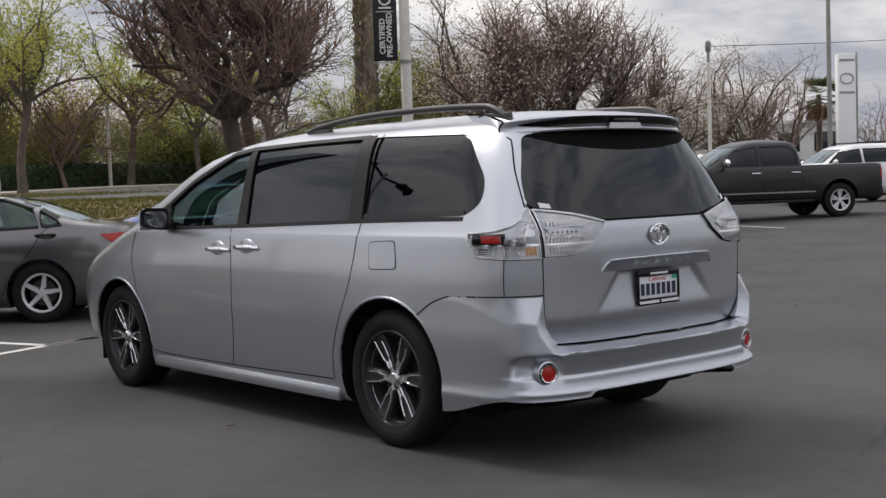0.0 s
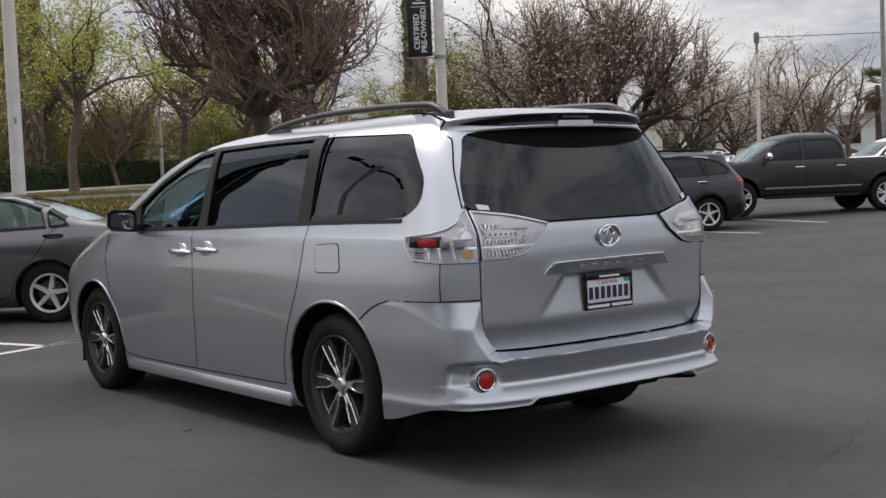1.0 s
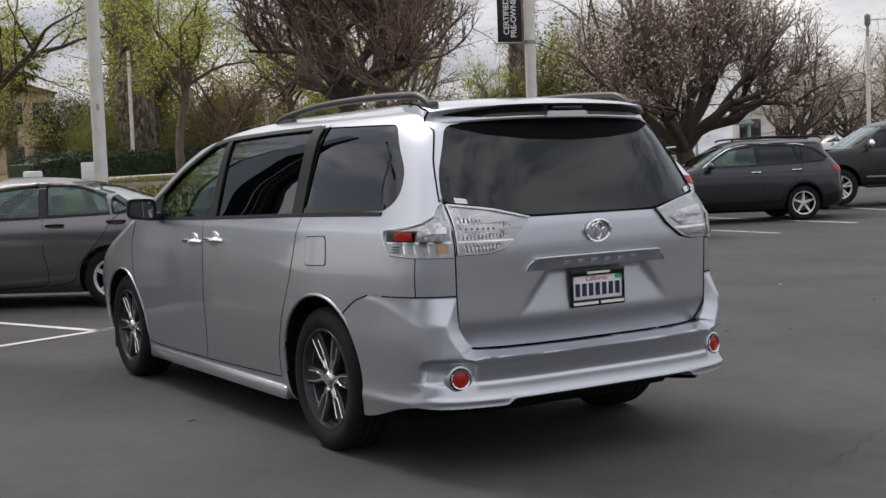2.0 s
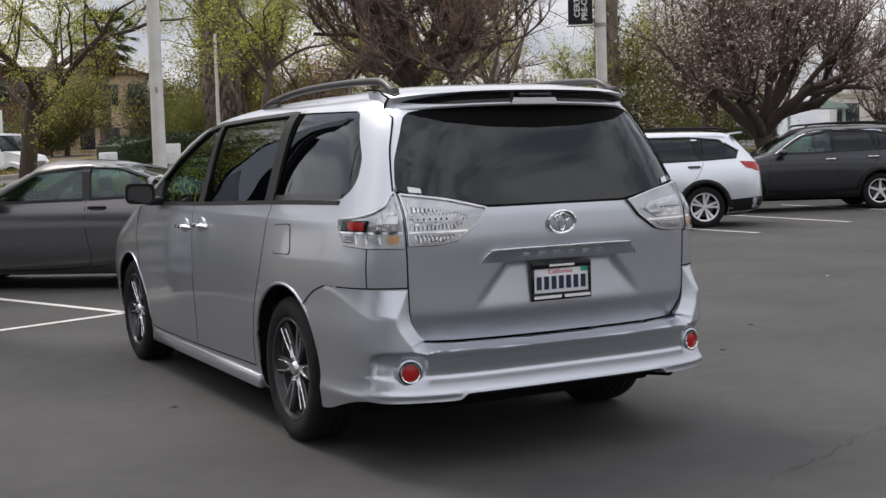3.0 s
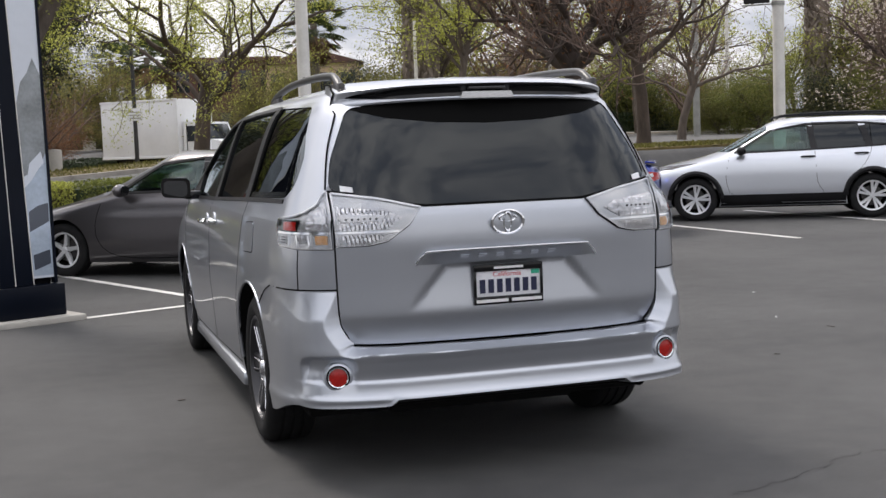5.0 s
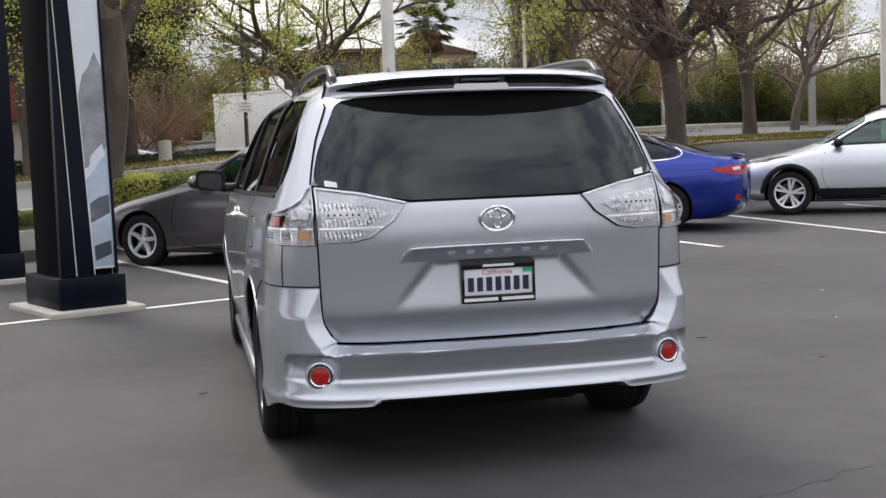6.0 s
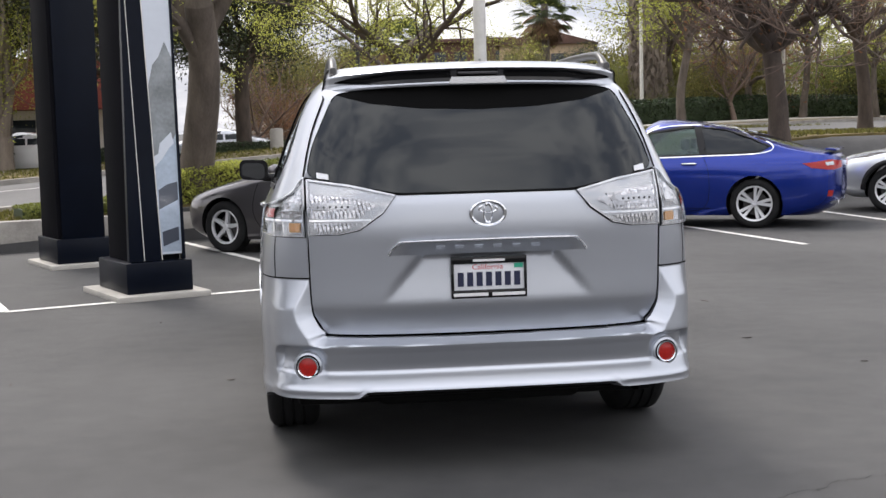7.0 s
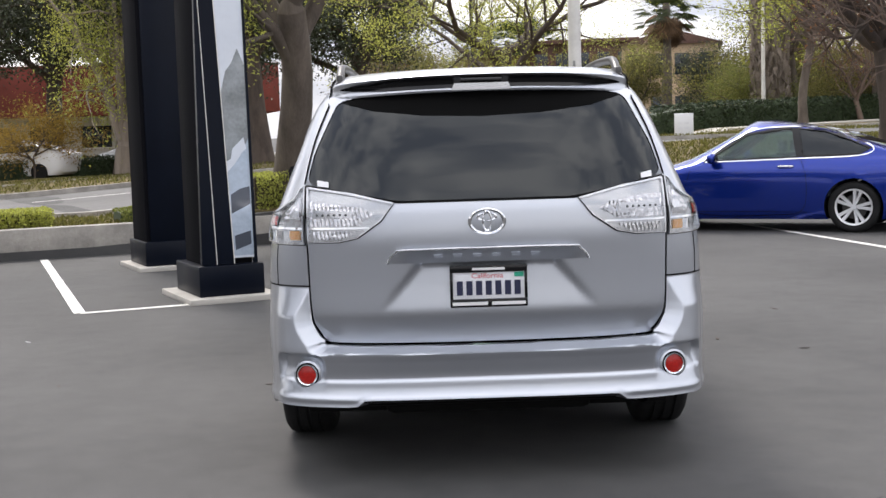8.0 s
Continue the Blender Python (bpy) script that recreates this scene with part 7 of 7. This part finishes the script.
class Wood:
    """Collects tapering round branches."""

    def __init__(self):
        self.v, self.f, self.n = [], [], 0

    def branch(self, pts, radii, sides):
        pts = np.asarray(pts, float)
        d = np.gradient(pts, axis=0)
        d /= np.linalg.norm(d, axis=1)[:, None] + 1e-9
        ref = np.where(np.abs(d[:, 2:3]) < 0.9, np.array([[0, 0, 1.0]]), np.array([[1.0, 0, 0]]))
        a = np.cross(d, ref)
        a /= np.linalg.norm(a, axis=1)[:, None] + 1e-9
        b = np.cross(d, a)
        ang = np.arange(sides) * 2 * np.pi / sides
        ring = pts[:, None, :] + np.asarray(radii)[:, None, None] * (np.cos(ang)[None, :, None] * a[:, None, :] + np.sin(ang)[None, :, None] * b[:, None, :])
        self.v.append(ring.reshape(-1, 3))
        m = len(pts)
        for i in range(m - 1):
            for k in range(sides):
                self.f.append((self.n + i * sides + k, self.n + i * sides + (k + 1) % sides, self.n + (i + 1) * sides + (k + 1) % sides, self.n + (i + 1) * sides + k))
        self.n += m * sides

    def make(self, name, mat, parent, label=""):
        if not self.v:
            return None
        return from_lists(name, np.concatenate(self.v).tolist(), self.f, mat, parent, label, smooth=True, angle=80)


def path(p, d, length, k, wobble, lift, r):
    """A wandering line from p along d; lift bends it upwards."""
    p, d = np.array(p, float), np.array(d, float)
    d /= np.linalg.norm(d)
    out = [p.copy()]
    for i in range(k):
        d = d + r.normal(0, wobble, 3) + np.array([0, 0, lift])
        d /= np.linalg.norm(d)
        p = p + d * length / k
        out.append(p.copy())
    return np.array(out), d


def leaves(centres, size, r, droop=0.0):
    """Small folded leaf blades at the given places."""
    c = np.asarray(centres)
    n = len(c)
    u = r.normal(size=(n, 3))
    u[:, 2] -= droop
    u /= np.linalg.norm(u, axis=1)[:, None]
    w = np.cross(u, r.normal(size=(n, 3)))
    w /= np.linalg.norm(w, axis=1)[:, None] + 1e-9
    s = size * r.uniform(0.6, 1.3, (n, 1))
    v = np.stack([c - u * s * 0.7 + w * s * 0.25, c + u * s, c - u * s * 0.35 - w * s * 0.5], 1).reshape(-1, 3)
    f = np.arange(n * 3).reshape(-1, 3)
    return v, f


def crown(name, centres, size, mat, parent, r, label="", droop=0.0):
    v, f = leaves(centres, size, r, droop)
    return from_lists(name, v.tolist(), f.tolist(), mat, parent, label)


def pollard(seed, label, trunk_h, trunk_r, reach, whip, limbs, leafy=None, leaf_mat=None, lean=(0, 0), bark=M_barkdark, twigs_each=16):
    """A cut-back tree: short stout trunk, thick rising limbs and sheaves of thin bare shoots."""
    r = np.random.default_rng(seed)
    t = thing("tree", label, "tree")
    wood, twig, tips = Wood(), Wood(), []
    trunk, d = path((0, 0, -0.3), (lean[0], lean[1], 1), trunk_h + 0.3, 7, 0.05, 0.0, r)
    rad = np.linspace(trunk_r * 1.05, trunk_r * 0.85, 8)
    rad[0], rad[1] = trunk_r * 1.5, trunk_r * 1.2
    wood.branch(trunk, rad, 12)
    wood.branch([trunk[-1] - d * 0.02, trunk[-1] + d * trunk_r * 0.5, trunk[-1] + d * trunk_r * 0.9], [trunk_r * 0.85, trunk_r * 0.6, 0.01], 12)
    top = trunk[-1]
    for i in range(limbs):
        a = 2 * np.pi * (i + r.uniform(-0.3, 0.3)) / limbs
        e = r.uniform(0.3, 1.1)
        dirn = np.array([np.cos(a) * np.cos(e), np.sin(a) * np.cos(e), np.sin(e)])
        start = trunk[-1 - (i % 2)]
        L = reach * r.uniform(0.75, 1.05)
        pts, dl = path(start, dirn, L * 0.6, 6, 0.13, 0.03, r)
        r0 = trunk_r * r.uniform(0.5, 0.7)
        wood.branch(pts, np.linspace(r0, r0 * 0.62, 7), 9)
        for j in range(3):
            e2 = dl + r.normal(0, 0.55, 3) + np.array([0, 0, 0.25])
            pts2, d2 = path(pts[-1 - j], e2, L * r.uniform(0.45, 0.7), 5, 0.2, 0.08, r)
            r1 = r0 * 0.5
            wood.branch(pts2, np.linspace(r1, r1 * 0.5, 6), 7)
            for q in range(3):
                at = pts2[2 + q] if q < 3 else pts2[-1]
                pts3, d3 = path(at, d2 + r.normal(0, 0.7, 3) + np.array([0, 0, 0.3]), L * r.uniform(0.2, 0.4), 3, 0.2, 0.15, r)
                wood.branch(pts3, np.linspace(r1 * 0.5, r1 * 0.3, 4), 6)
                for m in range(twigs_each // 3):
                    s = pts3[r.integers(1, 4)]
                    pts4, d4 = path(s, d3 + r.normal(0, 0.6, 3) + np.array([0, 0, 0.5]), whip * r.uniform(0.4, 1.0), 4, 0.14, 0.06, r)
                    twig.branch(pts4, np.linspace(0.016, 0.006, 5), 3)
                    tips.append(pts4[2:])
                    for z in range(3):
                        s2 = pts4[r.integers(1, 4)]
                        pts5, _ = path(s2, d4 + r.normal(0, 0.8, 3), whip * r.uniform(0.15, 0.4), 2, 0.2, 0.05, r)
                        twig.branch(pts5, np.linspace(0.009, 0.004, 3), 3)
                        tips.append(pts5[1:])
    wood.make("trunk", bark, t, "stout trunk with thick limbs")
    twig.make("twig_growth", M_twig, t, "thin bare shoots")
    if leafy:
        pts = np.concatenate(tips)
        pick = pts[r.integers(0, len(pts), leafy)] + r.normal(0, 0.07, (leafy, 3))
        crown("blossom", pick, 0.05, leaf_mat, t, r)
    return t


def broadleaf(seed, label, trunk_h, trunk_r, reach, tall, limbs, count, size, mat, bark=M_bark, clump=0.45, lean=(0, 0), fork=0.7, extra=None, spread=1.0, droop=0.2, category="tree"):
    """A branching tree with leaf clumps round the ends of its twigs."""
    r = np.random.default_rng(seed)
    t = thing("tree", label, category)
    wood, tips = Wood(), []
    trunk, d = path((0, 0, -0.3), (lean[0], lean[1], 1), trunk_h + 0.3, 7, 0.06, 0.0, r)
    rad = np.linspace(trunk_r * 1.05, trunk_r * 0.8, 8)
    rad[0], rad[1] = trunk_r * 1.45, trunk_r * 1.15
    wood.branch(trunk, rad, 10)
    wood.branch([trunk[-1] - d * 0.02, trunk[-1] + d * trunk_r * 0.5, trunk[-1] + d * trunk_r * 0.9], [trunk_r * 0.8, trunk_r * 0.55, 0.01], 10)
    for i in range(limbs):
        a = 2 * np.pi * (i + r.uniform(-0.3, 0.3)) / limbs
        e = r.uniform(0.35, 1.25) * fork + 0.15
        dirn = np.array([np.cos(a) * np.cos(e), np.sin(a) * np.cos(e), np.sin(e) * tall])
        pts, dl = path(trunk[-1 - (i % 3)], dirn, reach * r.uniform(0.7, 1.1), 6, 0.16, 0.04, r)
        r0 = trunk_r * r.uniform(0.35, 0.6)
        wood.branch(pts, np.linspace(r0, r0 * 0.35, 7), 7)
        for j in range(6):
            pts2, d2 = path(pts[2 + j % 5], dl + r.normal(0, 0.75 * spread, 3) + np.array([0, 0, 0.15]), reach * r.uniform(0.3, 0.6), 4, 0.22, 0.03, r)
            wood.branch(pts2, np.linspace(r0 * 0.32, r0 * 0.1, 5), 5)
            for q in range(4):
                pts3, d3 = path(pts2[1 + q % 4], d2 + r.normal(0, 0.8 * spread, 3), reach * r.uniform(0.12, 0.3), 3, 0.25, 0.0, r)
                wood.branch(pts3, np.linspace(r0 * 0.10, 0.006, 4), 3)
                tips.append(pts3[1:])
    wood.make("trunk", bark, t)
    pts = np.concatenate(tips)
    if count:
        pick = pts[r.integers(0, len(pts), count)] + r.normal(0, clump, (count, 3)) * r.uniform(0.2, 1, (count, 1))
        crown("crown", pick, size, mat, t, r, droop=droop)
    if extra:
        n, mat2, size2 = extra
        pick = pts[r.integers(0, len(pts), n)] + r.normal(0, clump, (n, 3))
        crown("crown", pick, size2, mat2, t, r)
    return t


def palm_tree(seed, label, tall, skirt):
    r = np.random.default_rng(seed)
    t = thing("palm_tree", label, "palm")
    wood = Wood()
    pts, d = path((0, 0, -0.3), (0.02, 0.01, 1), tall, 8, 0.01, 0, r)
    wood.branch(pts, np.linspace(0.28, 0.2, 9), 9)
    wood.make("trunk", M_bark, t)
    def fronds(n, mat, name, e0, e1, L):
        v, f = [], []
        for i in range(n):
            a, e = r.uniform(0, 2 * np.pi), r.uniform(e0, e1)
            dirn = np.array([np.cos(a) * np.cos(e), np.sin(a) * np.cos(e), np.sin(e)])
            stem, dl = path(pts[-1] - np.array([0, 0, r.uniform(0, 0.3)]), dirn, L * r.uniform(0.5, 0.75), 3, 0.05, -0.06, r)
            hub = stem[-1]
            side = np.cross(dl, [0, 0, 1.0])
            side /= np.linalg.norm(side) + 1e-9
            up = np.cross(side, dl)
            for k in range(13):
                g = -1.25 + 2.5 * k / 12
                tip = hub + (dl * np.cos(g) + side * np.sin(g)) * L * 0.5 + np.array([0, 0, -0.12 * L * abs(np.sin(g))])
                mid = (hub + tip) / 2
                w = up * 0.012 + side * np.cos(g) * 0.045 - dl * np.sin(g) * 0.045
                b = len(v)
                v += [hub.tolist(), (mid + w).tolist(), tip.tolist(), (mid - w).tolist()]
                f.append((b, b + 1, b + 2, b + 3))
        from_lists(name, v, f, mat, t)
    fronds(42, M_frond, "crown", -0.35, 1.4, 1.9)
    fronds(skirt, M_deadfrond, "dead_fronds", -1.5, -0.5, 1.8)
    return t


def put(tree, x, y, size=1.0, turn=0.0, sink=0.0):
    tree.matrix_basis = pose(x, y, height(x, y) - sink, 0, 0, turn) @ Matrix.Scale(size, 4)
    return tree


def repeat(trees, rows, group, sink=0.0):
    """Stands copies of the sample trees at (x, y, top) rows, scaled to reach the top."""
    talls = [max(max(v.co.z for v in ob.data.vertices) for ob in t.children) * 0.96 for t in trees]
    for i, (x, y, z) in enumerate(rows):
        t = trees[i % len(trees)]
        m = pose(x, y, height(x, y) - sink, 0, 0, 67 * i % 360) @ Matrix.Scale(max(0.35, (z - height(x, y)) / talls[i % len(trees)]), 4)
        tagged(t, group=group)
        if i < len(trees):
            t.matrix_basis = m
        else:
            copy_thing(t, m)


# trees along the car park's edge
put(pollard(11, "large bare pollarded tree with dense brown shoots", 1.9, 0.18, 2.45, 1.25, 10, 3000, M_leafrust, lean=(0.02, 0.0), twigs_each=33), 7.95, 16.3, 1.06, 20)
put(pollard(23, "bare pollarded tree behind the first one", 2.6, 0.175, 3.0, 1.6, 7, lean=(-0.03, 0.0), twigs_each=24), 13.8, 25.4, 1.05, 80)
put(pollard(31, "pollarded tree with dense shoots and early blossom", 1.5, 0.22, 2.75, 1.4, 9, 5500, M_blossom, twigs_each=33), 19.3, 18.9, 1.2, 10)
put(broadleaf(41, "spreading tree with sparse fresh green leaves", 2.3, 0.17, 3.6, 0.8, 7, 24000, 0.032, M_leaf, bark=M_barkdark, clump=0.22, lean=(0.05, 0), fork=0.45, spread=1.1), 1.05, 19.6, 1.0, 40)
put(broadleaf(47, "large grey-barked tree with bright fresh leaves", 2.9, 0.25, 2.6, 1.5, 5, 22000, 0.034, M_leaf, clump=0.24, lean=(-0.10, 0)), -2.35, 12.35, 1.0, 100)
put(broadleaf(59, "pale multi-stemmed tree on the far verge", 0.8, 0.27, 4.4, 2.2, 5, 16000, 0.045, M_leaf, bark=M_barkpale, clump=0.45, fork=1.15), -10.1, 34.3, 1.35, 0)
put(broadleaf(61, "slender bare street tree with pale bark", 2.4, 0.16, 3.4, 1.3, 8, 2600, 0.04, M_leafrust, clump=0.2), 21.2, 37.1, 1.0, 30)
put(broadleaf(67, "slender bare tree beyond the street", 2.2, 0.16, 3.4, 1.2, 8, 3500, 0.045, M_leafrust, clump=0.3), 20.4, 52.0, 1.15, 70)
put(broadleaf(71, "small street tree with a few orange leaves", 2.2, 0.13, 2.8, 1.1, 6, 5000, 0.05, M_leaforange, clump=0.3), 30.0, 73.5, 1.5, 0)
put(broadleaf(73, "yellow-leaved bush before the shop building", 0.9, 0.08, 1.9, 0.8, 7, 12000, 0.05, M_leafyellow, clump=0.35), -13.7, 36.5, 0.95, 0)

# the wood beyond the street
RUST = [(22.7, 64.7, 7.6), (-1.9, 54.0, 4.4), (25.0, 64.0, 6.7), (31.7, 66.2, 8.7), (28.9, 69.7, 9.6)]
OLIVE = [(18.5, 60.9, 9.5), (30.9, 49.2, 5.8), (37.2, 45.8, 7.3), (1.7, 84.0, 7.5), (-1.3, 84.1, 7.2), (6.7, 88.7, 8.1), (11.1, 67.9, 5.9), (27.9, 46.0, 5.0), (-2.8, 83.9, 7.9), (10.3, 68.2, 6.0), (1.7, 69.0, 5.9), (4.6, 71.8, 7.0), (19.9, 53.9, 5.1)]
GREEN = [(26.9, 57.4, 7.1), (29.0, 56.3, 5.9), (30.3, 53.2, 5.5), (41.2, 47.7, 7.9), (29.5, 45.1, 5.2), (33.4, 44.9, 5.9), (35.4, 43.4, 5.4), (37.9, 44.0, 6.1), (17.0, 61.8, 5.3), (19.8, 59.0, 4.6), (21.5, 56.3, 4.6), (14.8, 64.4, 4.2), (14.7, 53.7, 5.1), (16.8, 57.7, 4.7)]
FRESH = [(14.6, 44.4, 11.0), (25.0, 48.5, 9.5), (33.7, 48.5, 8.3), (35.7, 47.1, 10.3), (22.4, 50.7, 11.7), (32.2, 56.8, 12.0), (20.0, 60.5, 7.4), (17.0, 53.0, 12.5)]
DARK = [(15.7, 66.9, 7.0), (22.2, 82.8, 8.2), (20.4, 79.5, 7.8)]
BARE = [(25.7, 68.9, 9.7), (55.2, 38.3, 7.6), (68.3, 38.3, 5.7), (27.3, 48.7, 5.9), (-2.9, 44.0, 4.4), (-2.2, 53.9, 5.6), (19.1, 50.5, 6.2), (59.5, 39.1, 7.3)]
BLOSSOM = [(28.6, 29.4, 8.6), (26.6, 30.5, 9.2), (40.5, 34.3, 7.2), (43.3, 34.1, 6.7), (52.4, 38.7, 8.0), (55.5, 39.6, 8.0), (41.3, 36.0, 6.4)]
PALM = [(47.8, 97.2, 10.8), (62.1, 38.8, 6.5), (14.5, 72.6, 10.2), (6.5, 103.8, 10.5), (9.6, 105.5, 10.3), (5.2, 108.9, 10.8), (8.9, 111.6, 11.3), (14.7, 74.4, 9.5), (3.7, 105.9, 10.5)]
EVERGREEN = [(-2.9, 39.0, 10.5), (-15.2, 43.3, 13.0), (-11.0, 37.5, 12.5), (-6.6, 34.5, 12.0), (-5.1, 30.3, 11.5), (-19.5, 44.0, 13.0), (-8.5, 46.0, 12.0)]
repeat([broadleaf(101, "rust-brown leaved tree in the wood", 1.4, 0.16, 3.4, 1.2, 8, 16000, 0.06, M_leafrust, clump=0.5)], RUST, "rust-brown trees")
repeat([broadleaf(103, "olive green tree with a full crown", 1.0, 0.16, 3.0, 1.1, 9, 24000, 0.075, M_leafolive, clump=0.55), broadleaf(104, "olive green tree with a broad crown", 0.9, 0.16, 3.2, 0.9, 9, 24000, 0.075, M_leafolive, clump=0.6, extra=(5000, M_leafmid, 0.07))], OLIVE, "olive trees")
repeat([broadleaf(107, "dense green tree behind the hedge", 0.8, 0.15, 3.0, 1.0, 9, 22000, 0.07, M_leafmid, clump=0.55, extra=(9000, M_leafolive, 0.07)), broadleaf(109, "dense dark green tree behind the hedge", 0.8, 0.15, 3.0, 1.0, 9, 26000, 0.07, M_leafdark, clump=0.55, extra=(7000, M_leafolive, 0.07))], GREEN, "green trees")
repeat([broadleaf(113, "tall airy tree with fresh yellow-green leaves", 5.0, 0.20, 4.2, 1.2, 11, 7500, 0.10, M_leaf, clump=0.36)], FRESH, "fresh green trees")
repeat([broadleaf(127, "tall dark tree in the wood", 2.2, 0.30, 4.4, 1.4, 9, 24000, 0.09, M_leafdark, bark=M_barkdark, clump=0.7)], DARK, "dark trees")
repeat([broadleaf(129, "tall dark evergreen with a bare lower trunk", 4.6, 0.30, 3.6, 1.1, 10, 34000, 0.085, M_leafdark, bark=M_barkdark, clump=0.6, fork=0.8)], EVERGREEN, "dark evergreens")
repeat([broadleaf(131, "bare brown tree with fine twigs", 1.6, 0.15, 3.4, 1.3, 9, 3000, 0.035, M_leafrust, bark=M_twig, clump=0.2)], BARE, "bare trees")
repeat([broadleaf(137, "bare tree with pale blossom on its twigs", 1.4, 0.17, 3.6, 1.2, 10, 10000, 0.04, M_blossom, bark=M_barkdark, clump=0.22, extra=(4000, M_leafolive, 0.04))], BLOSSOM, "blossoming trees")
repeat([palm_tree(139, "fan palm with a skirt of dead fronds", 7.0, 40)], PALM, "fan palms")

# tall shaggy trunks
def shaggy(seed, x, y, r0, tall):
    r = np.random.default_rng(seed)
    t = thing("tree", "tall shaggy trunk hung with dry bark and ivy", "tree", pose(x, y, height(x, y)))
    w = Wood()
    pts, d = path((0, 0, -0.3), (0.02, 0, 1), tall, 9, 0.015, 0, r)
    w.branch(pts, np.linspace(r0 * 1.2, r0 * 0.75, 10), 12)
    w.make("trunk", M_barkpale, t)
    n = 2600
    a, z = r.uniform(0, 2 * np.pi, n), r.uniform(0.5, tall * 0.95, n)
    rad = r0 * (1.15 - 0.4 * z / tall) + r.uniform(0, 0.15, n)
    crown("hanging_bark", np.stack([np.cos(a) * rad, np.sin(a) * rad, z], 1), 0.30, M_barkpale, t, r, droop=4.0)
    n = 5000
    a, z = r.uniform(0, 2 * np.pi, n), r.uniform(tall * 0.45, tall * 1.0, n)
    rad = r0 + r.uniform(0, 0.6, n)
    crown("ivy", np.stack([np.cos(a) * rad, np.sin(a) * rad, z], 1), 0.07, M_leafolive, t, r, droop=1.0)


shaggy(151, 19.8, 66.5, 0.9, 14)
shaggy(152, 33.4, 46.2, 0.42, 14)
shaggy(153, 15.5, 52.5, 0.7, 13)

# hedges
def hedge(name, label, u0, u1, n0, n1, tall, count, size, mat, seed, kind="stuff"):
    """Leaves over a dense core, joined."""
    r = np.random.default_rng(seed)
    h = thing(name, label, "hedge")
    us2 = steps(u0, u1, 2.0)
    v, f = [], []
    for u in us2:
        for n, z in ((n0 + 0.1, -0.1), (n0 + 0.12, tall * 0.9), (n1 - 0.12, tall * 0.9), (n1 - 0.1, -0.1)):
            x, y = spot(u, n)
            v.append((x, y, height_un(u, n) + z))
    for i in range(len(us2) - 1):
        for k in range(4):
            f.append((4 * i + k, 4 * i + (k + 1) % 4, 4 * i + 4 + (k + 1) % 4, 4 * i + 4 + k))
    f += [(0, 1, 2, 3), tuple(4 * (len(us2) - 1) + k for k in (3, 2, 1, 0))]
    from_lists("core", v, f, M_hedge if mat is not M_leaf else M_soil, h)
    uu, nn, zz = r.uniform(u0, u1, count), r.uniform(n0 - 0.05, n1 + 0.05, count), r.uniform(0.02, 1.03, count) * tall
    face = r.random(count)
    nn = np.where(face < 0.55, n0 + r.normal(0, 0.06, count), nn)
    zz = np.where(face >= 0.55, tall * r.uniform(0.9, 1.08, count), zz)
    c = []
    for u, n, z in zip(uu, nn, zz):
        x, y = spot(u, n)
        c.append((x, y, height_un(u, n) + z + 0.06 * tall * math.sin(u * 2.1) * math.sin(u * 0.7)))
    ob = crown("leaf_mass", np.array(c), size, mat, h, r)
    ob["kind"] = "stuff"
    return h


hedge("hedge", "long clipped dark green hedge along the far pavement", 27, 95, 26.6, 28.2, 1.15, 30000, 0.09, M_hedge, 161)
hedge("hedge", "clipped dark hedge before parked cars on the far verge", 11.5, 15.8, 24.6, 25.6, 0.75, 4500, 0.06, M_hedge, 162)
hedge("hedge", "clipped dark hedge along the far car park", -14, 10.8, 27.6, 28.6, 0.75, 14000, 0.07, M_hedge, 163)
hedge("hedge", "low dark hedge beside the far driveway", 20, 25, 36, 37.2, 0.9, 4000, 0.07, M_hedge, 164)
for i, (u0, u1, tall) in enumerate(((-2.2, -0.9, 0.26), (0.0, 1.4, 0.2), (1.9, 3.2, 0.52), (3.3, 5.0, 0.48), (-5.5, -3.2, 0.25), (-9.0, -6.0, 0.3), (5.2, 7.2, 0.45))):
    hedge("shrub", "low fresh green shrub in the planting strip", u0, u1, 0.35, 1.1, tall, 4500, 0.03, M_leafmid if i % 2 else M_leaf, 170 + i)

# grass blades
def grass(label, u0, u1, n0, n1, count, tall, seed, lift):
    r = np.random.default_rng(seed)
    v, f = [], []
    for i in range(count):
        u, n = r.uniform(u0, u1), r.uniform(n0, n1)
        x, y = spot(u, n)
        z = height_un(u, n) + lift
        a, h = r.uniform(0, math.pi), tall * r.uniform(0.4, 1.0)
        dx, dy = 0.02 * math.cos(a), 0.02 * math.sin(a)
        b = len(v)
        v += [(x - dx, y - dy, z), (x + dx, y + dy, z), (x + r.normal(0, 0.04), y + r.normal(0, 0.04), z + h)]
        f.append((b, b + 1, b + 2))
    tagged(from_lists("grass", v, f, M_blade), label, "grass", kind="stuff")


grass("thin green grass of the planting strip", -12, 5, 0.3, 2.6, 9000, 0.09, 181, 0.03)
grass("rough grass of the street verge", 6, 32, 0.2, 7.5, 16000, 0.09, 182, 0.05)
grass("dry grass of the far verge", -15, 30, 13.4, 25, 20000, 0.10, 183, 0.12)

# trees behind the camera, which the windows mirror
tagged(bpy.data.objects["tree"], group="")
for x, y, s, turn in ((-22, -6, 1.5, 10), (-26, 4, 1.7, 80), (-20, -18, 1.6, 150), (-30, -10, 1.9, 220), (-24, 14, 1.6, 45)):
    src = [o for o in bpy.data.objects if o.get("group") == "dark evergreens"][0]
    copy_thing(src, pose(x, y, height(x, y), 0, 0, turn) @ Matrix.Scale(s, 4))
